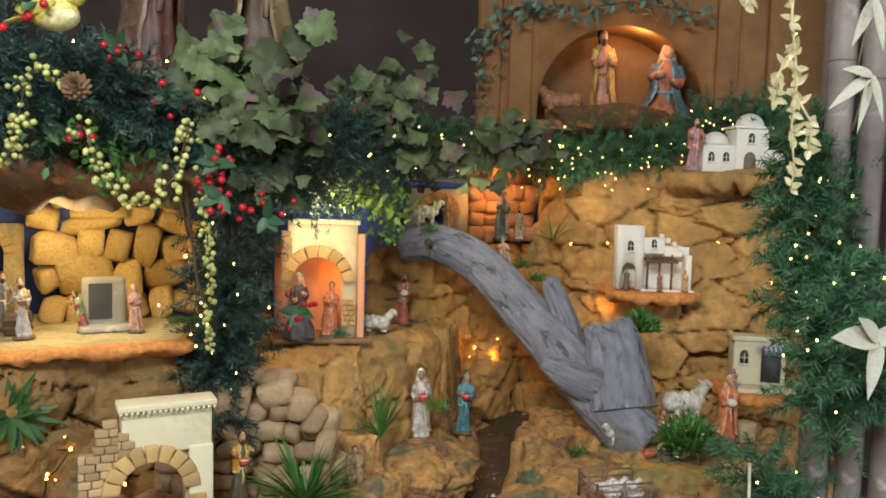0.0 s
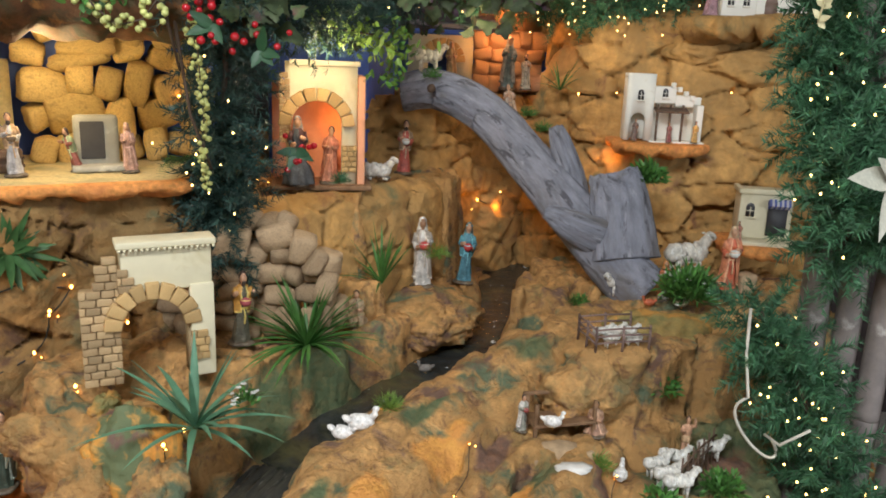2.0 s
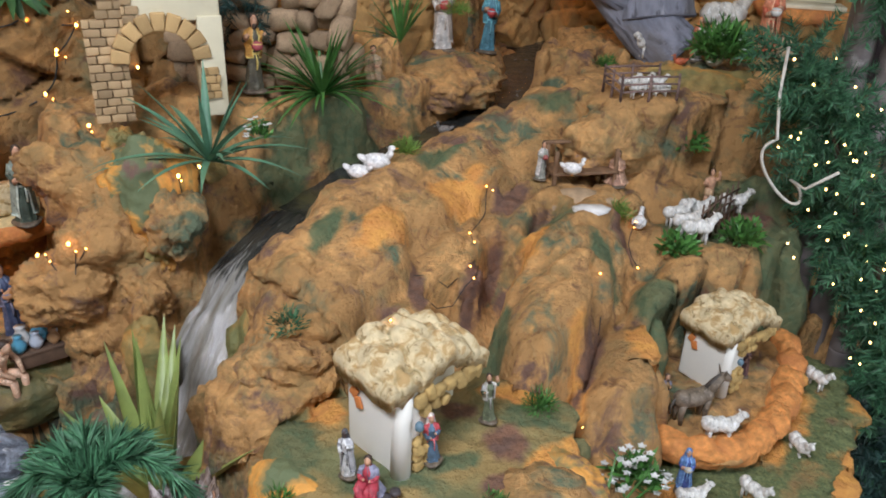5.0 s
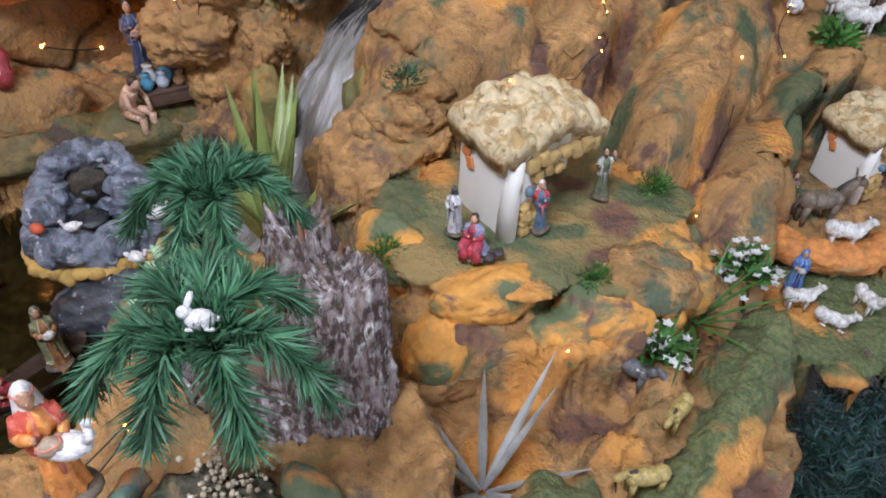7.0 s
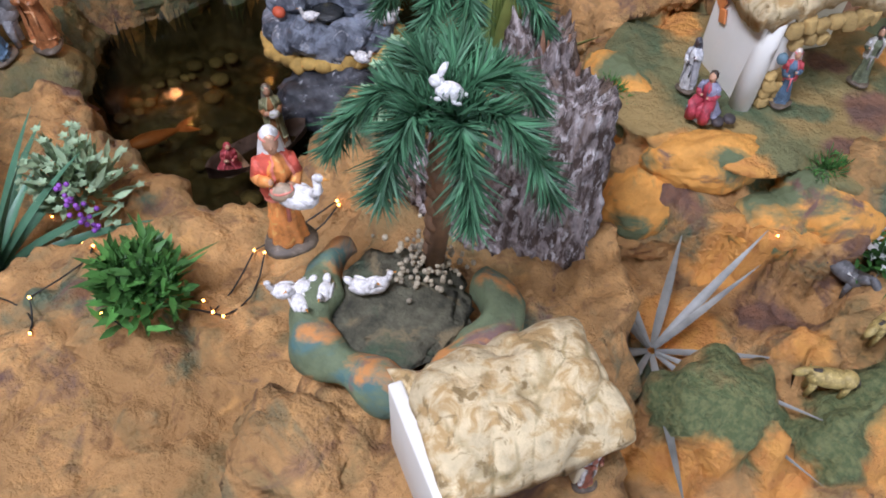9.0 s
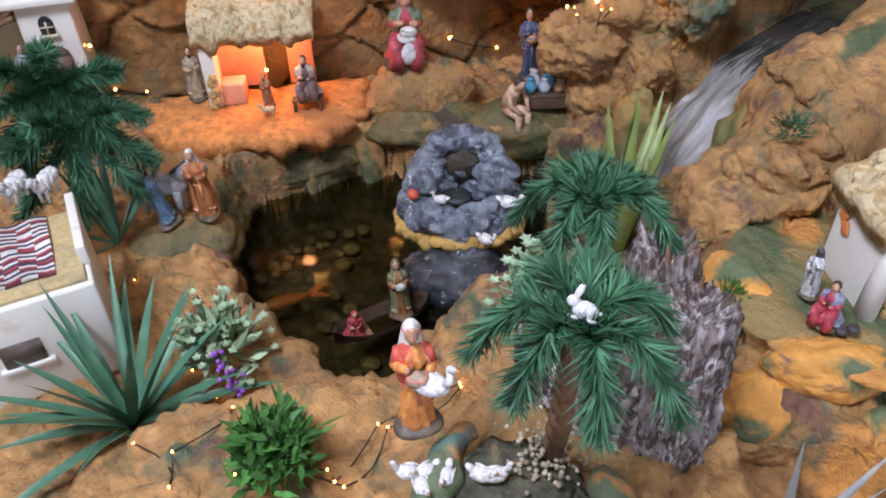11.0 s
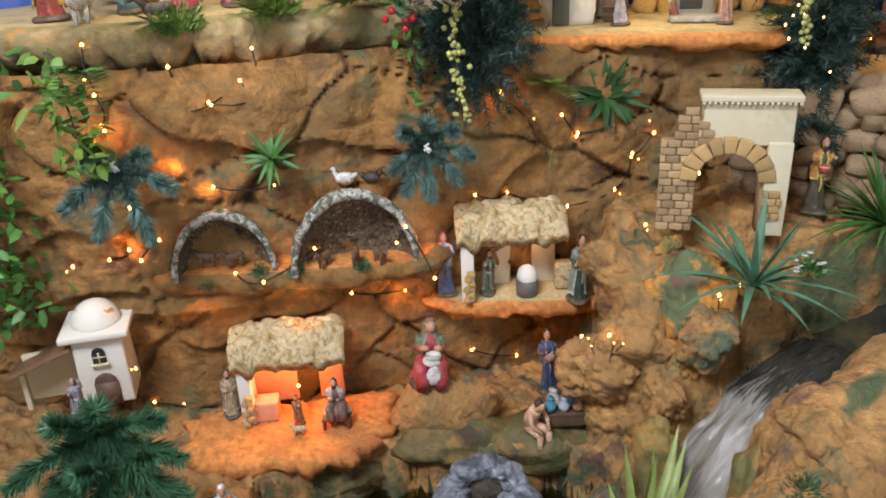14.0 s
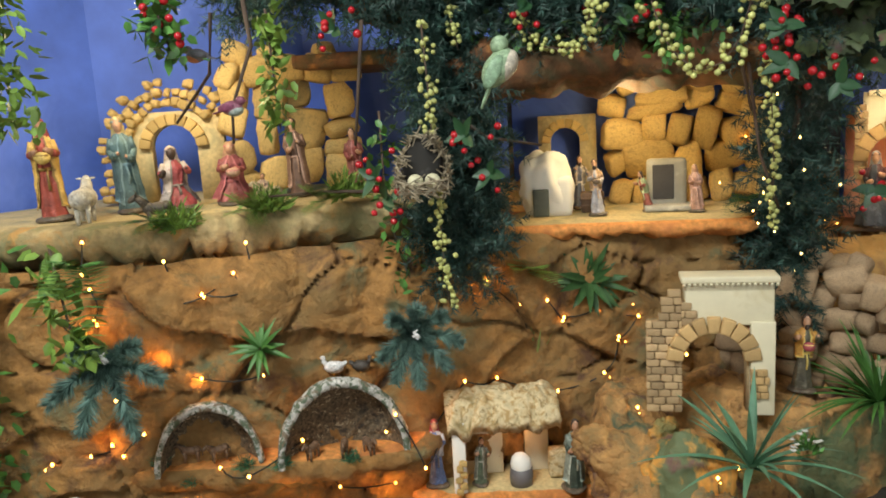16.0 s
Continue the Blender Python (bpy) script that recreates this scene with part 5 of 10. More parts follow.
def add_lobed_leaf(bm, c, r, normal, rng, mi=0):
    """A five-lobed leaf, slightly cupped."""
    n = Vector(normal).normalized()
    u = n.cross(Vector((0.3, 0.2, 0.93))).normalized()
    w = n.cross(u)
    a0 = rng.uniform(0, 6.28)
    ring = []
    for k in range(40):
        a = a0 + 2 * math.pi * k / 40
        rr = r * (0.84 + 0.11 * math.cos(5 * (a - a0)) + 0.06 * math.cos(15 * (a - a0) + 1)) * rng.uniform(0.92, 1.07)
        ring.append(bm.verts.new(Vector(c) + u * rr * math.cos(a) + w * rr * math.sin(a) * 0.9 + n * (0.4 * rr * rr / r * math.cos(2 * a + a0) - 0.2 * rr * rr / r)))
    m = bm.verts.new(c)
    for k in range(40):
        bm.faces.new((m, ring[k], ring[(k + 1) % 40])).material_index = mi


def berry_chain(name, label, path, material, seed, per=260, r=0.0055, spread=0.009, category="berry chain"):
    """A garland of small round berries along a line."""
    rng = random.Random(seed)
    top = thing(name, label, category)
    bm = B()
    pts = [Vector(p) for p in path]
    tot = sum((b - a).length for a, b in zip(pts, pts[1:]))
    for a, b in zip(pts, pts[1:]):
        for _ in range(int(per * (b - a).length)):
            p = a.lerp(b, rng.random()) + Vector((rng.gauss(0, 1), rng.gauss(0, 1), rng.gauss(0, 1))) * spread
            add_ball(bm, p, r * rng.uniform(0.7, 1.15), 1)
    tagged(part("berry_string", bm, material, top), kind="stuff")
    bm = B()
    add_tube(bm, pts, 0.0015, 0.0012, 5)
    part("stem", bm, M_VINE, top)
    return top


def berry_bunch(loc, n, r, seed, leaf=True, spread=0.022):
    rng = random.Random(seed)
    top = thing("holly_spray", "spray of shiny red berries with dark green leaves", "holly", loc, group="red berry sprays")
    for _ in range(n):
        bm = B()
        add_ball(bm, (rng.gauss(0, spread), rng.gauss(0, spread * 0.6), rng.gauss(0, spread)), r * rng.uniform(0.8, 1.1), 2)
        part("berry", bm, M_REDB, top)
    if leaf:
        for k in range(4):
            bm = B()
            a = rng.uniform(0, 6.28)
            tip = Vector((math.cos(a), -0.4, math.sin(a))) * rng.uniform(0.03, 0.045)
            add_leaf(bm, (0, 0, 0), tip, 0.02, (0, -1, 0.3), 0, seg=4)
            part("leaf", bm, M_HOLLY, top)
    return top


M_HOLLY = mat("dark_holly_leaf", (0.018, 0.07, 0.026), 0.5, grain=20, vary=0.7, bump=0.1)


def rabbit_ornament(loc, size, rot, label):
    """A small white rabbit ornament."""
    bm = B()
    add_ball(bm, (0, 0, 0), (0.42, 0.28, 0.3), 2, lump=0.1, lscale=3)
    add_ball(bm, (-0.42, 0, 0.18), (0.22, 0.18, 0.19), 2)
    for sy in (-1, 1):
        add_ball(bm, (-0.34, sy * 0.13, 0.5), (0.07, 0.06, 0.24), 2, rot=(0, 14, 0))
        add_ball(bm, (-0.3, sy * 0.18, -0.26), (0.15, 0.08, 0.07), 1)
        add_ball(bm, (0.2, sy * 0.2, -0.24), (0.2, 0.1, 0.08), 1)
    add_ball(bm, (0.44, 0, 0.02), 0.1, 1)
    return solo("rabbit_ornament", bm, paint(0.68, 0.67, 0.65), label, "rabbit ornament", loc, rot, "white rabbit ornaments", scale=size)

# ================= houses and ruins =================


def window_part(parent, x, z, w, h, y, frame_mat, dark=True, arched=True, bars=True, name="window"):
    """A recessed little window: dark pane, raised frame, sill."""
    bm = B()
    add_box(bm, (x, y + 0.001, z), (w, 0.004, h))
    if arched:
        add_ball(bm, (x, y + 0.001, z + h / 2), (w / 2, 0.002, w / 2), 2)
    win = part(name, bm, paint(0.03, 0.028, 0.03, 0.3), parent)
    if bars:
        bm = B()
        add_box(bm, (x, y - 0.002, z), (w * 0.09, 0.003, h * 1.15))
        add_box(bm, (x, y - 0.002, z + h * 0.12), (w, 0.003, w * 0.09))
        part("glazing_bar", bm, frame_mat, win)
    bm = B()
    add_box(bm, (x, y - 0.003, z - h / 2 - 0.002), (w * 1.35, 0.008, 0.004), 0.001)
    part("sill", bm, frame_mat, win)
    return win


def ruined_arch(loc, rz):
    top = thing("ruined_arch", "cream plaster ruin with brick pillar and stone arch on the rock", "ruin", loc, (0, 0, rz))
    bm = B()
    add_arch_wall(bm, -0.108, 0.108, 0, 0.168, 0.03, 0.006, 0.118, 0.158)
    part("core_wall", bm, M_BRICK, top)
    bm = B()
    add_box(bm, (0.033, 0.012, 0.206), (0.152, 0.044, 0.082), 0.003)
    add_box(bm, (0.09, 0.008, 0.085), (0.042, 0.046, 0.175), 0.003)
    part("plaster", bm, M_CREAM, top)
    bm = B()
    add_box(bm, (0.033, 0.008, 0.25), (0.166, 0.056, 0.012), 0.003)
    for k in range(18):
        add_box(bm, (-0.045 + k * 0.0092, -0.019, 0.242), (0.005, 0.004, 0.005))
    part("cornice", bm, M_CREAM, top, "moulded cream cornice")
    bricks(top, -0.112, -0.048, 0.0, 0.232, -0.006, 0.024, 0.0145, M_BRICK, skip=lambda x, z: z > 0.17 and x < -0.15 + z * 0.35)
    bricks(top, -0.05, -0.02, 0.165, 0.215, -0.008, 0.02, 0.0145, M_BRICK, skip=lambda x, z: x > -0.06 + (0.235 - z) * 0.7)
    bricks(top, 0.068, 0.1, 0.03, 0.085, -0.016, 0.02, 0.014, M_VOUSSOIR)
    voussoirs(top, 0.006, 0.1, 0.052, 0.03, -0.008, 9, M_VOUSSOIR, 0.024)
    return top


ruined_arch((-0.52, 1.49, 0.842), 25)
# dry-stone wall behind the ruin
stack = thing("dry_stone_wall", "curved wall of stacked rounded tan stones", "stone wall", (0, 0, 0))
rng = random.Random(5)
pl = []
for row in range(5):
    x = -0.6 + (0.02 if row % 2 else 0.0)
    while x < -0.235:
        w = rng.uniform(0.034, 0.068)
        t = (x + w / 2 + 0.6) / 0.37
        pl.append((x + w / 2, 1.755 - 0.03 * t ** 3 + rng.uniform(-0.006, 0.006), 0.856 + row * 0.038 + rng.uniform(-0.005, 0.005), w * 1.08, 0.075, rng.uniform(0.037, 0.05), rng.uniform(-14, 14)))
        x += w * 0.94
# heavier crowning stones and the shoulder at the end
for x, y, z, w, h, a in ((-0.475, 1.69, 1.085, 0.09, 0.05, -16), (-0.42, 1.665, 1.085, 0.075, 0.085, 8), (-0.4, 1.7, 1.125, 0.05, 0.045, 12), (-0.345, 1.675, 1.09, 0.09, 0.055, -8), (-0.355, 1.7, 1.122, 0.05, 0.04, 5),
                         (-0.315, 1.69, 1.118, 0.05, 0.045, 18), (-0.28, 1.665, 1.075, 0.05, 0.06, 20), (-0.255, 1.65, 1.05, 0.045, 0.07, 24), (-0.235, 1.63, 1.0, 0.04, 0.075, 12), (-0.235, 1.64, 0.95, 0.045, 0.06, 5), (-0.24, 1.65, 0.9, 0.05, 0.05, -8)):
    pl.append((x, y + 0.06, z - 0.043, w, 0.07, h, a))
stones(stack, "stone", pl, M_STONE, 0.85)


def arched_stable(loc, rz, s=1.0):
    top = thing("arched_stable", "cream stable front with stone arch and salmon side wall", "stable", loc, (0, 0, rz), scale=s)
    bm = B()
    add_arch_wall(bm, -0.085, 0.085, 0, 0.29, 0.02, -0.012, 0.12, 0.2)
    part("front_wall", bm, M_CREAM, top)
    bm = B()
    add_box(bm, (0.008, 0, 0.288), (0.165, 0.035, 0.012), 0.002)
    part("cornice", bm, M_CREAM, top)
    bm = B()
    add_box(bm, (0.095, 0.045, 0.13), (0.018, 0.11, 0.26), 0.003)
    part("side_wall", bm, M_PINKPLASTER, top, "salmon pink side wall")
    bm = B()
    add_box(bm, (-0.02, 0.1, 0.12), (0.2, 0.012, 0.24), 0.003)
    part("back_wall", bm, M_PINKPLASTER, top)
    bm = B()
    add_box(bm, (0, 0.05, -0.006), (0.24, 0.16, 0.012), 0.003)
    part("plinth", bm, M_BROWNWOOD, top)
    voussoirs(top, -0.012, 0.14, 0.06, 0.03, -0.006, 8, M_VOUSSOIR, 0.02)
    bricks(top, 0.048, 0.084, 0.03, 0.1, -0.004, 0.018, 0.013, M_VOUSSOIR)
    bricks(top, -0.1, -0.074, 0.1, 0.27, -0.004, 0.02, 0.015, M_BRICK)
    return top


arched_stable((-0.285, 2.07, 1.105), 8)


def domed_house(loc, rz):
    top = thing("domed_house", "white village house with two domes and a tower", "miniature house", loc, (0, 0, rz))
    bm = B()
    add_box(bm, (-0.075, 0.03, 0.04), (0.1, 0.07, 0.08), 0.003)
    add_box(bm, (0.025, 0.035, 0.065), (0.1, 0.08, 0.13), 0.003)
    add_box(bm, (0.1, 0.04, 0.035), (0.07, 0.07, 0.07), 0.003)
    part("body", bm, M_WHITE, top)
    for x, z, r in ((-0.075, 0.08, 0.04), (0.03, 0.135, 0.042)):
        bm = B()
        add_lathe(bm, [(r * math.cos(a), r * math.sin(a)) for a in [k * math.pi / 2 / 8 for k in range(8)]] + [(0.0015, r)], c=(x, 0.032, z), seg=22)
        part("dome", bm, M_WHITE, top)
    bm = B()
    add_box(bm, (0.025, 0.035, 0.133), (0.115, 0.095, 0.008), 0.002)
    part("cornice", bm, M_WHITE, top)
    for x in (-0.1, -0.055):
        window_part(top, x, 0.042, 0.018, 0.02, -0.005, M_WHITE)
    window_part(top, 0.02, 0.098, 0.018, 0.02, -0.006, M_WHITE)
    bm = B()
    add_box(bm, (0.018, -0.005, 0.022), (0.036, 0.004, 0.044))
    add_ball(bm, (0.018, -0.005, 0.044), (0.018, 0.002, 0.018), 2)
    part("door", bm, paint(0.2, 0.13, 0.1), top, "dark brown arched door")
    return top


domed_house((0.9, 2.42, 1.552), 4)
rock_shelf("house_ledge", "ochre rock ledge with drooping lip under the domed house",
           [(0.66, 2.36), (0.72, 2.28), (0.9, 2.27), (1.1, 2.3), (1.15, 2.5), (0.7, 2.52)], 1.55, 0.05, M_BACKWALL, M_BACKWALL, 0.02, 11)
boulder((0.95, 2.4, 1.42), (0.2, 0.07, 0.06), M_BACKWALL, "bulging ochre rock under the ledge", lump=0.3, seed=501, sub=5)
boulder((0.74, 2.44, 1.46), (0.1, 0.06, 0.05), M_BACKWALL, "bulging ochre rock under the ledge", lump=0.3, seed=502, sub=5)


def stepped_house(loc, rz):
    top = thing("stepped_house", "white two-storey house with stepped roofs and dark timber porch", "miniature house", loc, (0, 0, rz))
    bm = B()
    add_arch_wall(bm, -0.105, -0.03, 0, 0.18, 0.012, -0.07, 0.04, 0.075)
    add_box(bm, (-0.0675, 0.05, 0.09), (0.075, 0.012, 0.18), 0.001)
    add_box(bm, (-0.099, 0.031, 0.09), (0.012, 0.03, 0.18), 0.001)
    add_box(bm, (-0.036, 0.031, 0.09), (0.012, 0.05, 0.18), 0.001)
    add_box(bm, (-0.068, 0.03, 0.172), (0.076, 0.05, 0.006))
    part("tower", bm, M_WHITE, top)
    bm = B()
    add_box(bm, (0.04, 0.055, 0.06), (0.14, 0.012, 0.12), 0.001)
    add_box(bm, (0.0, 0.035, 0.125), (0.06, 0.05, 0.045), 0.002)
    add_box(bm, (0.055, 0.035, 0.11), (0.05, 0.05, 0.03), 0.002)
    add_box(bm, (0.1, 0.04, 0.05), (0.018, 0.06, 0.1), 0.002)
    add_box(bm, (0.04, 0.03, -0.004), (0.15, 0.07, 0.01), 0.002)
    for k in range(4):
        add_box(bm, (0.02 + k * 0.018, 0.01, 0.152 - k * 0.011), (0.012, 0.014, 0.014), 0.002)
    part("house_wing", bm, M_WHITE, top)
    window_part(top, -0.068, 0.12, 0.016, 0.02, -0.001, M_WHITE)
    window_part(top, 0.0, 0.128, 0.014, 0.016, 0.008, M_WHITE)
    bm = B()
    for x in (-0.018, 0.016, 0.05):
        add_box(bm, (x, 0.0, 0.05), (0.006, 0.006, 0.1), 0.001)
    add_box(bm, (0.018, -0.002, 0.085), (0.09, 0.04, 0.006), 0.001, rot=(12, 0, 0))
    part("porch", bm, M_WOOD, top, "dark brown timber porch")
    return top


stepped_house((0.62, 2.32, 1.212), -4)
rock_shelf("house_ledge", "orange foam ledge with frilled rim under the white house",
           [(0.49, 2.32), (0.51, 2.265), (0.6, 2.25), (0.72, 2.265), (0.755, 2.32), (0.74, 2.46), (0.5, 2.48)], 1.208, 0.03, M_ORANGE, M_ORANGE, 0.014, 12)


def small_house(loc, rz):
    top = thing("flat_roofed_house", "small cream flat-roofed house with striped blue awning", "miniature house", loc, (0, 0, rz))
    bm = B()
    add_box(bm, (0, 0.04, 0.065), (0.135, 0.08, 0.13), 0.003)
    part("body", bm, M_CREAM, top)
    bm = B()
    add_box(bm, (0, -0.001, 0.128), (0.145, 0.012, 0.014), 0.002)
    add_box(bm, (0.068, 0.04, 0.128), (0.012, 0.09, 0.014), 0.002)
    add_box(bm, (-0.068, 0.04, 0.128), (0.012, 0.09, 0.014), 0.002)
    part("parapet", bm, M_CREAM, top)
    window_part(top, -0.04, 0.072, 0.022, 0.026, -0.001, M_CREAM)
    bm = B()
    # near-black panel on the solid wall, shade of an open doorway
    add_box(bm, (0.03, -0.002, 0.05), (0.05, 0.004, 0.08))
    part("door", bm, paint(0.05, 0.05, 0.055), top, "dark doorway")
    bm = B()
    for k in range(9):
        add_box(bm, (0.006 + k * 0.006, -0.012, 0.098), (0.0058, 0.022, 0.02), 0.0005, rot=(-30, 0, 0), mi=k % 2)
    part("awning", bm, (paint(0.1, 0.13, 0.4), paint(0.55, 0.55, 0.6)), top, "blue and white striped awning")
    bm = B()
    add_box(bm, (0, -0.02, -0.006), (0.17, 0.07, 0.012), 0.004)
    part("step", bm, M_CREAM, top)
    return top


small_house((0.885, 2.2, 0.972), -12)
rock_shelf("house_ledge", "orange foam ledge with frilled rim under the flat-roofed house",
           [(0.775, 2.2), (0.79, 2.135), (0.88, 2.115), (0.96, 2.12), (0.985, 2.18), (0.98, 2.32), (0.8, 2.34)], 0.962, 0.03, M_ORANGE, M_ORANGE, 0.014, 13)


def stone_stable(loc, rz, w=0.44, h=0.2, blue=True):
    top = thing("stone_stable", "open stone stable with cream arch under the garland", "stable", loc, (0, 0, rz))
    rng = random.Random(9)
    pl = []
    z = 0.0
    while z < 0.2:
        h = rng.uniform(0.042, 0.062)
        x = 0.0
        while x < 0.215:
            w = rng.uniform(0.045, 0.075)
            pl.append((x + w / 2, 0.03 + rng.uniform(-0.004, 0.004), z + h / 2, w * 1.06, 0.055, h * 1.05, rng.uniform(-6, 6)))
            x += w * 0.93
        z += h * 0.93
    stones(top, "stone", pl, M_SALMONSTONE, 0.75)
    bm = B()
    add_box(bm, (0.12, 0.045, 0.1), (0.22, 0.03, 0.2), 0.006)
    part("back_wall", bm, M_SALMONSTONE, top)
    bm = B()
    add_arch_wall(bm, -0.21, 0.0, 0, 0.17, 0.025, -0.1, 0.09, 0.13, y=0.02)
    part("arch_wall", bm, M_CREAM, top)
    voussoirs(top, -0.1, 0.085, 0.045, 0.03, 0.016, 9, M_VOUSSOIR, 0.02)
    bm = B()
    add_box(bm, (-0.06, 0.05, 0.2), (0.3, 0.12, 0.012), 0.003, rot=(4, 3, 0))
    part("roof_slab", bm, M_GREY, top)
    return top


M_SALMONSTONE = mat("salmon_stone", (0.62, 0.38, 0.22), 0.85, grain=60, vary=0.75, bump=0.5, depth=0.003, random=0.15)
stone_stable((0.12, 2.76, 1.31), 2)


def corner_house(loc, rz, s=1.0, name="oven_house", label="white plaster oven house with thick lumpy thatched roof"):
    """Front (-y) is the tall white wall; the right side (+x) is open under the roof."""
    top = thing(name, label, "miniature house", loc, (0, 0, rz), scale=s)
    bm = B()
    add_box(bm, (0, 0.01, 0.06), (0.09, 0.018, 0.12), 0.003)
    part("front_wall", bm, M_WHITE, top)
    bm = B()
    add_box(bm, (0.036, 0.03, 0.058), (0.02, 0.05, 0.116), 0.003)
    add_tube(bm, [(0.045, 0.008, 0.0), (0.042, 0.012, 0.07), (0.038, 0.016, 0.112)], 0.012, 0.012, 12)
    part("pillar", bm, M_WHITE, top)
    bm = B()
    add_box(bm, (-0.035, 0.09, 0.055), (0.02, 0.14, 0.11), 0.003)
    part("back_wall", bm, M_CREAM, top)
    stones(top, "stone", [(0.052, 0.028 + 0.014 * (k % 2), 0.01 + 0.011 * (k // 2), 0.012, 0.017, 0.013, 0) for k in range(8)], M_YSTONE, 0.6)
    stones(top, "stone", [(0.05, 0.032 + 0.015 * k, 0.1 + 0.004 * (k % 2), 0.014, 0.018, 0.018, 0) for k in range(7)], M_YSTONE, 0.6)
    stones(top, "stone", [(0.05, 0.04 + 0.015 * k, 0.083 + 0.004 * (k % 2), 0.013, 0.016, 0.015, 0) for k in range(3)], M_YSTONE, 0.6)
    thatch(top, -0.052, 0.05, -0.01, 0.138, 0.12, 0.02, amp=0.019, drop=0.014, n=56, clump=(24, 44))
    bm = B()
    add_lathe(bm, [(0.004, 0), (0.0055, 0.003), (0.005, 0.008), (0.0025, 0.011)], c=(0.063, 0.02, 0.072), seg=10)
    part("jug", bm, paint(0.12, 0.2, 0.25), top, "tiny blue jug")
    bm = B()
    for x, z, a in ((-0.028, 0.085, 30), (-0.02, 0.073, -20)):
        add_box(bm, (x, -0.002, z), (0.012, 0.003, 0.016), 0.0015, rot=(0, a, 0))
    part("bare_brick_patch", bm, paint(0.65, 0.22, 0.06), top, "orange patch where plaster fell")
    return top


corner_house((-0.103, 0.864, 0.628), -47)
corner_house((0.412, 1.221, 0.495), -56, 0.92)


def bread_house(loc, rz):
    top = thing("thatched_hut", "small hut with lumpy cream thatched roof and white gable", "miniature house", loc, (0, 0, rz))
    bm = B()
    add_box(bm, (-0.063, 0, 0.044), (0.01, 0.082, 0.088), 0.002)
    part("gable_wall", bm, M_WHITE, top, "white gable wall")
    bm = B()
    add_box(bm, (0.0, 0.034, 0.035), (0.1, 0.01, 0.07), 0.002)
    part("back_wall", bm, M_CREAM, top)
    bm = B()
    for x in (0.045,):
        add_box(bm, (x, -0.03, 0.035), (0.012, 0.012, 0.07), 0.002)
    part("post", bm, M_CREAM, top)
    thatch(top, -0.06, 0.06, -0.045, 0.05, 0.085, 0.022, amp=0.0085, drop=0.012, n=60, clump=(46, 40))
    return top


bread_house((-0.118, 0.33, 0.672), 50)


def open_workshop(loc, rz, kind):
    """A thatched open workshop on the shelf: baker's or smith's."""
    name = "bakery_hut" if kind == "baker" else "forge_hut"
    label = "open bakery hut with salmon walls and cream thatched roof" if kind == "baker" else "open forge hut with white post and cream thatched roof"
    top = thing(name, label, "miniature house", loc, (0, 0, rz))
    wallm = M_PINKPLASTER if kind == "baker" else M_CREAM
    bm = B()
    add_box(bm, (-0.04, 0.06, 0.075), (0.09, 0.012, 0.15), 0.002)
    add_box(bm, (0.075, 0.06, 0.075), (0.05, 0.012, 0.15), 0.002)
    add_box(bm, (0.027, 0.06, 0.135), (0.06, 0.012, 0.03), 0.002)
    part("back_wall", bm, wallm, top)
    bm = B()
    add_box(bm, (-0.09, 0.03, 0.075), (0.016, 0.07, 0.15), 0.003)
    add_box(bm, (-0.088, -0.012, 0.074), (0.026, 0.026, 0.15), 0.003)
    part("side_wall", bm, M_WHITE, top)
    stones(top, "stone", [(-0.09 + 0.008 * (k % 2), -0.034, 0.008 + 0.012 * k, 0.016, 0.012, 0.014, 0) for k in range(6)], M_YSTONE, 0.6)
    bm = B()
    if kind == "baker":
        add_box(bm, (-0.055, 0.0, 0.022), (0.05, 0.04, 0.044), 0.004)
        part("counter", bm, wallm, top)
    else:
        add_lathe(bm, [(0.022, 0), (0.024, 0.02), (0.022, 0.035), (0.02, 0.036)], c=(0.035, 0.0, 0), seg=16)
        part("oven_base", bm, paint(0.14, 0.13, 0.13), top, "dark stone oven base")
        bm = B()
        add_ball(bm, (0.035, 0.0, 0.042), (0.022, 0.022, 0.026), 2, lump=0.08)
        part("oven_dome", bm, M_WHITE, top, "white domed oven")
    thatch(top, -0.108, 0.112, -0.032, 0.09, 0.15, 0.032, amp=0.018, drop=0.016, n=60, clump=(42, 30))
    return top


open_workshop((-1.165, 0.975, 0.478), 42, "baker")
open_workshop((-0.885, 1.35, 0.665), 38, "smith")
rock_shelf("baker_shelf", "sandy shelf with frilled orange foam rim above the pond",
           [(-1.34, 0.86), (-1.24, 0.76), (-1.16, 0.78), (-1.05, 0.88), (-0.97, 0.96), (-0.98, 1.06), (-1.06, 1.16)], 0.478, 0.04, M_ORANGE, M_ORANGE, 0.022, 1)
rock_shelf("forge_shelf", "sandy shelf with ragged orange foam rim on the rock face",
           [(-1.07, 1.4), (-1.06, 1.27), (-0.98, 1.24), (-0.86, 1.32), (-0.74, 1.4), (-0.7, 1.48), (-0.72, 1.56), (-0.86, 1.58)], 0.665, 0.035, M_SAND, M_ORANGE, 0.022, 2)


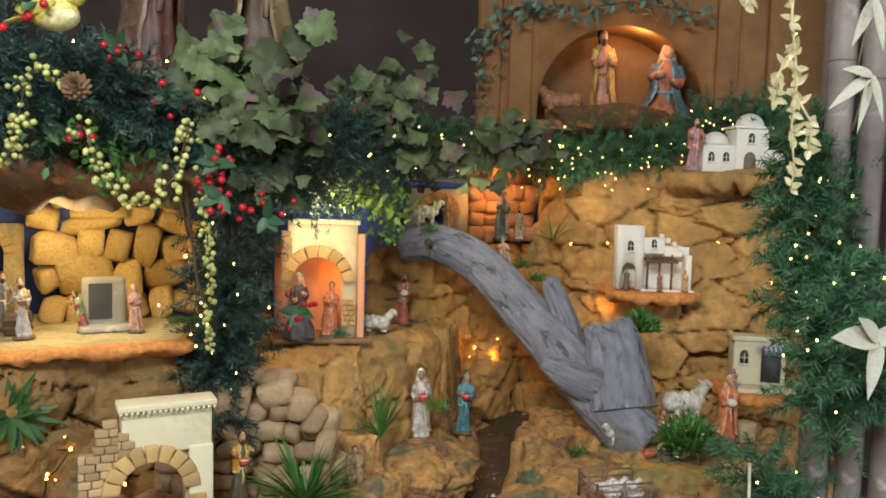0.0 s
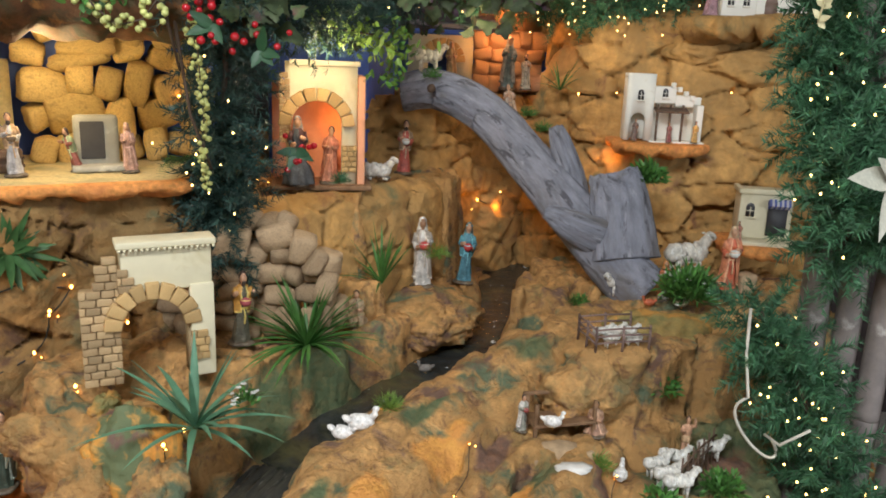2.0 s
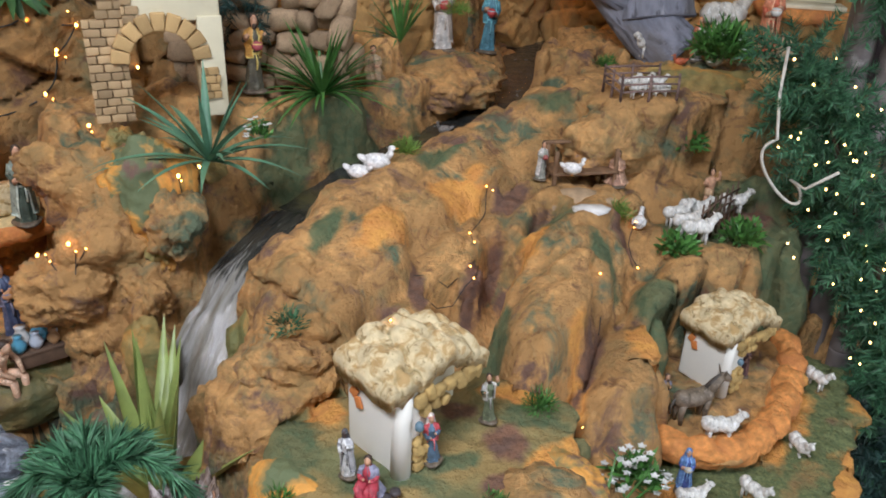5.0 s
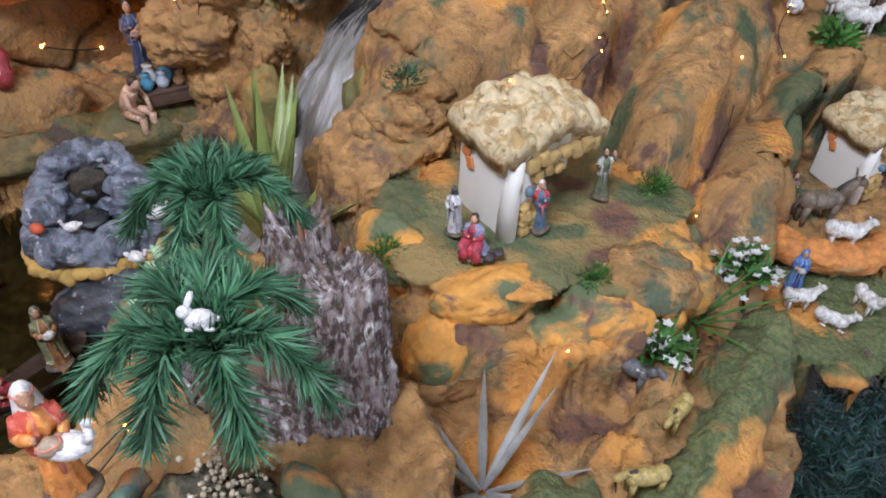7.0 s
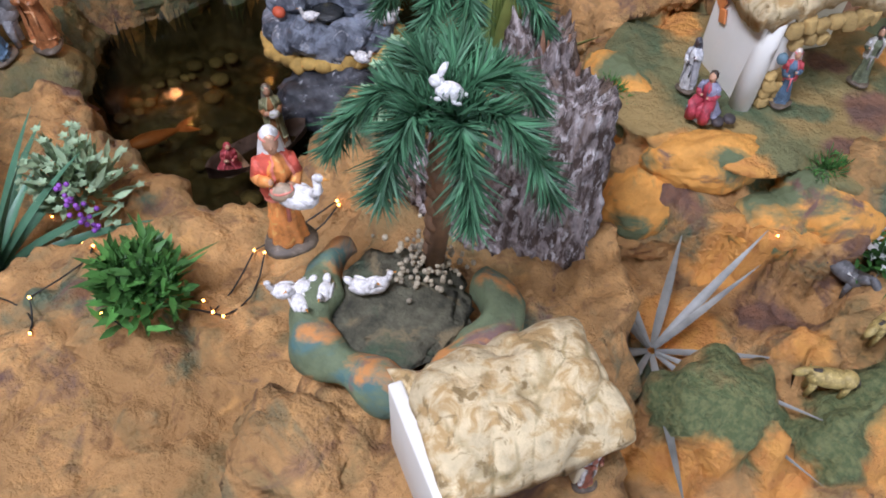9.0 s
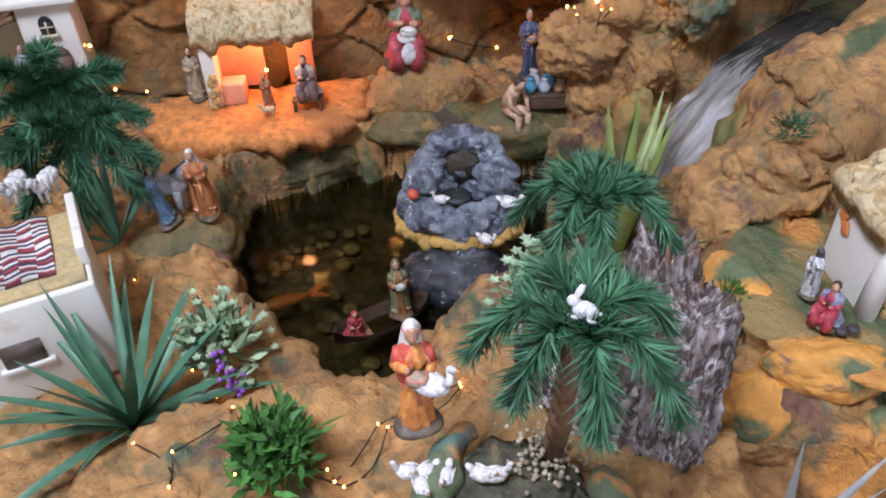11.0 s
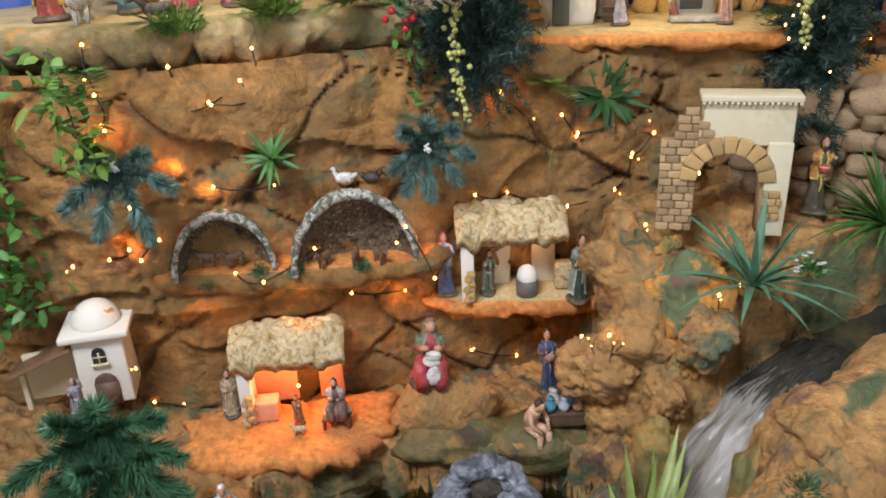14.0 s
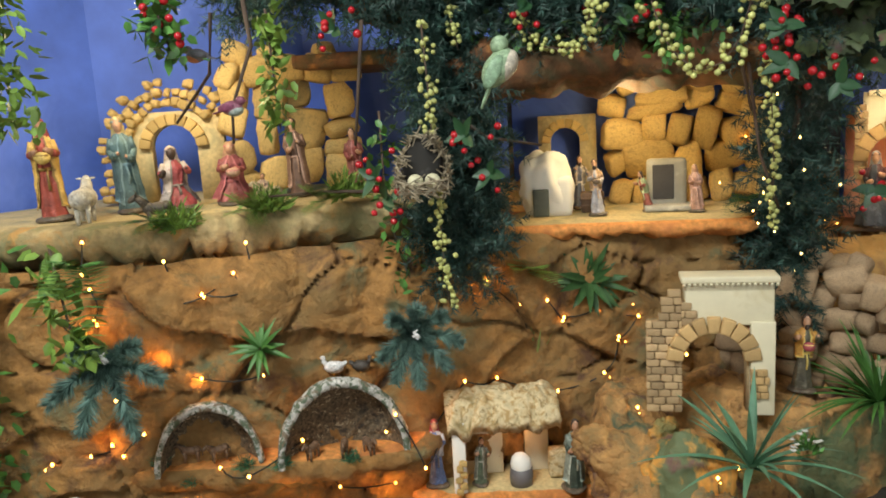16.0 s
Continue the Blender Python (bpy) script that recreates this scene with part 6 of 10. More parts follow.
def tower_house(loc, rz):
    top = thing("tower_house", "white house with domed tower and timber-roofed porch", "miniature house", loc, (0, 0, rz))
    bm = B()
    add_box(bm, (0, 0, 0.075), (0.095, 0.09, 0.15), 0.004, taper=0.95)
    part("tower", bm, M_WHITE, top)
    bm = B()
    add_box(bm, (0, 0, 0.155), (0.125, 0.12, 0.014), 0.004)
    part("cornice", bm, M_WHITE, top)
    bm = B()
    r = 0.046
    add_lathe(bm, [(r * math.cos(a), r * math.sin(a)) for a in [k * math.pi / 2 / 9 for k in range(9)]] + [(0.001, r)], c=(0, 0, 0.16), seg=24)
    part("dome", bm, mat("patched_dome_plaster", (0.8, 0.78, 0.7), 0.75, grain=25, vary=0.93, bump=0.25, depth=0.0015, patches=(((0.6, 0.3, 0.07), 30, 0.62, 0.66),)), top, "white dome with orange bare patches")
    window_part(top, 0, 0.105, 0.024, 0.022, -0.0465, M_CREAM)
    bm = B()
    add_box(bm, (0.002, -0.047, 0.025), (0.044, 0.004, 0.05))
    add_ball(bm, (0.002, -0.047, 0.05), (0.022, 0.002, 0.022), 2)
    part("door", bm, paint(0.14, 0.08, 0.06), top, "dark brown arched door")
    bm = B()
    add_box(bm, (-0.1, 0.02, 0.05), (0.11, 0.012, 0.1), 0.002)
    add_box(bm, (-0.15, -0.02, 0.04), (0.01, 0.01, 0.08), 0.002)
    part("porch_wall", bm, M_CREAM, top)
    bm = B()
    add_box(bm, (-0.105, -0.005, 0.105), (0.13, 0.1, 0.008), 0.002, rot=(-8, -20, 0))
    part("porch_roof", bm, M_BROWNWOOD, top, "sloping brown timber porch roof")
    return top


tower_house((-1.45, 0.76, 0.55), 50)


def carpet_house(loc, rz):
    top = thing("flat_house", "white house with striped carpet hung over its flat roof", "miniature house", loc, (0, 0, rz))
    bm = B()
    add_box(bm, (0, 0, 0.08), (0.2, 0.17, 0.16), 0.004)
    part("body", bm, M_WHITE, top)
    bm = B()
    add_box(bm, (0, 0, 0.163), (0.185, 0.155, 0.006), 0.001)
    part("roof_top", bm, M_SAND, top, "sandy flat roof")
    bm = B()
    add_box(bm, (0.096, 0.02, 0.175), (0.012, 0.13, 0.03), 0.002)
    part("parapet", bm, M_WHITE, top)
    bm = B()
    add_box(bm, (-0.01, -0.086, 0.085), (0.05, 0.004, 0.036))
    win = part("window", bm, paint(0.12, 0.09, 0.07), top, "small dark brown window")
    bm = B()
    add_box(bm, (-0.01, -0.088, 0.063), (0.066, 0.008, 0.006), 0.001)
    part("sill", bm, M_WHITE, win)
    bm = B()
    n, m = 28, 12
    cols = [(0.12, 0.03, 0.04), (0.7, 0.68, 0.62), (0.05, 0.05, 0.08), (0.7, 0.68, 0.62), (0.35, 0.06, 0.07)]
    for i in range(n):
        for j in range(m):
            x0, x1 = -0.06 + 0.12 * j / m, -0.06 + 0.12 * (j + 1) / m
            y0, y1 = 0.075 - 0.13 * i / n, 0.075 - 0.13 * (i + 1) / n
            wave = lambda x, y: 0.171 + 0.003 * math.sin(x * 120 + y * 40)
            bm.faces.new([bm.verts.new((x, y, wave(x, y))) for x, y in ((x0, y0), (x0, y1), (x1, y1), (x1, y0))]).material_index = (i + 2 * (j // 2 % 2) + (i // 7) % 2) % 5
    bmesh.ops.remove_doubles(bm, verts=bm.verts[:], dist=1e-5)
    bmesh.ops.solidify(bm, geom=bm.faces[:], thickness=0.003)
    ob = solo("carpet", bm, tuple(paint(*c, 0.9) for c in cols), "striped red, white and black woven carpet on the roof", "carpet", smooth=False)
    ob.matrix_world = pose(*loc, 0, 0, rz)
    return top


carpet_house((-0.985, 0.36, 0.425), 62)


def cave_arch(loc, rz, w, h, stable):
    """A half-round grotto shell with pale stone rim, lined with rough straw-coloured stone."""
    top = thing("grotto_arch", "half-round grotto with pale mossy stone rim and rough lining", "grotto", loc, (0, 0, rz), group="grottoes in the rock face")
    n, m, dep = 22, 6, 0.07
    bm = B()
    rows = []
    for k in range(n + 1):
        a = math.pi * k / n
        row = []
        for j, (rr, y) in enumerate(((1.0, 0.0), (1.1, 0.0), (1.13, 0.012), (1.1, 0.03), (1.0, 0.035))):
            f = 1 + 0.03 * n3((math.cos(a) * 3, math.sin(a) * 3, j), 1.4, w * 90)
            row.append(bm.verts.new((w / 2 * rr * f * math.cos(a), y - 0.012, h * rr * f * math.sin(a))))
        rows.append(row)
    for a, b in zip(rows, rows[1:]):
        for j in range(5):
            bm.faces.new((a[j], a[(j + 1) % 5], b[(j + 1) % 5], b[j]))
    part("rim", bm, M_RIM, top)
    bm = B()
    rows = []
    for k in range(n * 2 + 1):
        a = math.pi * k / (n * 2)
        row = []
        for j in range(9):
            t = j / 8
            rr = math.cos(t * math.pi / 2) if j > 0 else 1.0
            p = Vector((w / 2 * rr * math.cos(a), dep * math.sin(t * math.pi / 2), h * rr * math.sin(a)))
            p += Vector((0, 1, 0)) * 0.012 * n3(p, 90, 3)
            row.append(bm.verts.new(p))
        rows.append(row)
    for a, b in zip(rows, rows[1:]):
        for j in range(8):
            bm.faces.new((a[j], b[j], b[j + 1], a[j + 1]))
    part("lining", bm, M_LINING, top, "rough grey-brown stone lining")
    return top


M_RIM = mat("mossy_stone_rim", (0.55, 0.53, 0.48), 0.9, grain=120, vary=0.5, bump=1.0, depth=0.004, patches=(((0.1, 0.13, 0.08), 70, 0.46, 0.56), ((0.2, 0.15, 0.1), 45, 0.55, 0.62)))
M_LINING = mat("rough_lining", (0.17, 0.125, 0.075), 0.95, grain=150, vary=0.3, bump=1.0, depth=0.008, bscale=120, patches=(((0.5, 0.42, 0.28), 95, 0.58, 0.64), ((0.05, 0.04, 0.03), 50, 0.56, 0.64)))
cave_arch((-1.268, 0.94, 0.785), 50, 0.175, 0.115, 0)
cave_arch((-1.083, 1.108, 0.775), 48, 0.225, 0.145, 1)
for k, (x, y, z) in enumerate([(-1.315, 0.935, 0.79), (-1.27, 0.965, 0.79), (-1.13, 1.07, 0.782), (-1.085, 1.11, 0.782), (-1.05, 1.14, 0.782)]):
    beast((x, y, z), 0.04, 40 + 30 * k, (0.16, 0.09, 0.05), "small brown cow lying in the grotto", "cow", ears=0.08, neck=0.3)
rock_shelf("grotto_ledge", "orange rock ledge with ragged lip below the grottoes",
           [(-1.46, 0.9), (-1.375, 0.855), (-1.215, 0.975), (-1.018, 1.145), (-0.97, 1.2), (-0.99, 1.3), (-1.3, 1.1)], 0.782, 0.04, M_ORANGE, M_WALL, 0.014, 4)

# ================= upper grottoes, backdrop, canopy =================


def sky_board(name, pts, z0, z1):
    bm = B()
    for (ax, ay), (bx, by) in zip(pts, pts[1:]):
        d = Vector((bx - ax, by - ay, 0))
        L = d.length
        add_box(bm, ((ax + bx) / 2, (ay + by) / 2, (z0 + z1) / 2), (L + 0.004, 0.012, z1 - z0), rot=(0, 0, math.degrees(math.atan2(d.y, d.x))))
    return solo(name, bm, M_BLUE, "blue painted sky board behind the grotto figures", "backdrop", kind="structure", smooth=False)


sky_board("backdrop", [(-2.05, 0.7), (-1.92, 1.2), (-1.62, 1.62), (-1.15, 1.85)], 1.15, 2.0)
sky_board("backdrop_middle", [(-1.16, 1.9), (-0.85, 2.02), (-0.52, 2.06)], 1.1, 1.5)
sky_board("backdrop_back", [(-0.45, 2.3), (-0.2, 2.4), (-0.1, 2.95), (0.42, 3.0)], 1.05, 1.5)
rock_shelf("kings_ledge", "pale sandy rock ledge with rounded drooping lip",
           [(-2.0, 0.72), (-1.62, 0.78), (-1.44, 0.92), (-1.26, 1.16), (-1.1, 1.3), (-1.04, 1.42), (-1.3, 1.7), (-1.7, 1.5), (-1.95, 1.2)], 1.243, 0.085, M_SAND, M_LEDGE, 0.012, 7)
rock_shelf("workshop_ledge", "sandy ledge with frilled orange foam rim",
           [(-1.05, 1.46), (-0.95, 1.45), (-0.78, 1.555), (-0.6, 1.645), (-0.49, 1.7), (-0.48, 1.85), (-0.6, 2.0), (-1.0, 1.98)], 1.168, 0.03, M_SAND, M_ORANGE, 0.012, 8)
# flat slabs in the upper face
for k, (x, y, z, sx, sy, sz) in enumerate([(-1.22, 1.2, 0.99, 0.13, 0.03, 0.06), (-1.33, 1.02, 0.97, 0.07, 0.03, 0.03), (-1.06, 1.36, 0.99, 0.09, 0.03, 0.06), (-0.94, 1.47, 1.08, 0.1, 0.03, 0.05), (-1.2, 1.2, 0.9, 0.15, 0.03, 0.035), (-0.98, 1.42, 0.87, 0.1, 0.035, 0.04)]):
    boulder((x, y, z), (sx, sy, sz), M_WALL, "flat slab of ochre painted rock in the face", rot=(0, 0, 50), lump=0.22, seed=k * 1.7 + 20, sub=4)

# arch and boulders behind the kings
ruin = thing("stone_arch_ruin", "yellow stone arch with stepped broken bricks on the ledge", "ruin", (-1.63, 1.19, 1.245), (0, 0, 42))
bm = B()
add_arch_wall(bm, -0.085, 0.12, 0, 0.2, 0.03, 0.01, 0.1, 0.17)
part("arch_wall", bm, M_SAND, ruin)
voussoirs(ruin, 0.01, 0.12, 0.05, 0.025, -0.004, 9, M_YVOUS := mat("yellow_arch_stone", (0.6, 0.4, 0.14), 0.85, grain=90, vary=0.7, bump=0.5, random=0.25), 0.02)
pl = []
rng = random.Random(3)
for q in range(3):
    n = 15 + 2 * q
    for k in range(n):
        a = math.pi * (1.04 - 0.86 * (k + 0.5 * (q % 2)) / n)
        if q == 2 and rng.random() < 0.4:
            continue
        R = 0.1 + 0.022 * q + rng.uniform(-0.003, 0.003)
        pl.append((0.01 + R * math.cos(a) * 1.05, rng.uniform(-0.006, 0.003), 0.12 + R * math.sin(a), rng.uniform(0.016, 0.024), 0.034, rng.uniform(0.017, 0.023), math.degrees(-a) + 90 + rng.uniform(-12, 12)))
for r in range(6):
    for q in range(4 - r // 2):
        pl.append((-0.085 - 0.021 * q - 0.004 * r, -0.002, 0.012 + 0.02 * r, 0.022, 0.03, 0.019, 0))
stones(ruin, "stone", pl, M_YSTONE, 0.7)

pile = thing("boulder_wall", "tall pile of yellow rounded boulders forming a shelter", "boulder wall", (-1.44, 1.36, 1.245), (0, 0, 45))
pl = []
rng = random.Random(17)
for x in (-0.1, 0.125):
    z = 0.0
    while z < 0.22:
        h = rng.uniform(0.042, 0.085)
        pl.append((x + rng.uniform(-0.014, 0.014), rng.uniform(-0.01, 0.01), z + h / 2, rng.uniform(0.06, 0.095), 0.07, h, rng.uniform(-14, 14)))
        z += h * 0.92
x = -0.14
while x < 0.13:
    w = rng.uniform(0.055, 0.1)
    pl.append((x + w / 2, 0.005, 0.27 + rng.uniform(-0.02, 0.012), w, 0.075, rng.uniform(0.055, 0.08), rng.uniform(-18, 18)))
    x += w * 0.92
for x, z, w in ((-0.085, 0.32, 0.07), (-0.02, 0.305, 0.05), (0.1, 0.315, 0.06)):
    pl.append((x, 0.01, z, w, 0.06, w * 0.85, rng.uniform(-20, 20)))
pl += [(-0.03, 0.0, 0.045, 0.06, 0.06, 0.09, 4), (-0.032, 0.0, 0.13, 0.055, 0.06, 0.08, -6), (-0.02, 0.01, 0.215, 0.07, 0.06, 0.09, 8), (0.05, 0.05, 0.05, 0.08, 0.05, 0.1, -5), (0.04, 0.05, 0.15, 0.09, 0.05, 0.1, 6), (0.03, 0.06, 0.23, 0.08, 0.05, 0.08, 4)]
stones(pile, "boulder", pl, M_YSTONE, 0.75)

# middle grotto: boulder back wall, small arch, oven house
mid = thing("boulder_wall", "wall of big yellow boulders at the back of the grotto", "boulder wall", (-0.74, 1.9, 1.17), (0, 0, 22))
pl = []
rng = random.Random(8)
z = 0.0
while z < 0.26:
    h0 = rng.uniform(0.05, 0.085)
    x = -0.17 + rng.uniform(0, 0.03)
    while x < 0.19:
        w, h = rng.uniform(0.045, 0.12), h0 * rng.uniform(0.8, 1.25)
        pl.append((x + w / 2, 0.02 + rng.uniform(-0.012, 0.012), z + h0 / 2 + rng.uniform(-0.008, 0.008), w, 0.07, h, rng.uniform(-16, 16)))
        x += w * 0.9
    z += h0 * 0.9
pl += [(0.2, -0.02, 0.05, 0.06, 0.06, 0.1, 0), (0.2, -0.02, 0.13, 0.065, 0.06, 0.075, 5), (0.19, -0.02, 0.2, 0.075, 0.06, 0.06, 5), (-0.02, -0.01, 0.24, 0.11, 0.06, 0.045, 3)]
stones(mid, "boulder", pl, M_YSTONE, 0.75)
arch3 = thing("stone_arch_ruin", "small yellow arch at the back of the workshop grotto", "ruin", (-0.985, 1.86, 1.17), (0, 0, 28))
bm = B()
add_arch_wall(bm, -0.07, 0.07, 0, 0.21, 0.02, -0.005, 0.07, 0.18)
part("arch_wall", bm, M_SAND, arch3)
voussoirs(arch3, -0.005, 0.145, 0.035, 0.022, -0.004, 8, M_YVOUS, 0.018)
forge = thing("fire_place", "grey stone smithy hearth with dark opening", "hearth", (-0.71, 1.79, 1.17), (0, 0, 25))
bm = B()
add_box(bm, (0, 0, 0.055), (0.085, 0.03, 0.11), 0.01)
add_box(bm, (0, -0.02, 0.006), (0.1, 0.07, 0.012), 0.004)
part("hearth_stone", bm, paint(0.3, 0.28, 0.22, 0.8), forge)
bm = B()
# dark slab on the solid stone gives the opening its shade
add_box(bm, (-0.008, -0.016, 0.06), (0.045, 0.004, 0.075), 0.002)
part("opening", bm, paint(0.05, 0.045, 0.04, 0.8), forge, "dark hearth opening")
oven = thing("oven_house", "white rounded oven house with dark door", "miniature house", (-0.935, 1.66, 1.17), (0, 0, 30))
bm = B()
add_ball(bm, (0, 0, 0.06), (0.062, 0.05, 0.085), 4, lump=0.22, lscale=1.6, seed=3)
add_box(bm, (0.02, 0.0, 0.04), (0.07, 0.08, 0.09), 0.015)
part("body", bm, M_WHITE, oven)
bm = B()
add_box(bm, (-0.015, -0.05, 0.03), (0.035, 0.01, 0.06), 0.004)
part("door", bm, paint(0.08, 0.09, 0.07), oven, "dark green-grey arched door")
bm = B()
add_box(bm, (0, 0, 0.022), (0.05, 0.035, 0.044), 0.003)
add_box(bm, (0, -0.018, 0.03), (0.054, 0.004, 0.006), 0.001)
add_box(bm, (0, -0.018, 0.014), (0.054, 0.004, 0.006), 0.001)
solo("wooden_trough", bm, M_WOOD, "dark wooden trough on the ledge", "trough", (-0.85, 1.71, 1.17), (0, 0, 30))

# canopy of brown bark over the grottoes
def canopy(name, line, z, half, label, z_far=None):
    bm = B()
    n = 60
    pts = [Vector((*p, 0)) for p in line]
    L = [(b - a).length for a, b in zip(pts, pts[1:])]
    tot = sum(L)
    rows = []
    for i in range(n + 1):
        s = tot * i / n
        for a, b, l in zip(pts, pts[1:], L):
            if s <= l or b is pts[-1]:
                p = a.lerp(b, min(1, s / l))
                d = (b - a).normalized()
                break
            s -= l
        nrm = Vector((d.y, -d.x, 0))
        row = []
        for k in range(14):
            a = 2 * math.pi * k / 14
            zc = z if z_far is None else z + (z_far - z) * i / n
            q = p + nrm * math.cos(a) * half[0] + Vector((0, 0, zc + math.sin(a) * half[1]))
            q += (nrm * math.cos(a) + Vector((0, 0, math.sin(a)))) * (0.035 * n3(q, 12, 4) + 0.02 * n3(q, 30, 5))
            row.append(bm.verts.new(q))
        rows.append(row)
    for a, b in zip(rows, rows[1:]):
        for k in range(14):
            bm.faces.new((a[k], b[k], b[(k + 1) % 14], a[(k + 1) % 14]))
    bm.faces.new(rows[0])
    bm.faces.new(rows[-1][::-1])
    return solo(name, bm, M_BARKROOF, label, "rock canopy", kind="structure")


M_BARKROOF = mat("brown_rock_canopy", (0.16, 0.066, 0.024), 0.85, world_space=True, grain=30, vary=0.45, bump=0.9, depth=0.008, bscale=50,
                 patches=(((0.07, 0.06, 0.025), 8, 0.46, 0.6), ((0.4, 0.17, 0.045), 13, 0.58, 0.7)))
canopy("canopy_front", [(-1.03, 1.42), (-0.8, 1.56), (-0.6, 1.66), (-0.42, 1.78)], 1.49, (0.13, 0.055), "mossy brown rock canopy over the workshop grotto")
canopy("canopy_left", [(-1.55, 1.24), (-1.36, 1.32), (-1.2, 1.37), (-1.03, 1.42)], 1.84, (0.1, 0.05), "mossy brown rock canopy over the kings", 1.58)
bm = B()
add_box(bm, (-0.95, 1.85, 1.53), (1.2, 0.6, 0.03), 0.01, rot=(0, 0, 28))
solo("canopy_top", bm, M_BARKROOF, "brown rock roof of the grottoes", "rock canopy", kind="structure")

# niche wall of the holy family
def niche_wall():
    bm = B()
    x0, x1, z0, z1, y = 0.13, 1.3, 1.5, 2.35, 2.72
    add_arch_wall(bm, x0, x1, z0, z1, 0.05, 0.61, 0.56, 0.53, seg=28, y=y)
    wall = part("niche_front", bm, M_NICHE, niche)
    n, m = 30, 9
    bm = B()
    rows = []
    for k in range(n + 1):
        a = math.pi * k / n
        rows.append([bm.verts.new((0.61 + 0.28 * math.cos(a), y + 0.03 + 0.16 * j / m, 1.75 + 0.28 * math.sin(a))) for j in range(m + 1)])
    for a, b in zip(rows, rows[1:]):
        for j in range(m):
            bm.faces.new((a[j], a[j + 1], b[j + 1], b[j]))
    part("niche_vault", bm, M_NICHE, niche)
    bm = B()
    add_box(bm, (0.61, y + 0.2, 1.83), (0.62, 0.02, 0.66), 0.003)
    add_box(bm, (0.61, y + 0.1, 1.7), (0.6, 0.2, 0.03), 0.003)
    part("niche_back", bm, M_NICHE, niche)
    bm = B()
    add_box(bm, (1.02, y - 0.01, 1.81), (0.2, 0.03, 0.03), 0.008)
    part("cornice", bm, M_NICHE, niche)
    for x in (0.17, 0.27, 0.95, 1.12):
        bm = B()
        add_box(bm, (x, y - 0.008, 1.95), (0.075, 0.02, 0.8), 0.008)
        part("pilaster", bm, M_NICHE, niche)


M_NICHE = mat("ochre_niche_plaster", (0.26, 0.13, 0.05), 0.85, world_space=True, grain=12, vary=0.75, bump=0.3, depth=0.004,
              patches=(((0.22, 0.11, 0.045), 5, 0.5, 0.68),))
niche = thing("niche_shrine", "ochre plaster shrine wall with deep arched niche", "shrine")
niche_wall()
glow_lamp("niche_lamp", (0.67, 2.75, 2.0), 0.8, (1.0, 0.5, 0.2), 0.02)
figurine((0.57, 2.8, 1.72), 0.31, (0.5, 0.2, 0.12), (0.6, 0.34, 0.1), None, 5, "large standing bearded figure in ochre and rose robes", name="statue", arms="front")
figurine((0.77, 2.8, 1.72), 0.27, (0.4, 0.14, 0.08), (0.1, 0.17, 0.2), (0.55, 0.38, 0.25), -10, "large kneeling figure in blue and rose robes", name="statue", low=True)
beast((0.42, 2.77, 1.7), 0.15, 10, (0.3, 0.14, 0.07), "brown ox lying in the arched niche", "resting_ox", ears=0.1, neck=0.3)
boulder((0.58, 2.73, 1.73), (0.22, 0.05, 0.045), M_BARKROOF, "brown rock lip of the niche", lump=0.3, seed=4)
# large statues on the canopy
figurine((-0.66, 1.94, 1.7), 0.5, (0.09, 0.03, 0.02), (0.1, 0.05, 0.03), None, 20, "large statue in dark red draped robe on the canopy", name="statue")
figurine((-0.42, 2.02, 1.71), 0.5, (0.08, 0.045, 0.028), (0.13, 0.09, 0.04), None, 10, "large statue in brown and gold draped robe on the canopy", name="statue")

boulder((-0.66, 1.95, 1.61), (0.16, 0.12, 0.1), M_BARKROOF, "brown rock hump under the large statue", lump=0.25, seed=71)
boulder((-0.42, 2.02, 1.62), (0.16, 0.12, 0.1), M_BARKROOF, "brown rock hump under the large statue", lump=0.25, seed=72)

# ================= log, stump, spring, water =================


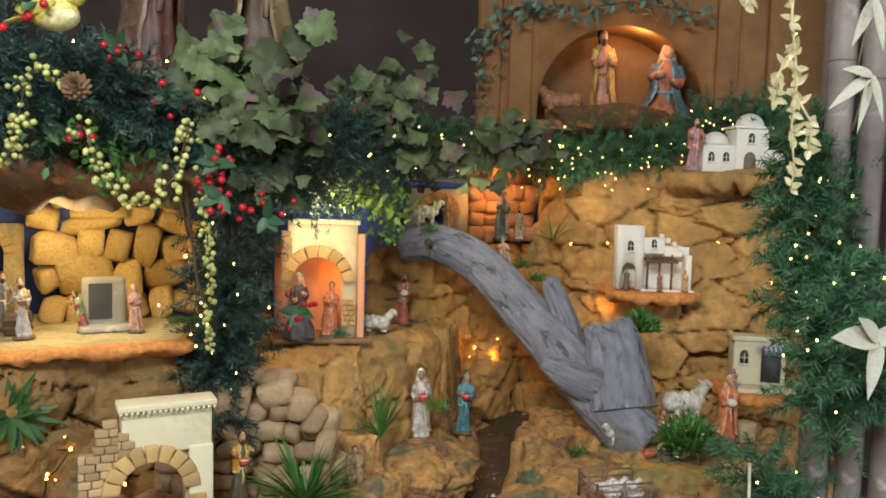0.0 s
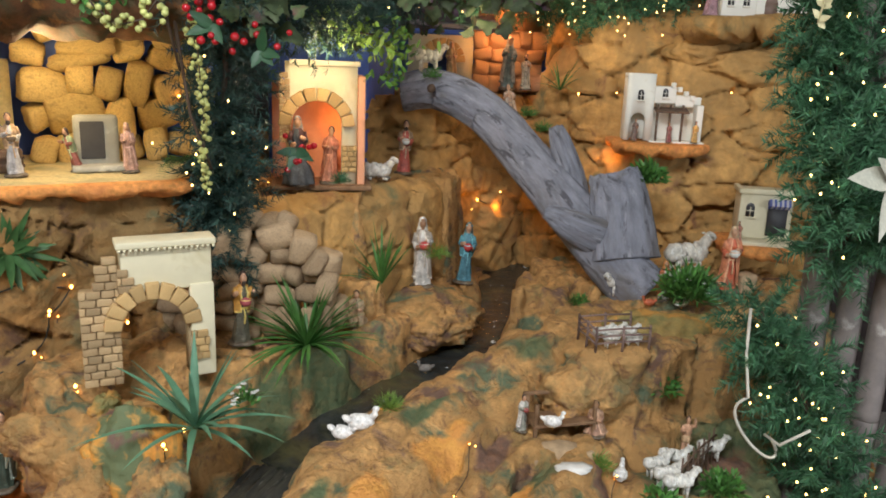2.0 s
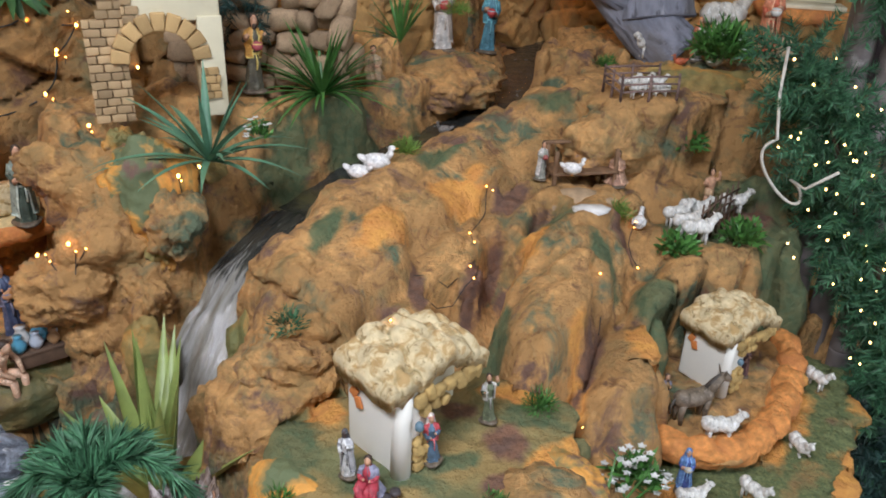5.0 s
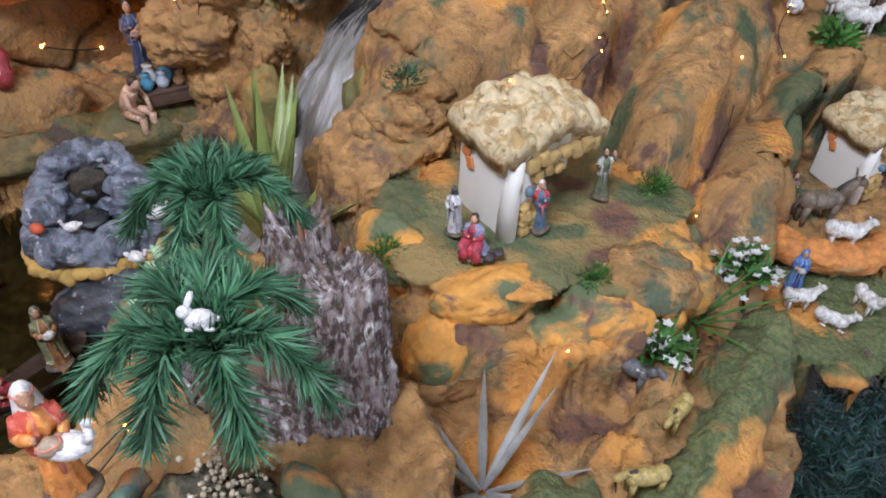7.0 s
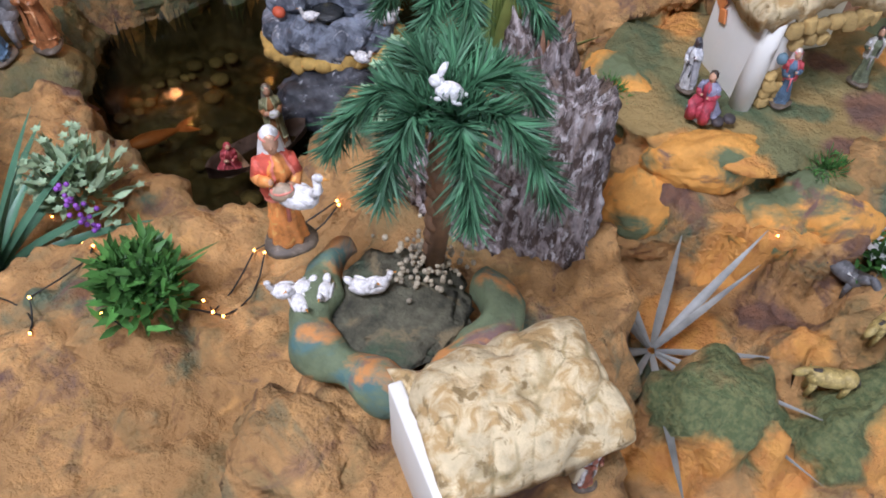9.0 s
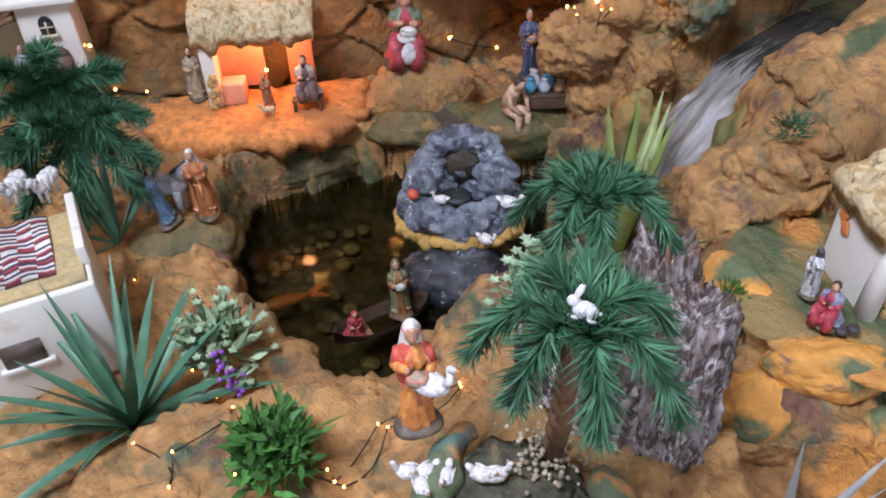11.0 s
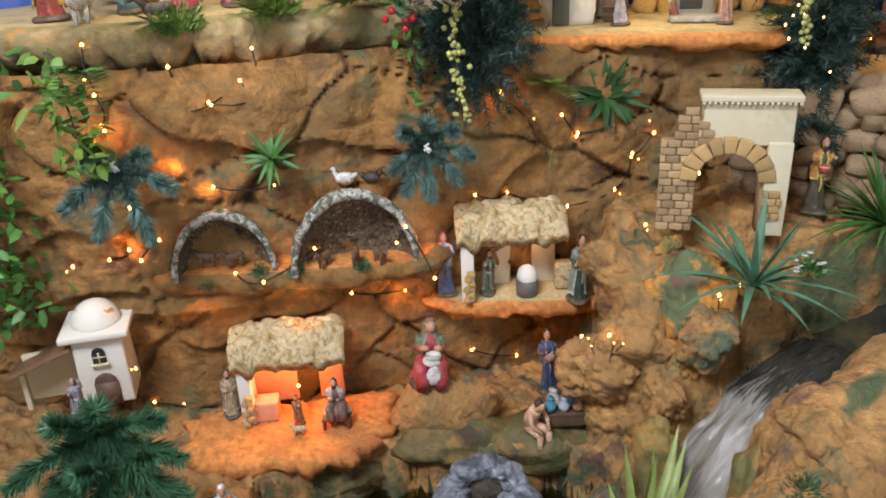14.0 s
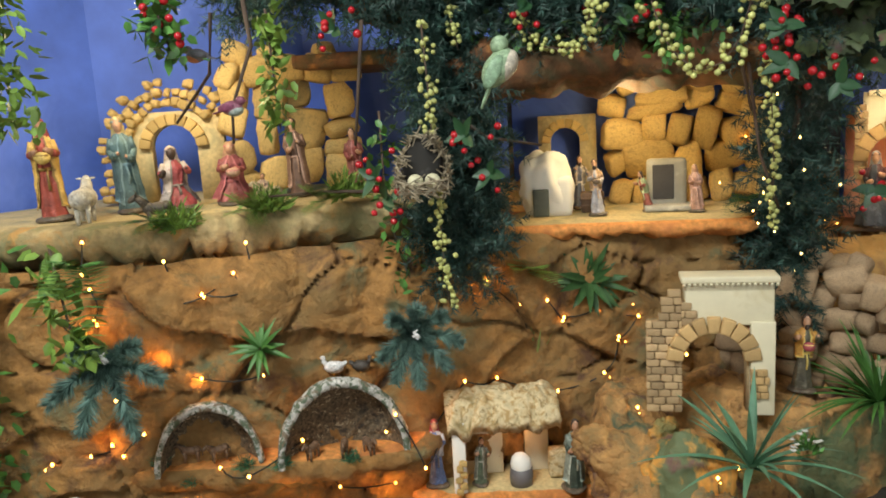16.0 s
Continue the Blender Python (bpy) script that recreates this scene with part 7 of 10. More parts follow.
def driftwood():
    top = thing("driftwood_log", "forked grey weathered driftwood log leaning across the rock", "driftwood")

    def limb(name, pts, r0, r1, flat=0.75, seed=1, jag=0.0):
        bm = B()
        pts = [Vector(p) for p in pts]
        n, seg = 80, 60
        uv = bm.loops.layers.uv.new("grain")
        where = {}
        length = sum((b - a).length for a, b in zip(pts, pts[1:]))
        rows = []
        for i in range(n + 1):
            t = i / n
            f = t * (len(pts) - 1)
            k = min(int(f), len(pts) - 2)
            u = f - k
            p0, p1, p2, p3 = pts[max(k - 1, 0)], pts[k], pts[k + 1], pts[min(k + 2, len(pts) - 1)]
            p = 0.5 * ((2 * p1) + (p2 - p0) * u + (2 * p0 - 5 * p1 + 4 * p2 - p3) * u * u + (3 * p1 - p0 - 3 * p2 + p3) * u ** 3)
            d = (p2 - p1).normalized()
            a_ = d.cross(Vector((0, 1, 0))).normalized()
            b_ = d.cross(a_)
            r = r0 + (r1 - r0) * t
            row = []
            for s in range(seg):
                a = 2 * math.pi * s / seg
                crack = abs(n3((math.cos(a) * 2.6, math.sin(a) * 2.6, t * length * 1.2), 1.6, seed + 3))
                groove = 0.1 * n3((math.cos(a) * 2.5, math.sin(a) * 2.5, t * 2.5), 1.6, seed) - 0.17 * max(0, 1 - crack / 0.06) + 0.03 * n3((math.cos(a) * 8, math.sin(a) * 8, t * length * 4), 1.5, seed + 8)
                rr = r * (1 + groove)
                end = jag * 0.08 * n3((math.cos(a) * 3, math.sin(a) * 3, 0), 1.5, seed + 7) * smooth01((t - 0.7) / 0.3)
                v = bm.verts.new(p + a_ * rr * math.cos(a) + b_ * rr * math.sin(a) * flat + d * float(end))
                where[v] = (s / seg, t * length * 8)
                row.append(v)
            rows.append(row)
        for a, b in zip(rows, rows[1:]):
            for s in range(seg):
                f = bm.faces.new((a[s], a[(s + 1) % seg], b[(s + 1) % seg], b[s]))
                for lp in f.loops:
                    q = where[lp.vert]
                    lp[uv].uv = (1.0, q[1]) if s == seg - 1 and q[0] == 0 else q
        bm.faces.new(rows[0][::-1])
        bm.faces.new(rows[-1])
        return part(name, bm, M_GREY, top)

    limb("trunk", [(-0.1, 2.42, 1.31), (0.0, 2.4, 1.325), (0.13, 2.34, 1.27), (0.25, 2.22, 1.15), (0.34, 2.12, 1.05), (0.45, 2.03, 0.93), (0.52, 1.99, 0.87)], 0.05, 0.07, 0.6, 1)
    limb("branch", [(0.36, 2.14, 1.04), (0.345, 2.17, 1.13), (0.315, 2.2, 1.22), (0.305, 2.215, 1.25)], 0.046, 0.017, 0.55, 2, 0.1)
    limb("broken_fork", [(0.47, 2.02, 0.95), (0.46, 2.06, 1.05), (0.448, 2.09, 1.12), (0.44, 2.1, 1.15)], 0.085, 0.06, 0.45, 3, 0.2)
    limb("splinter", [(0.4, 2.04, 1.0), (0.33, 2.03, 1.03), (0.29, 2.035, 1.05), (0.265, 2.04, 1.06)], 0.05, 0.016, 0.5, 4, 0.1)
    bm = B()
    add_lathe(bm, [(0.012, 0), (0.01, 0.003), (0.004, 0.004)], seg=12)
    for v in bm.verts:
        v.co = Matrix.Translation((-0.02, 2.345, 1.33)) @ Euler((radians(90), 0, 0)).to_matrix().to_4x4() @ v.co
    part("knot", bm, M_WOOD, top)


driftwood()


def stump():
    top = thing("tree_stump", "broken tree stump with deeply furrowed grey-brown bark", "tree stump", (-0.166, 0.53, 0.66), (0, 0, 15))

    def bark(name, pts, r0, r1, seed, n=40, seg=44, flat=0.8, jag=0.03):
        bm = B()
        rows = []
        pts = [Vector(p) for p in pts]
        for i in range(n + 1):
            t = i / n
            f = t * (len(pts) - 1)
            k = min(int(f), len(pts) - 2)
            p = pts[k].lerp(pts[k + 1], f - k)
            r = r0 + (r1 - r0) * t
            row = []
            for s in range(seg):
                a = 2 * math.pi * s / seg
                g = 0.1 * n3((math.cos(a) * 2, math.sin(a) * 2, t * 2), 1.7, seed) + 0.24 * abs(n3((math.cos(a) * 5, math.sin(a) * 5, t * 3.2), 1.6, seed + 2)) + 0.16 * abs(n3((math.cos(a) * 11, math.sin(a) * 11, t * 7), 1.6, seed + 3)) - 0.1
                z = jag * n3((math.cos(a) * 4, math.sin(a) * 4, 0), 2, seed + 5) * t ** 4 * 1.6
                row.append(bm.verts.new(p + Vector((r * (1 + g) * math.cos(a), r * flat * (1 + g) * math.sin(a), z))))
            rows.append(row)
        for a, b in zip(rows, rows[1:]):
            for s in range(seg):
                bm.faces.new((a[s], a[(s + 1) % seg], b[(s + 1) % seg], b[s]))
        c = bm.verts.new(pts[-1] - Vector((0, 0, 0.03)))
        for s in range(seg):
            bm.faces.new((rows[-1][s], rows[-1][(s + 1) % seg], c))
        return part(name, bm, M_BARK, top)

    bark("stump_trunk", [(-0.012, 0.015, -0.03), (-0.012, 0.02, 0.05), (-0.006, 0.022, 0.11), (-0.002, 0.024, 0.16)], 0.051, 0.031, 2, n=64, seg=96, jag=0.006)
    bark("back_trunk", [(-0.03, 0.055, -0.03), (-0.03, 0.058, 0.06), (-0.034, 0.06, 0.13), (-0.036, 0.062, 0.178)], 0.042, 0.026, 9, n=56, seg=80, jag=0.014)
    bark("stump_root", [(-0.03, 0.015, -0.005), (-0.06, 0.02, 0.012), (-0.09, 0.025, 0.028), (-0.118, 0.034, 0.045)], 0.056, 0.034, 6, n=48, seg=80)
    r = random.Random(5)
    for k in range(16):
        bm = B()
        b = Vector((r.gauss(-0.034, 0.014), r.gauss(0.06, 0.012), 0.12))
        h = r.uniform(0.04, 0.065)
        add_tube(bm, [b, b + Vector((r.gauss(0, 0.002), r.gauss(0, 0.002), h * 0.6)), b + Vector((r.gauss(0, 0.004), r.gauss(0, 0.004), h))], r.uniform(0.004, 0.008), 0.0008, 5)
        part("splinter", bm, M_STUMPIN, top, "reddish brown splintered heartwood" if k == 0 else "")


M_STUMPIN = mat("splintered_heartwood", (0.2, 0.1, 0.055), 0.9, grain=60, vary=0.5, bump=0.8, depth=0.003)
stump()


def add_crag(bm, c, r3, seed, mi=0):
    """A craggy lump with flat broken faces."""
    rr = random.Random(int(seed * 13) + 5)
    planes = [(Vector((rr.gauss(0, 1), rr.gauss(0, 1), rr.gauss(0, 1))).normalized(), rr.uniform(0.58, 0.95)) for _ in range(13)]
    vs = bmesh.ops.create_icosphere(bm, subdivisions=3, radius=1)["verts"]
    for v in vs:
        d = v.co.normalized()
        k = min(1.0, min(h / max(0.05, d.dot(n)) for n, h in planes)) * (1 + 0.08 * n3(d, 5, seed))
        v.co = Vector(c) + Vector((d.x * r3[0] * k, d.y * r3[1] * k, d.z * r3[2] * k))
    for f in {f for v in vs for f in v.link_faces}:
        f.material_index = mi


def spring():
    top = thing("rock_spring", "craggy grey painted rock spring with a round mossy basin", "rock spring", (-0.685, 0.955, 0.4), (0, 0, 35), scale=0.95)

    def crag(x, y, z, r, seed):
        bm = B()
        add_crag(bm, (x, y, z), (r * 1.15, r, r), seed)
        part("crag", bm, M_GREYROCK, top, smooth=False)

    for k in range(15):
        a = 2 * math.pi * k / 15
        crag(0.08 * math.cos(a), 0.01 + 0.055 * math.sin(a), 0.032 + 0.008 * math.sin(k * 2.7), 0.034, k)
    for k in range(11):
        a = math.pi * (-0.12 + 1.24 * k / 10)
        crag(0.07 * math.cos(a), 0.022 + 0.045 * math.sin(a), 0.082 + 0.01 * math.sin(k * 1.9), 0.031, k + 20)
    for k in range(8):
        a = math.pi * (0.08 + 0.84 * k / 7)
        crag(0.056 * math.cos(a), 0.055, 0.1 + 0.045 * math.sin(a), 0.025, k + 40)
    for x, z, r in ((-0.05, 0.06, 0.018), (0.052, 0.062, 0.017), (0.02, 0.046, 0.016), (-0.02, 0.044, 0.015)):
        crag(x, -0.036, z, r, x * 300 + 70)
    bm = B()
    # solid ball; its dark mossy brown carries the shade of the hollow
    add_ball(bm, (0, 0.05, 0.09), (0.036, 0.014, 0.036), 3, lump=0.3, lscale=3)
    part("basin", bm, mat("shaded_mossy_basin", (0.075, 0.06, 0.042), 0.5, grain=60, vary=0.4, bump=1.0, depth=0.006), top, "brown mossy basin")
    bm = B()
    add_ball(bm, (-0.008, -0.005, 0.062), (0.03, 0.026, 0.006), 2)
    part("basin_water", bm, M_WATERROCK, top, "dark wet basin water")
    for k in range(17):
        a = math.pi * (1.0 + k / 16)
        bm = B()
        add_ball(bm, (0.108 * math.cos(a), 0.02 + 0.085 * math.sin(a), 0.0 + 0.005 * math.sin(k * 2.2)), (0.017, 0.016, 0.016 + 0.004 * math.sin(k * 5)), 2, lump=0.35, seed=k)
        part("foam_lump", bm, M_YFOAM, top, "yellow foam rim" if k == 0 else "")
    boulder((-0.648, 0.898, 0.3), (0.115, 0.085, 0.095), M_SPLASH, "wet dark rock face with white splashes under the spring", rot=(0, 0, 35), lump=0.25, seed=11, sub=5)


M_SPLASH = mat("splashed_dark_rock", (0.035, 0.038, 0.045), 0.3, world_space=True, grain=40, vary=0.5, bump=0.9, depth=0.007, bscale=60,
               patches=(((0.12, 0.125, 0.14), 14, 0.5, 0.66), ((0.5, 0.52, 0.55), 110, 0.63, 0.68)))
M_YFOAM = mat("yellow_foam", (0.6, 0.38, 0.1), 0.85, grain=60, vary=0.7, bump=0.7, depth=0.003)
spring()
solo("duckling", (lambda bm: (add_ball(bm, (0, 0, 0), (0.011, 0.009, 0.009), 2), bm)[1])(B()), paint(0.65, 0.12, 0.05), "small orange-red bird on the grey spring", "bird", (-0.737, 0.893, 0.475))
fowl((-0.69, 0.905, 0.468), 0.03, 20, label="small white goose at the spring", group="geese")
fowl((-0.6, 0.975, 0.45), 0.045, 200, label="white goose with folded wings on the spring", group="geese")
fowl((-0.6, 0.905, 0.425), 0.034, 190, beak=(0.6, 0.2, 0.05), label="small white hen at the foot of the spring", name="hen")


def sheet_of_water():
    bm = B()
    n = 40
    ring = []
    for k in range(n):
        a = 2 * math.pi * k / n
        ring.append(bm.verts.new((-0.78 + 0.36 * math.cos(a), 0.88 + 0.38 * math.sin(a), 0.333)))
    bm.faces.new(ring)
    solo("pond_water", bm, M_WATER, "still dark green-brown pond water", "water", kind="structure")
    bm = B()
    line = [(0.27, 2.72, 0.752), (0.22, 2.35, 0.74), (0.09, 1.98, 0.712), (-0.15, 1.66, 0.688), (-0.31, 1.485, 0.648)]
    rows = []
    for (x, y, z), (x2, y2, z2) in zip(line, line[1:]):
        d = Vector((x2 - x, y2 - y, 0)).normalized()
        s = Vector((d.y, -d.x, 0)) * 0.095
        m = 12
        for i in range(m):
            p = Vector((x, y, z)).lerp(Vector((x2, y2, z2)), i / m)
            s = s * (0.965 if y2 < 1.6 else 1.0)
            rows.append((bm.verts.new(p - s * (1 + 0.3 * n3(p, 14, 1))), bm.verts.new(p + s * (1 + 0.3 * n3(p, 14, 2)))))
    for (a, b), (c, d) in zip(rows, rows[1:]):
        bm.faces.new((a, b, d, c))
    solo("stream_water", bm, M_STREAM, "shallow dark stream water", "water", kind="structure")
    bm = B()
    line = [(-0.3, 1.5, 0.66), (-0.34, 1.42, 0.645), (-0.375, 1.33, 0.61), (-0.4, 1.27, 0.56), (-0.425, 1.2, 0.48), (-0.445, 1.14, 0.41), (-0.47, 1.07, 0.35), (-0.49, 1.02, 0.33)]
    pts = [Vector(p) for p in line]
    fine = [a.lerp(b, k / 8) for a, b in zip(pts, pts[1:]) for k in range(8)] + [pts[-1]]
    rows = []
    uv = bm.loops.layers.uv.new("flow")
    calm = bm.verts.layers.float.new("calm")
    where = {}
    for i, p in enumerate(fine):
        a, b = fine[max(0, i - 2)], fine[min(len(fine) - 1, i + 2)]
        d = (b - a).normalized()
        s = Vector((d.y, -d.x, 0)).normalized()
        up = s.cross(d)
        up = up if up.z > 0 else -up
        wide = 0.058 + 0.006 * math.sin(i * 0.5) + 0.014 * i / len(fine)
        row = []
        for k in range(21):
            t = k / 10 - 1
            h = 0.012 * (1 - t * t) + 0.009 * n3((k * 0.55, i * 0.16, 0), 1, 3) + 0.006 * abs(n3((k * 1.1, i * 0.4, 4), 1, 5))
            v = bm.verts.new(p + s * wide * t + up * (h - 0.016))
            where[v] = (k / 20, i / 8)
            v[calm] = 0.85 - 0.85 * min(1, max(0, i - 8) / 18) + 0.25 * n3((k * 0.3, i * 0.14, 2), 1, 8)
            row.append(v)
        rows.append(row)
    for a, b in zip(rows, rows[1:]):
        for k in range(20):
            f = bm.faces.new((a[k], a[k + 1], b[k + 1], b[k]))
            for lp in f.loops:
                lp[uv].uv = where[lp.vert]
    solo("waterfall", bm, M_FALL, "white water sliding down a rock chute", "water", kind="structure")


sheet_of_water()

# pebbles and a fish under the water
rng = random.Random(41)
bm = B()
for cx, cy, n, sp in ((-0.98, 0.78, 6, 0.03), (-0.985, 0.86, 9, 0.035), (-0.69, 0.685, 9, 0.03), (-0.63, 0.67, 7, 0.025), (-0.9, 0.88, 7, 0.05), (-0.8, 0.8, 8, 0.08)):
    for _ in range(n):
        r = rng.uniform(0.008, 0.018)
        add_ball(bm, (cx + rng.gauss(0, sp), cy + rng.gauss(0, sp), 0.262), (r, r * rng.uniform(0.7, 1), r * 0.5), 2, lump=0.2, seed=r * 900)
tagged(solo("pebbles", bm, mat("pond_pebble", (0.2, 0.17, 0.1), 0.7, grain=60, vary=0.6, island=0.6), "rounded tan pebbles on the pond bed", "pebbles"), kind="stuff")
bm = B()
add_lathe(bm, [(0.001, -0.05), (0.009, -0.042), (0.014, -0.02), (0.013, 0.0), (0.007, 0.025), (0.003, 0.036), (0.002, 0.038)], seg=14, sy=0.75)
for v in bm.verts:
    v.co = Vector((v.co.z, v.co.x, v.co.y))
for sg in (-1, 1):
    add_leaf(bm, (0.034, 0, 0), (0.068, sg * 0.018, 0), 0.014, (0, 0, 1), 0, seg=4)
solo("koi_fish", bm, mat("orange_fish", (0.55, 0.19, 0.07), 0.4, grain=40, vary=0.7, bump=0.2), "orange fish resting under the pond water", "fish", (-0.868, 0.705, 0.312), (0, 0, 58))

# rocks that hold the waterfall between them
for k, (x, y, z, a, b, c) in enumerate([(-0.325, 1.2, 0.55, 0.035, 0.05, 0.07), (-0.37, 1.12, 0.46, 0.035, 0.045, 0.07), (-0.495, 1.22, 0.5, 0.04, 0.045, 0.08), (-0.545, 1.13, 0.41, 0.05, 0.05, 0.07), (-0.38, 1.05, 0.38, 0.05, 0.05, 0.06)]):
    boulder((x, y, z), (a, b, c), M_ROCK if k % 2 else M_MOSSROCK, "lumpy ochre rock bank beside the waterfall", rot=(0, 0, 25 * k), lump=0.35, seed=200 + k, sub=4)

# ================= rocks that carry figures =================


def gz(x, y):
    return height(x, y) + 0.006


boulder((-0.93, 1.18, 0.465), (0.105, 0.08, 0.08), M_ROCK, "rounded ochre rock block carrying a seated figure", rot=(0, 0, 45), lump=0.2, seed=31, sub=5)
boulder((-0.9, 1.14, 0.43), (0.12, 0.07, 0.045), M_SHADEWETROCK, "rounded ochre rock block by the pond", rot=(0, 0, 45), lump=0.25, seed=32)
boulder((-0.74, 1.25, 0.42), (0.11, 0.08, 0.055), M_SHADEWETROCK, "olive rock block beside the waterfall", rot=(0, 0, 40), lump=0.22, seed=33)
boulder((-0.6, 1.355, 0.53), (0.095, 0.1, 0.13), M_ROCK, "lumpy ochre rock beside the waterfall", rot=(0, 0, 30), lump=0.35, seed=34, sub=5)
boulder((-0.52, 1.37, 0.56), (0.08, 0.08, 0.12), M_ROCK, "lumpy olive rock beside the waterfall", rot=(0, 0, 10), lump=0.35, seed=35, sub=5)
boulder((-0.62, 1.4, 0.73), (0.085, 0.075, 0.1), M_ROCK, "large ochre rock with green stains", rot=(0, 25, 30), lump=0.25, seed=36, sub=5)
boulder((-0.52, 1.36, 0.74), (0.075, 0.05, 0.1), M_LIP, "large ochre rock with green stains", rot=(0, -10, 20), lump=0.3, seed=37, sub=5)
boulder((-0.02, 2.06, 0.775), (0.12, 0.13, 0.06), M_ROCK, "ochre rock dome under the couple", lump=0.4, seed=40, sub=5)
boulder((0.3, 1.62, 0.78), (0.1, 0.06, 0.07), M_ROCK, "ochre rock below the sheepfold", rot=(0, 0, 20), lump=0.3, seed=41, sub=5)
boulder((0.23, 1.49, 0.7), (0.075, 0.035, 0.028), M_STONE, "flat tan table rock beside the stall", lump=0.15, seed=42)
boulder((0.5, 1.78, 0.8), (0.2, 0.06, 0.09), M_MOSSROCK, "orange and olive rock face", rot=(0, 0, 15), lump=0.3, seed=43, sub=5)
boulder((-1.05, 0.65, 0.385), (0.1, 0.075, 0.05), M_SHADEWETROCK, "brown rock by the pond bank", rot=(0, 0, 40), lump=0.2, seed=44)
boulder((-1.1, 0.95, 0.37), (0.17, 0.06, 0.07), M_SHADEWETROCK, "olive rock bank under the bakery shelf", rot=(0, 0, 45), lump=0.35, seed=45, sub=5)
boulder((-1.12, 0.76, 0.34), (0.08, 0.07, 0.09), M_SHADEWETROCK, "olive rock bank at the pond", rot=(0, 0, 80), lump=0.4, seed=46, sub=5)
for k, (x, y, z, a, b, c) in enumerate([(0.055, 0.785, 0.575, 0.06, 0.045, 0.045), (0.015, 0.755, 0.555, 0.05, 0.04, 0.04), (-0.075, 0.77, 0.6, 0.065, 0.032, 0.035), (0.125, 0.88, 0.575, 0.045, 0.075, 0.055), (-0.19, 0.83, 0.59, 0.04, 0.07, 0.045), (-0.12, 0.735, 0.55, 0.06, 0.04, 0.04), (0.1, 0.82, 0.56, 0.04, 0.05, 0.05)]):
    boulder((x, y, z), (a, b, c), M_LIP, "bulging orange and green sprayed lip of the round plateau", lump=0.16, seed=60 + k, rot=(0, 0, 14 * k), sub=5)
RIM = [(0.305, 1.2), (0.31, 1.13), (0.335, 1.085), (0.38, 1.068), (0.43, 1.075), (0.475, 1.105), (0.52, 1.15), (0.555, 1.2), (0.585, 1.255), (0.61, 1.31), (0.625, 1.37)]
for k, (x, y) in enumerate(RIM):
    p, q = RIM[max(0, k - 1)], RIM[min(len(RIM) - 1, k + 1)]
    boulder((x, y, 0.478), (0.042, 0.026, 0.024), M_ORANGE, "orange and brown rock rim round the hut", lump=0.25, seed=80 + k, rot=(0, 0, math.degrees(math.atan2(q[1] - p[1], q[0] - p[0]))), sub=4, group="rim rocks")
M_CRESC2 = mat("green_orange_rock", (0.15, 0.19, 0.1), 0.75, grain=40, vary=0.6, bump=0.7, depth=0.004, patches=(((0.08, 0.17, 0.16), 13, 0.5, 0.62), ((0.55, 0.24, 0.07), 17, 0.5, 0.6), ((0.2, 0.12, 0.1), 21, 0.58, 0.68)))
# crescent flower bed of rock with dark soil


def bed_rim():
    bm = B()
    rows = []
    n, seg = 90, 18
    for i in range(n + 1):
        t = i / n
        a = math.radians(-205 + 262 * t)
        R = 0.072 + 0.004 * math.sin(5 * a)
        r = (0.02 + 0.002 * math.sin(9 * a + 1) + 0.004 * n3((t * 9, 0, 0), 1, 3)) * (0.35 + 0.65 * min(1, 9 * min(t, 1 - t)))
        c = Vector((R * math.cos(a), R * math.sin(a), 0))
        o = Vector((math.cos(a), math.sin(a), 0))
        row = []
        for s in range(seg):
            b = 2 * math.pi * s / seg
            q = c + o * r * math.cos(b) * 0.95 + Vector((0, 0, r * math.sin(b)))
            row.append(bm.verts.new(q * 1.0 + o * 0.004 * n3(q, 45, 4) + Vector((0, 0, 0.004 * n3(q, 50, 6)))))
        rows.append(row)
    for a, b in zip(rows, rows[1:]):
        for s in range(seg):
            bm.faces.new((a[s], b[s], b[(s + 1) % seg], a[(s + 1) % seg]))
    bm.faces.new(rows[0])
    bm.faces.new(rows[-1][::-1])
    bmesh.ops.recalc_face_normals(bm, faces=bm.faces[:])
    solo("planting_bed_rim", bm, M_CRESC2, "crescent rim of green and orange painted rock round soil", "rock rim", (-0.235, 0.4, 0.692))


bed_rim()
bm = B()
add_ball(bm, (0, 0, 0), (0.055, 0.055, 0.007), 4, lump=0.25, lscale=4)
solo("soil_bed", bm, mat("dark_soil", (0.1, 0.095, 0.06), 0.95, grain=90, vary=0.4, bump=1.0, depth=0.005, patches=(((0.22, 0.17, 0.09), 30, 0.54, 0.64), ((0.06, 0.09, 0.05), 18, 0.54, 0.64))), "dark soil in a rock planting bed", "soil", (-0.24, 0.395, 0.692))
bm = B()
rng = random.Random(2)
for _ in range(150):
    add_ball(bm, (rng.gauss(0, 0.014), rng.gauss(0, 0.014), rng.uniform(0, 0.012)), rng.uniform(0.0015, 0.003), 1)
tagged(solo("gravel", bm, mat("pale_gravel", (0.42, 0.36, 0.25), 0.9, grain=50, island=0.4), "heap of pale gravel at the palm foot", "gravel", (-0.235, 0.44, 0.7)), kind="stuff")

# ================= figures =================
WHITE, RED, BLUE_, TEAL, BRN, OCH, GRN = (0.62, 0.6, 0.56), (0.4, 0.05, 0.05), (0.07, 0.12, 0.3), (0.08, 0.25, 0.3), (0.14, 0.08, 0.05), (0.5, 0.27, 0.07), (0.09, 0.13, 0.07)
F = figurine
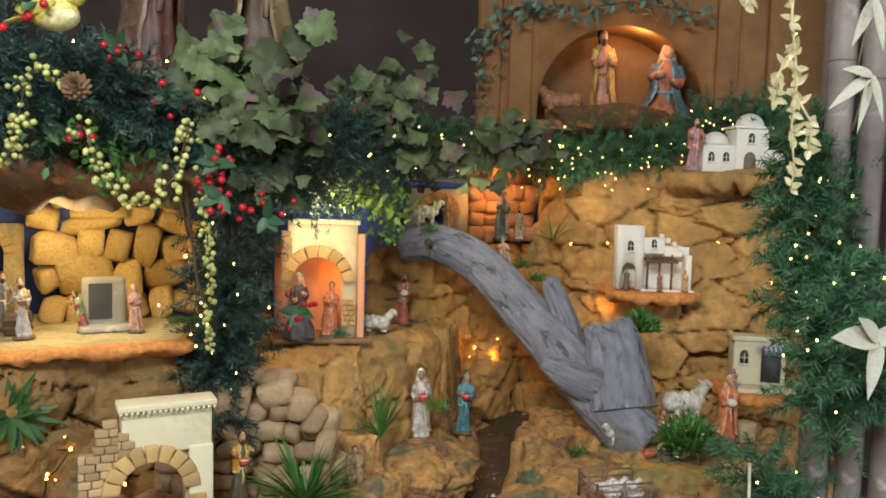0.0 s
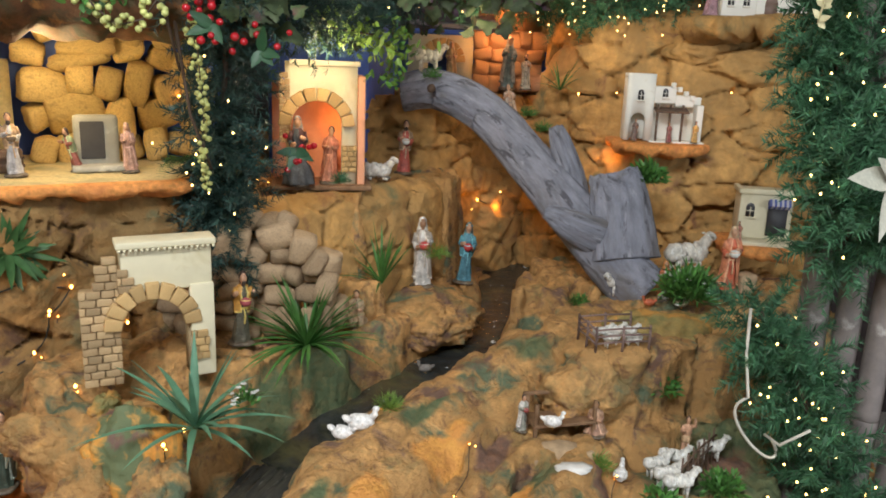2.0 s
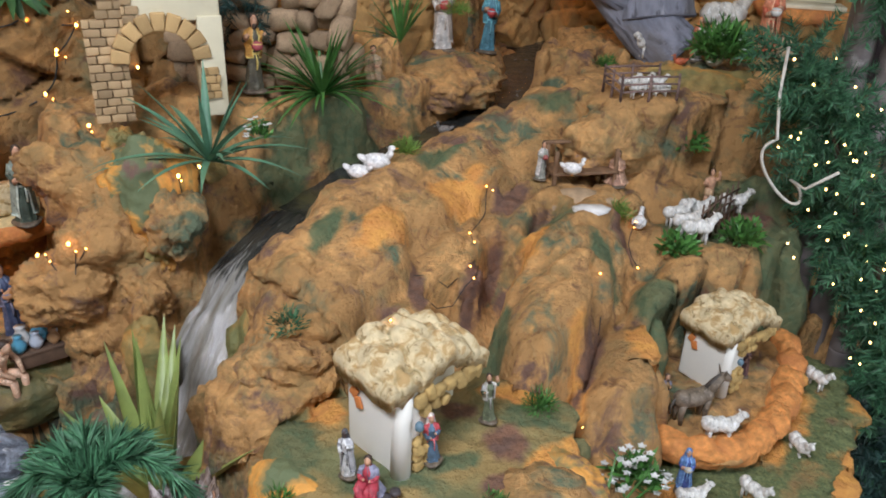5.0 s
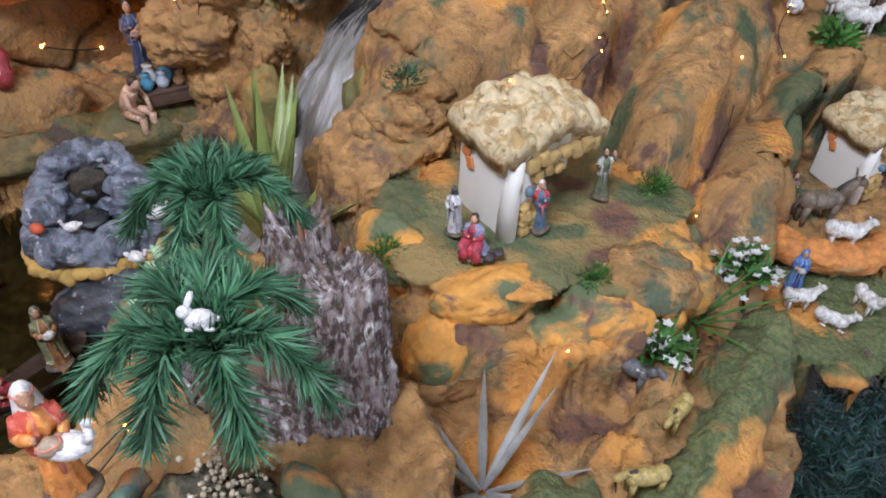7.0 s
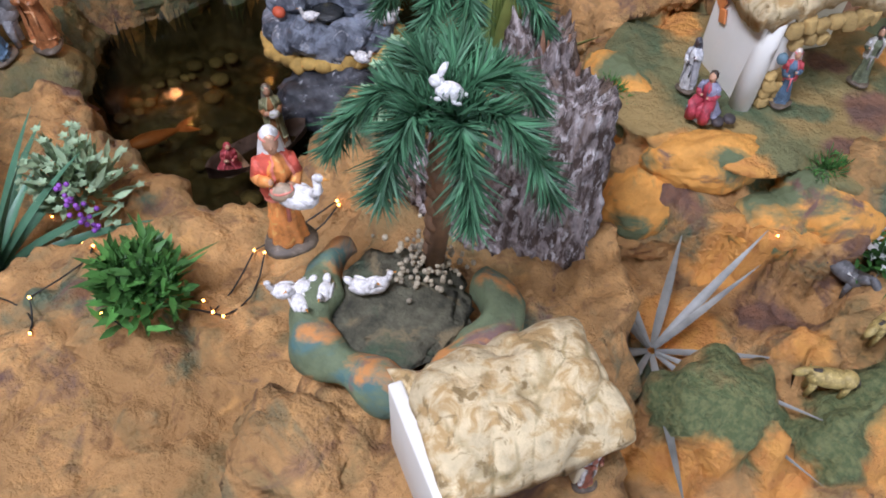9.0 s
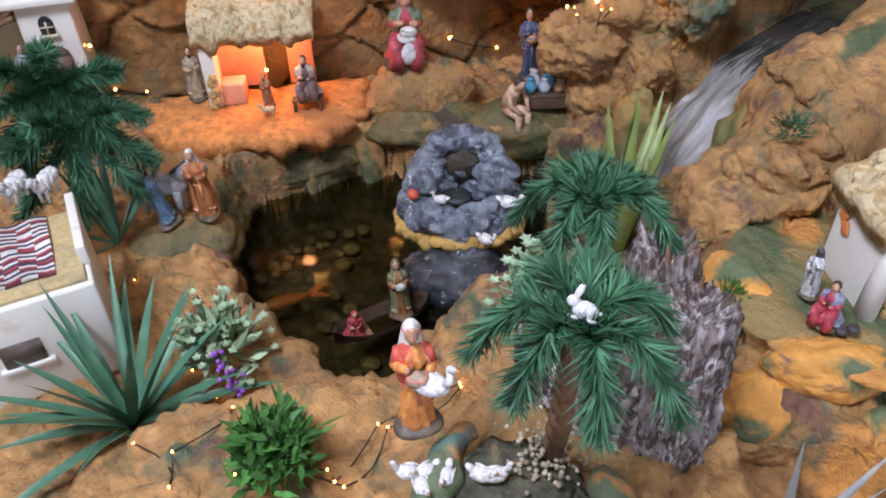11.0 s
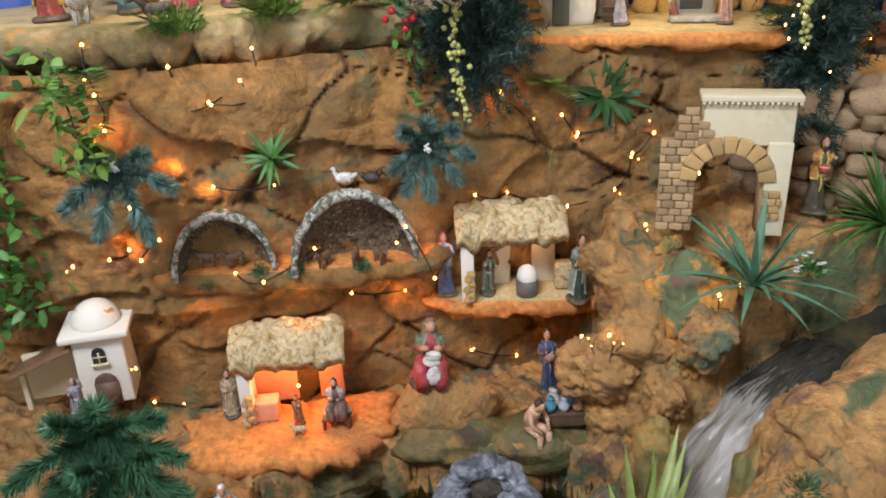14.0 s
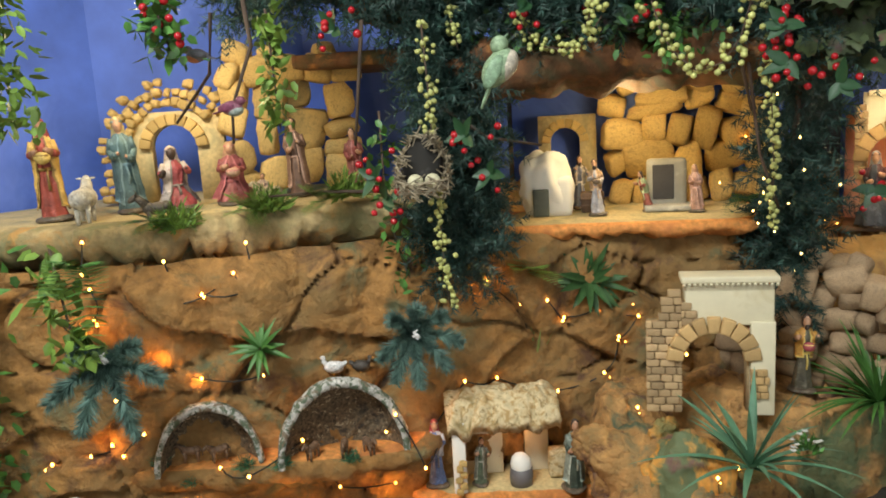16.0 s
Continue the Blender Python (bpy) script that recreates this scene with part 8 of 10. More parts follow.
# kings' ledge
F((-1.615, 0.9, 1.245), 0.2, (0.3, 0.06, 0.04), (0.55, 0.33, 0.08), (0.3, 0.05, 0.05), 50, "bearded king in gold coat with red turban holding a casket", item=(0.5, 0.35, 0.1), skin=(0.3, 0.15, 0.08))
F((-1.55, 1.03, 1.245), 0.195, (0.1, 0.17, 0.17), (0.08, 0.14, 0.15), (0.4, 0.3, 0.12), 55, "standing king in long dark teal robe with crown")
F((-1.47, 1.085, 1.245), 0.13, (0.35, 0.07, 0.07), (0.5, 0.42, 0.36), (0.5, 0.4, 0.3), 60, "kneeling king in red and grey robe", skin=(0.06, 0.035, 0.025), low=True, arms="out")
F((-1.425, 1.19, 1.245), 0.13, (0.33, 0.09, 0.08), (0.3, 0.08, 0.08), (0.45, 0.25, 0.14), 50, "kneeling woman in red robe holding a child", low=True, item=(0.5, 0.3, 0.2))
F((-1.36, 1.32, 1.245), 0.17, (0.16, 0.09, 0.06), (0.2, 0.11, 0.07), None, 45, "standing brown-robed figure in the shelter")
F((-1.28, 1.42, 1.235), 0.15, (0.25, 0.06, 0.05), (0.2, 0.06, 0.05), None, 45, "brown-red robed figure behind the boulders")
F((-1.37, 1.22, 1.245), 0.06, (0.5, 0.35, 0.25), (0.55, 0.4, 0.3), None, 45, "small seated child figure with blanket", low=True)
sheep((-1.53, 0.915, 1.238), 0.1, -40, label="large white sheep with curled fleece on the ledge", colour=(0.62, 0.58, 0.48))
sheep((-1.31, 1.185, 1.238), 0.062, 30, label="small cream goat standing on the ledge", colour=(0.5, 0.4, 0.26), name="goat", group="")
beast((-1.42, 1.0, 1.228), 0.06, 60, (0.1, 0.08, 0.06), "dark grey goat with curved horns on the ledge", "horned_goat", horns=True, ears=0.08)
# workshop ledge
F((-0.815, 1.665, 1.17), 0.12, (0.42, 0.4, 0.4), (0.35, 0.22, 0.12), None, 25, "craftsman in grey apron and brown shirt", item=(0.15, 0.1, 0.06))
F((-0.9, 1.75, 1.17), 0.12, (0.14, 0.15, 0.2), (0.3, 0.25, 0.2), None, 40, "craftsman in blue trousers at the trough", arms="out")
F((-0.735, 1.755, 1.17), 0.09, (0.3, 0.09, 0.06), (0.25, 0.3, 0.16), None, -30, "smith in green shirt bending at the hearth", arms="out", lean=14)
F((-0.63, 1.755, 1.17), 0.1, (0.4, 0.22, 0.15), (0.35, 0.2, 0.15), (0.4, 0.25, 0.18), 20, "woman in tan robe at the grotto edge")
# arched stable
F((-0.335, 2.03, 1.105), 0.165, (0.05, 0.055, 0.065), (0.09, 0.03, 0.03), (0.3, 0.3, 0.3), 10, "woman in wide dark grey dress and red shawl", wide=1.9)
F((-0.27, 2.08, 1.105), 0.14, (0.5, 0.2, 0.12), (0.45, 0.15, 0.08), None, 5, "figure in salmon robe inside the stable")
sheep((-0.16, 2.2, 1.1), 0.09, 170, label="white sheep with woolly fleece on the shelf", colour=(0.68, 0.64, 0.56), lying=True)
F((-0.09, 2.36, 1.09), 0.15, (0.45, 0.1, 0.07), (0.3, 0.2, 0.12), None, 0, "woman in red skirt holding a white goose", item=(0.68, 0.66, 0.6))
# by the stone stable and on the log
sheep((-0.03, 2.4, 1.372), 0.085, 190, label="white sheep standing on the end of the log", colour=(0.64, 0.6, 0.5))
F((0.05, 2.72, 1.33), 0.13, (0.5, 0.35, 0.18), (0.3, 0.2, 0.1), (0.5, 0.4, 0.28), 0, "robed figure in cream by the stone stable")
F((0.22, 2.66, 1.32), 0.16, (0.16, 0.2, 0.18), (0.4, 0.38, 0.33), (0.5, 0.48, 0.42), 5, "standing figure in striped grey robe by the stable")
F((0.28, 2.66, 1.32), 0.11, (0.5, 0.42, 0.32), (0.45, 0.36, 0.26), None, 0, "small figure in pale robe beside the stable")
F((0.21, 2.36, 1.24), 0.12, (0.45, 0.27, 0.17), (0.5, 0.36, 0.26), None, 10, "figure in tan robe lying back on the log", lean=-28)
# couple at the stream
F((-0.03, 2.13, gz(-0.03, 2.13)), 0.185, (0.5, 0.48, 0.45), (0.3, 0.26, 0.22), (0.66, 0.64, 0.58), 5, "man in striped white head cloth with red jug", item=(0.4, 0.05, 0.05), skin=(0.3, 0.16, 0.09))
F((0.09, 2.3, gz(0.09, 2.3)), 0.175, (0.07, 0.2, 0.26), (0.09, 0.28, 0.34), (0.12, 0.16, 0.15), -5, "woman in teal dress carrying a red jug", item=(0.45, 0.05, 0.05))
# upper right
F((0.735, 2.38, 1.545), 0.16, (0.36, 0.2, 0.22), (0.5, 0.18, 0.16), None, 0, "woman in mauve dress with red shawl by the domed house", arms="out")
F((0.54, 2.315, 1.212), 0.06, (0.2, 0.12, 0.1), (0.12, 0.08, 0.06), None, 0, "tiny dark figure in the tower doorway")
F((0.63, 2.29, 1.212), 0.055, (0.3, 0.08, 0.08), (0.2, 0.1, 0.08), None, 0, "tiny figure under the timber porch")
F((0.7, 2.29, 1.212), 0.06, (0.5, 0.3, 0.08), (0.4, 0.25, 0.1), None, 0, "tiny figure in yellow robe by the porch")
F((0.8, 2.15, 0.968), 0.06, (0.3, 0.1, 0.08), (0.35, 0.2, 0.12), None, -5, "tiny figure beside the flat-roofed house")
F((0.735, 2.03, gz(0.735, 2.03)), 0.17, (0.5, 0.11, 0.05), (0.55, 0.2, 0.1), (0.5, 0.36, 0.22), -10, "woman in orange-red robe carrying a lamb", item=(0.66, 0.64, 0.58))
sheep((0.64, 2.08, gz(0.64, 2.08) + 0.03), 0.13, 200, label="white sheep grazing behind the green bush", colour=(0.62, 0.58, 0.5))
sheep((0.45, 2.0, gz(0.45, 2.0)), 0.065, 20, label="small white sheep at the foot of the log")
F((0.55, 1.95, gz(0.55, 1.95)), 0.1, (0.5, 0.48, 0.45), (0.4, 0.12, 0.05), (0.5, 0.2, 0.05), 0, "small figure in white and orange by the bush")
fowl((0.575, 1.9, gz(0.575, 1.9)), 0.05, 10, (0.45, 0.42, 0.3), label="small speckled hen by the bush", name="hen")
fowl((0.5, 1.9, gz(0.5, 1.9)), 0.035, 0, (0.5, 0.12, 0.05), label="small red rooster by the bush", name="rooster")
bm = B()
add_box(bm, (0, 0, 0.025), (0.05, 0.04, 0.05), 0.006)
solo("stone_block", bm, M_STONE, "square ochre stone block by the woman", "stone block", (0.79, 2.06, gz(0.79, 2.06) - 0.005), (0, 0, 20))


def sheepfold():
    top = thing("sheepfold", "small open sheepfold of rough grey-brown rails", "fence", (0.36, 1.665, gz(0.36, 1.665)), (0, 0, 12), scale=0.78)
    for x0, y0, x1, y1 in ((-0.075, -0.05, 0.075, -0.05), (-0.075, -0.05, -0.075, 0.06), (-0.075, 0.06, 0.075, 0.06)):
        for t in (0, 0.5, 1):
            bm = B()
            x, y = x0 + (x1 - x0) * t, y0 + (y1 - y0) * t
            add_tube(bm, [(x, y, -0.01), (x + 0.001, y, 0.03), (x, y + 0.001, 0.062)], 0.004, 0.0035, 6)
            part("post", bm, M_FENCE, top)
        for z in (0.018, 0.036, 0.054):
            bm = B()
            add_tube(bm, [(x0, y0, z), ((x0 + x1) / 2, (y0 + y1) / 2, z + 0.002), (x1, y1, z)], 0.0028, 0.0028, 6)
            part("rail", bm, M_FENCE, top)


M_FENCE = mat("grey_brown_rail", (0.2, 0.13, 0.11), 0.8, grain=60, vary=0.6)
sheepfold()
for x, y, a in ((0.335, 1.67, 190), (0.362, 1.68, 180), (0.392, 1.685, 160), (0.35, 1.648, 20), (0.395, 1.65, 10)):
    sheep((x, y, gz(x, y)), 0.042, a, label="small white sheep inside the fold")
# table scene
tbl = thing("market_stall", "low brown wooden stall frame with small goods", "stall", (0.24, 1.55, gz(0.24, 1.55)), (0, 0, 12))
for x, y in ((-0.06, -0.02), (0.06, -0.02), (-0.06, 0.03), (0.06, 0.03)):
    bm = B()
    add_box(bm, (x, y, 0.035), (0.007, 0.007, 0.08), 0.001)
    part("leg", bm, M_BROWNWOOD, tbl)
bm = B()
add_box(bm, (0, 0.005, 0.03), (0.13, 0.06, 0.006), 0.001)
part("tabletop", bm, M_BROWNWOOD, tbl)
bm = B()
add_box(bm, (0, 0.03, 0.076), (0.14, 0.008, 0.006), 0.001)
part("rail", bm, M_BROWNWOOD, tbl)
F((0.235, 1.575, gz(0.235, 1.575) + 0.01), 0.065, (0.5, 0.5, 0.5), (0.1, 0.16, 0.35), (0.1, 0.15, 0.3), 0, "figure in blue shirt and white apron behind the stall")
F((0.16, 1.53, gz(0.16, 1.53)), 0.075, (0.3, 0.3, 0.25), (0.45, 0.42, 0.38), None, 20, "small figure in white and red at the stall", item=(0.35, 0.06, 0.05))
F((0.31, 1.55, gz(0.31, 1.55)), 0.07, (0.3, 0.16, 0.1), (0.35, 0.2, 0.12), None, -20, "small figure in brown at the stall", low=True)
fowl((0.215, 1.505, gz(0.215, 1.505) + 0.02), 0.045, 180, label="white goose lying on the table rock", group="geese")
fowl((0.345, 1.475, gz(0.345, 1.475)), 0.05, 250, label="white goose by the pale bush", group="geese")
bm = B()
add_ball(bm, (0, 0, 0), (0.032, 0.018, 0.008), 3, lump=0.3, lscale=2)
solo("white_stone", bm, paint(0.66, 0.64, 0.6), "flat white stone on the rock spur", "stone", (0.235, 1.39, gz(0.235, 1.39)))
# right slope
F((0.5, 1.575, gz(0.5, 1.575)), 0.09, (0.5, 0.32, 0.18), (0.5, 0.3, 0.17), None, -10, "dancing figure in pale draped cloth with raised arm", arms="up", bare=True)
for x, y, a, s in ((0.42, 1.5, 200, 0.06), (0.46, 1.53, 170, 0.06), (0.43, 1.46, 200, 0.065), (0.44, 1.43, 190, 0.065), (0.55, 1.57, 180, 0.06)):
    sheep((x, y, gz(x, y)), s, a, label="white sheep gathered by the brushwood fence")
fen = thing("brushwood_fence", "leaning fence of dark crossed twigs", "fence", (0.5, 1.5, gz(0.5, 1.5)), (0, 0, 50))
for k in range(7):
    bm = B()
    add_tube(bm, [(-0.08 + 0.027 * k, 0, -0.01), (-0.075 + 0.027 * k, 0.004, 0.07)], 0.0025, 0.002, 5)
    part("stick", bm, M_WOOD, fen)
for z in (0.015, 0.035, 0.055):
    bm = B()
    add_tube(bm, [(-0.09, 0, z), (0, 0.003, z + 0.003), (0.09, 0, z)], 0.002, 0.002, 5)
    part("rail", bm, M_WOOD, fen)
# ducks on the stream
fowl((-0.14, 1.43, gz(-0.14, 1.43) - 0.004), 0.062, 190, label="white duck by the stream", name="duck", group="ducks on the stream")
fowl((-0.17, 1.42, gz(-0.17, 1.42) - 0.004), 0.054, 170, label="white duck by the stream", name="duck", group="ducks on the stream")
fowl((-0.02, 1.87, 0.7), 0.04, 0, (0.2, 0.18, 0.16), label="dark duck on the stream", name="duck", group="ducks on the stream")
# arch terrace
F((-0.4, 1.665, gz(-0.4, 1.665)), 0.15, (0.1, 0.09, 0.06), (0.55, 0.28, 0.06), None, 25, "woman in yellow blouse and dark skirt holding a tray", item=(0.35, 0.07, 0.08), arms="out")
F((-0.185, 1.875, gz(-0.185, 1.875)), 0.085, (0.35, 0.24, 0.14), (0.45, 0.33, 0.2), None, 5, "small seated figure in tan among the grass", low=True)
# round plateau
F((-0.125, 0.825, gz(-0.125, 0.825)), 0.065, (0.6, 0.6, 0.58), (0.45, 0.45, 0.46), (0.06, 0.06, 0.07), -10, "small man in white tunic with dark cap", skin=(0.05, 0.03, 0.025))
F((-0.098, 0.797, gz(-0.098, 0.797)), 0.055, (0.42, 0.05, 0.07), (0.3, 0.3, 0.4), None, -10, "small seated woman in red and blue", low=True)
F((-0.03, 0.853, gz(-0.03, 0.853)), 0.072, (0.09, 0.15, 0.22), (0.45, 0.06, 0.07), (0.6, 0.5, 0.45), 15, "small woman in blue skirt and red shawl")
F((0.04, 0.93, gz(0.04, 0.93)), 0.07, (0.12, 0.14, 0.08), (0.6, 0.58, 0.52), None, 5, "small man in white shirt with raised arms", arms="up")
for x, y in ((-0.08, 0.79), (-0.07, 0.797)):
    bm = B()
    add_lathe(bm, [(0.004, 0), (0.007, 0.003), (0.006, 0.007), (0.003, 0.008)], seg=10)
    solo("pot", bm, paint(0.06, 0.05, 0.05), "tiny dark cooking pot on the plateau", "pot", (x, y, gz(x, y)))
# second plateau
beast((0.375, 1.13, gz(0.375, 1.13)), 0.075, 200, (0.17, 0.13, 0.09), "brown donkey beside the hut", "donkey", ears=0.22)
F((0.335, 1.15, gz(0.335, 1.15)), 0.07, (0.2, 0.12, 0.05), (0.15, 0.15, 0.2), None, 10, "small figure in dark patterned clothes by the donkey")
F((0.5, 1.25, gz(0.5, 1.25)), 0.06, (0.1, 0.05, 0.05), (0.12, 0.06, 0.05), None, 0, "small dark-red figure under the hut roof")
sheep((0.405, 1.085, gz(0.405, 1.085)), 0.06, 180, label="white sheep with black spots by the hut")
F((0.344, 1.023, gz(0.344, 1.023)), 0.08, (0.06, 0.1, 0.3), (0.1, 0.2, 0.4), (0.08, 0.18, 0.4), -10, "shepherd in bright blue cloak", item=(0.5, 0.45, 0.35))
for x, y, a, l in ((0.651, 1.290, 120, 0), (0.697, 1.430, 150, 0), (0.555, 1.121, 100, 1), (0.437, 1.003, 120, 0), (0.386, 0.964, 160, 1), (0.343, 0.988, 190, 0), (0.311, 0.941, 170, 0)):
    sheep((x, y, gz(x, y)), 0.05, a, bool(l), label="white sheep on the mossy plateau")
tuft((0.43, 0.925, gz(0.43, 0.925)), 0.01, "tiny dry nest on the moss", M_STRAW, 7, 40, "tiny_nest", category="nest")
beast((0.095, 0.735, gz(0.095, 0.735)), 0.052, 150, (0.12, 0.12, 0.12), "dark grey goat standing on the rock", "goat", ears=0.1, neck=0.3)
beast((0.135, 0.660, gz(0.135, 0.660) + 0.004), 0.045, 60, (0.4, 0.3, 0.1), "yellow-tan pig on the mound", "pig", ears=0.08, neck=0.1)
beast((0.105, 0.587, gz(0.105, 0.587) + 0.004), 0.05, 20, (0.4, 0.3, 0.1), "yellow-tan pig on the mound", "pig", ears=0.08, neck=0.1)
# hut in front
F((-0.06, 0.345, gz(-0.06, 0.345)), 0.055, (0.3, 0.1, 0.06), (0.6, 0.58, 0.55), (0.04, 0.04, 0.05), 60, "tiny man with black hat beside the hut")
F((-0.135, 0.288, gz(-0.135, 0.288)), 0.045, (0.4, 0.1, 0.08), (0.5, 0.2, 0.15), None, 60, "tiny figure in red at the hut front")
# woman with geese
F((-0.337, 0.397, 0.716), 0.122, (0.75, 0.28, 0.07), (0.6, 0.1, 0.06), (0.68, 0.66, 0.62), 42, "woman in orange skirt, red blouse and white head scarf", item=(0.4, 0.3, 0.2))
fowl((-0.316, 0.392, 0.772), 0.038, 200, label="white goose carried under the woman's arm", long_neck=True, group="geese")
for k, (x, y) in enumerate([(-0.318, 0.358), (-0.306, 0.366), (-0.29, 0.372), (-0.3, 0.354), (-0.268, 0.39), (-0.258, 0.397)]):
    fowl((x, y, 0.7), 0.026, 30 + 40 * k, label="small white goose at the woman's feet", group="geese at her feet")
# pond side
F((-1.015, 0.69, 0.44), 0.13, (0.4, 0.15, 0.05), (0.45, 0.17, 0.06), (0.6, 0.58, 0.55), 45, "man in rust robe with white head band")
F((-1.055, 0.64, 0.44), 0.125, (0.14, 0.2, 0.26), (0.12, 0.22, 0.34), None, -30, "man in blue tunic leading a mule", lean=10)
beast((-1.085, 0.66, 0.44), 0.1, 215, (0.42, 0.43, 0.45), "grey mule standing by the pond", "mule", ears=0.22)
F((-0.955, 1.155, 0.54), 0.14, (0.4, 0.06, 0.07), (0.15, 0.2, 0.12), (0.2, 0.12, 0.08), 45, "seated woman in red dress and white apron", low=True, item=(0.64, 0.62, 0.58))
F((-0.785, 1.34, 0.47), 0.145, (0.05, 0.07, 0.13), (0.06, 0.08, 0.14), None, 40, "potter in dark blue apron holding a clay pot", item=(0.45, 0.25, 0.12))
table = thing("potter_table", "dark wooden stall table with small blue and white pots", "table", (-0.705, 1.272, 0.468), (0, 0, 38))
bm = B()
add_box(bm, (0, 0, 0.034), (0.11, 0.062, 0.006), 0.001)
part("tabletop", bm, M_WOOD, table)
for x in (-0.046, 0.046):
    for y in (-0.026, 0.026):
        bm = B()
        add_box(bm, (x, y, 0.016), (0.006, 0.006, 0.034), 0.001)
        part("leg", bm, M_WOOD, table)
bm = B()
add_box(bm, (0, -0.028, 0.02), (0.096, 0.004, 0.022), 0.001)
part("front_board", bm, M_WOOD, table)
for k in range(9):
    bm = B()
    add_lathe(bm, [(0.004, 0), (0.0085, 0.006), (0.009, 0.012), (0.005, 0.018), (0.0045, 0.022), (0.006, 0.024)], seg=12)
    c = ((0.1, 0.35, 0.5), (0.62, 0.6, 0.56), (0.5, 0.3, 0.15), (0.5, 0.55, 0.62))[k % 4]
    ca, sa = math.cos(radians(38)), math.sin(radians(38))
    lx, ly = -0.036 + 0.009 * k, -0.014 + 0.018 * (k % 3) - 0.004
    solo("small_pot", bm, paint(*c, 0.3), "small glazed pot for sale on the stall", "pot", (-0.705 + lx * ca - ly * sa, 1.272 + lx * sa + ly * ca, 0.505), group="pots on the stall", scale=1.35 + 0.3 * math.sin(k * 2))


def bather(loc, rz, s):
    """A seated bare figure bent forward, one plain mesh."""
    bm = B()
    add_ball(bm, (0, 0.02, 0.42), (0.13, 0.13, 0.11), 2, 0)
    add_tube(bm, [(0, 0.04, 0.42), (0, 0.02, 0.58), (0, -0.05, 0.72), (0, -0.1, 0.8)], 0.125, 0.1, 12, 0)
    add_tube(bm, [(0, -0.1, 0.79), (0, -0.15, 0.85)], 0.05, 0.045, 8, 0)
    add_ball(bm, (0, -0.19, 0.91), (0.075, 0.08, 0.095), 2, 0)
    add_ball(bm, (0, -0.165, 0.945), (0.08, 0.085, 0.085), 2, 1, lump=0.15, lscale=4)
    for sx in (-1, 1):
        add_tube(bm, [(sx * 0.07, 0, 0.4), (sx * 0.1, -0.16, 0.43), (sx * 0.1, -0.3, 0.42)], 0.075, 0.055, 9, 0)
        add_tube(bm, [(sx * 0.1, -0.3, 0.43), (sx * 0.09, -0.3, 0.2), (sx * 0.08, -0.28, 0.0)], 0.055, 0.035, 9, 0)
        add_ball(bm, (sx * 0.08, -0.33, 0.0), (0.035, 0.07, 0.025), 1, 0)
        add_tube(bm, [(sx * 0.12, -0.08, 0.76), (sx * 0.17, -0.18, 0.6), (sx * 0.08, -0.32, 0.48)], 0.045, 0.032, 8, 0)
    solo("figurine", bm, (paint(0.6, 0.38, 0.25, 0.5), paint(0.05, 0.03, 0.02)), "bare figure seated bent forward on the rock edge", "figurine", loc, (0, 0, rz), scale=s)


bather((-0.745, 1.205, 0.43), 75, 0.12)
# bakery and forge
F((-1.13, 0.955, 0.48), 0.07, (0.3, 0.12, 0.06), (0.25, 0.14, 0.07), None, 40, "small baker in brown and green clothes")
F((-1.07, 1.005, 0.498), 0.085, (0.2, 0.12, 0.1), (0.5, 0.42, 0.35), None, 40, "small man with white scarf seated at the bench", low=True)
bench = thing("bench", "small dark wooden bench with a bucket", "bench", (-1.062, 0.99, 0.48), (0, 0, 40))
bm = B()
add_box(bm, (0, 0, 0.022), (0.055, 0.02, 0.004), 0.001)
part("seat", bm, M_WOOD, bench)
for x in (-0.024, 0.024):
    bm = B()
    add_box(bm, (x, 0, 0.01), (0.005, 0.018, 0.022), 0.001)
    part("leg", bm, M_WOOD, bench)
F((-1.27, 0.9, 0.48), 0.11, (0.42, 0.35, 0.22), (0.3, 0.25, 0.18), None, 60, "small man in pale clothes beside the bakery")
sheep((-1.105, 0.93, 0.48), 0.03, 40, label="tiny cream lamb on the bakery floor", colour=(0.5, 0.4, 0.26))
F((-1.0, 1.28, 0.667), 0.14, (0.1, 0.15, 0.3), (0.5, 0.48, 0.5), (0.35, 0.06, 0.06), 40, "small figure in blue trousers and white shirt by the forge")
F((-0.925, 1.325, 0.667), 0.1, (0.08, 0.1, 0.06), (0.12, 0.11, 0.08), None, 50, "small dark green figure at the oven", arms="out")
F((-0.755, 1.4, 0.667), 0.145, (0.05, 0.07, 0.05), (0.2, 0.24, 0.2), None, 40, "small man in dark clothes carrying a sack", item=(0.5, 0.42, 0.3))
bm = B()
add_box(bm, (0, 0, 0.03), (0.05, 0.03, 0.06), 0.008)
solo("flour_sack", bm, M_THATCH, "cream stacked sacks on the forge shelf", "sack", (-0.805, 1.44, 0.667), (0, 0, 38))
F((-1.385, 0.655, 0.575), 0.085, (0.3, 0.3, 0.34), (0.25, 0.25, 0.3), (0.3, 0.2, 0.2), 55, "small man in grey clothes by the tower", arms="up")
fowl((-1.15, 1.165, 0.915), 0.05, 30, label="white rooster on top of the grotto", name="rooster", tail=(0.6, 0.6, 0.58))
fowl((-1.11, 1.2, 0.915), 0.045, 210, (0.06, 0.05, 0.04), label="black hen on top of the grotto", name="hen")
F((-1.21, 1.07, 1.03), 0.05, (0.5, 0.3, 0.25), (0.6, 0.5, 0.45), None, 45, "tiny pale figure in a plant on the rock face")
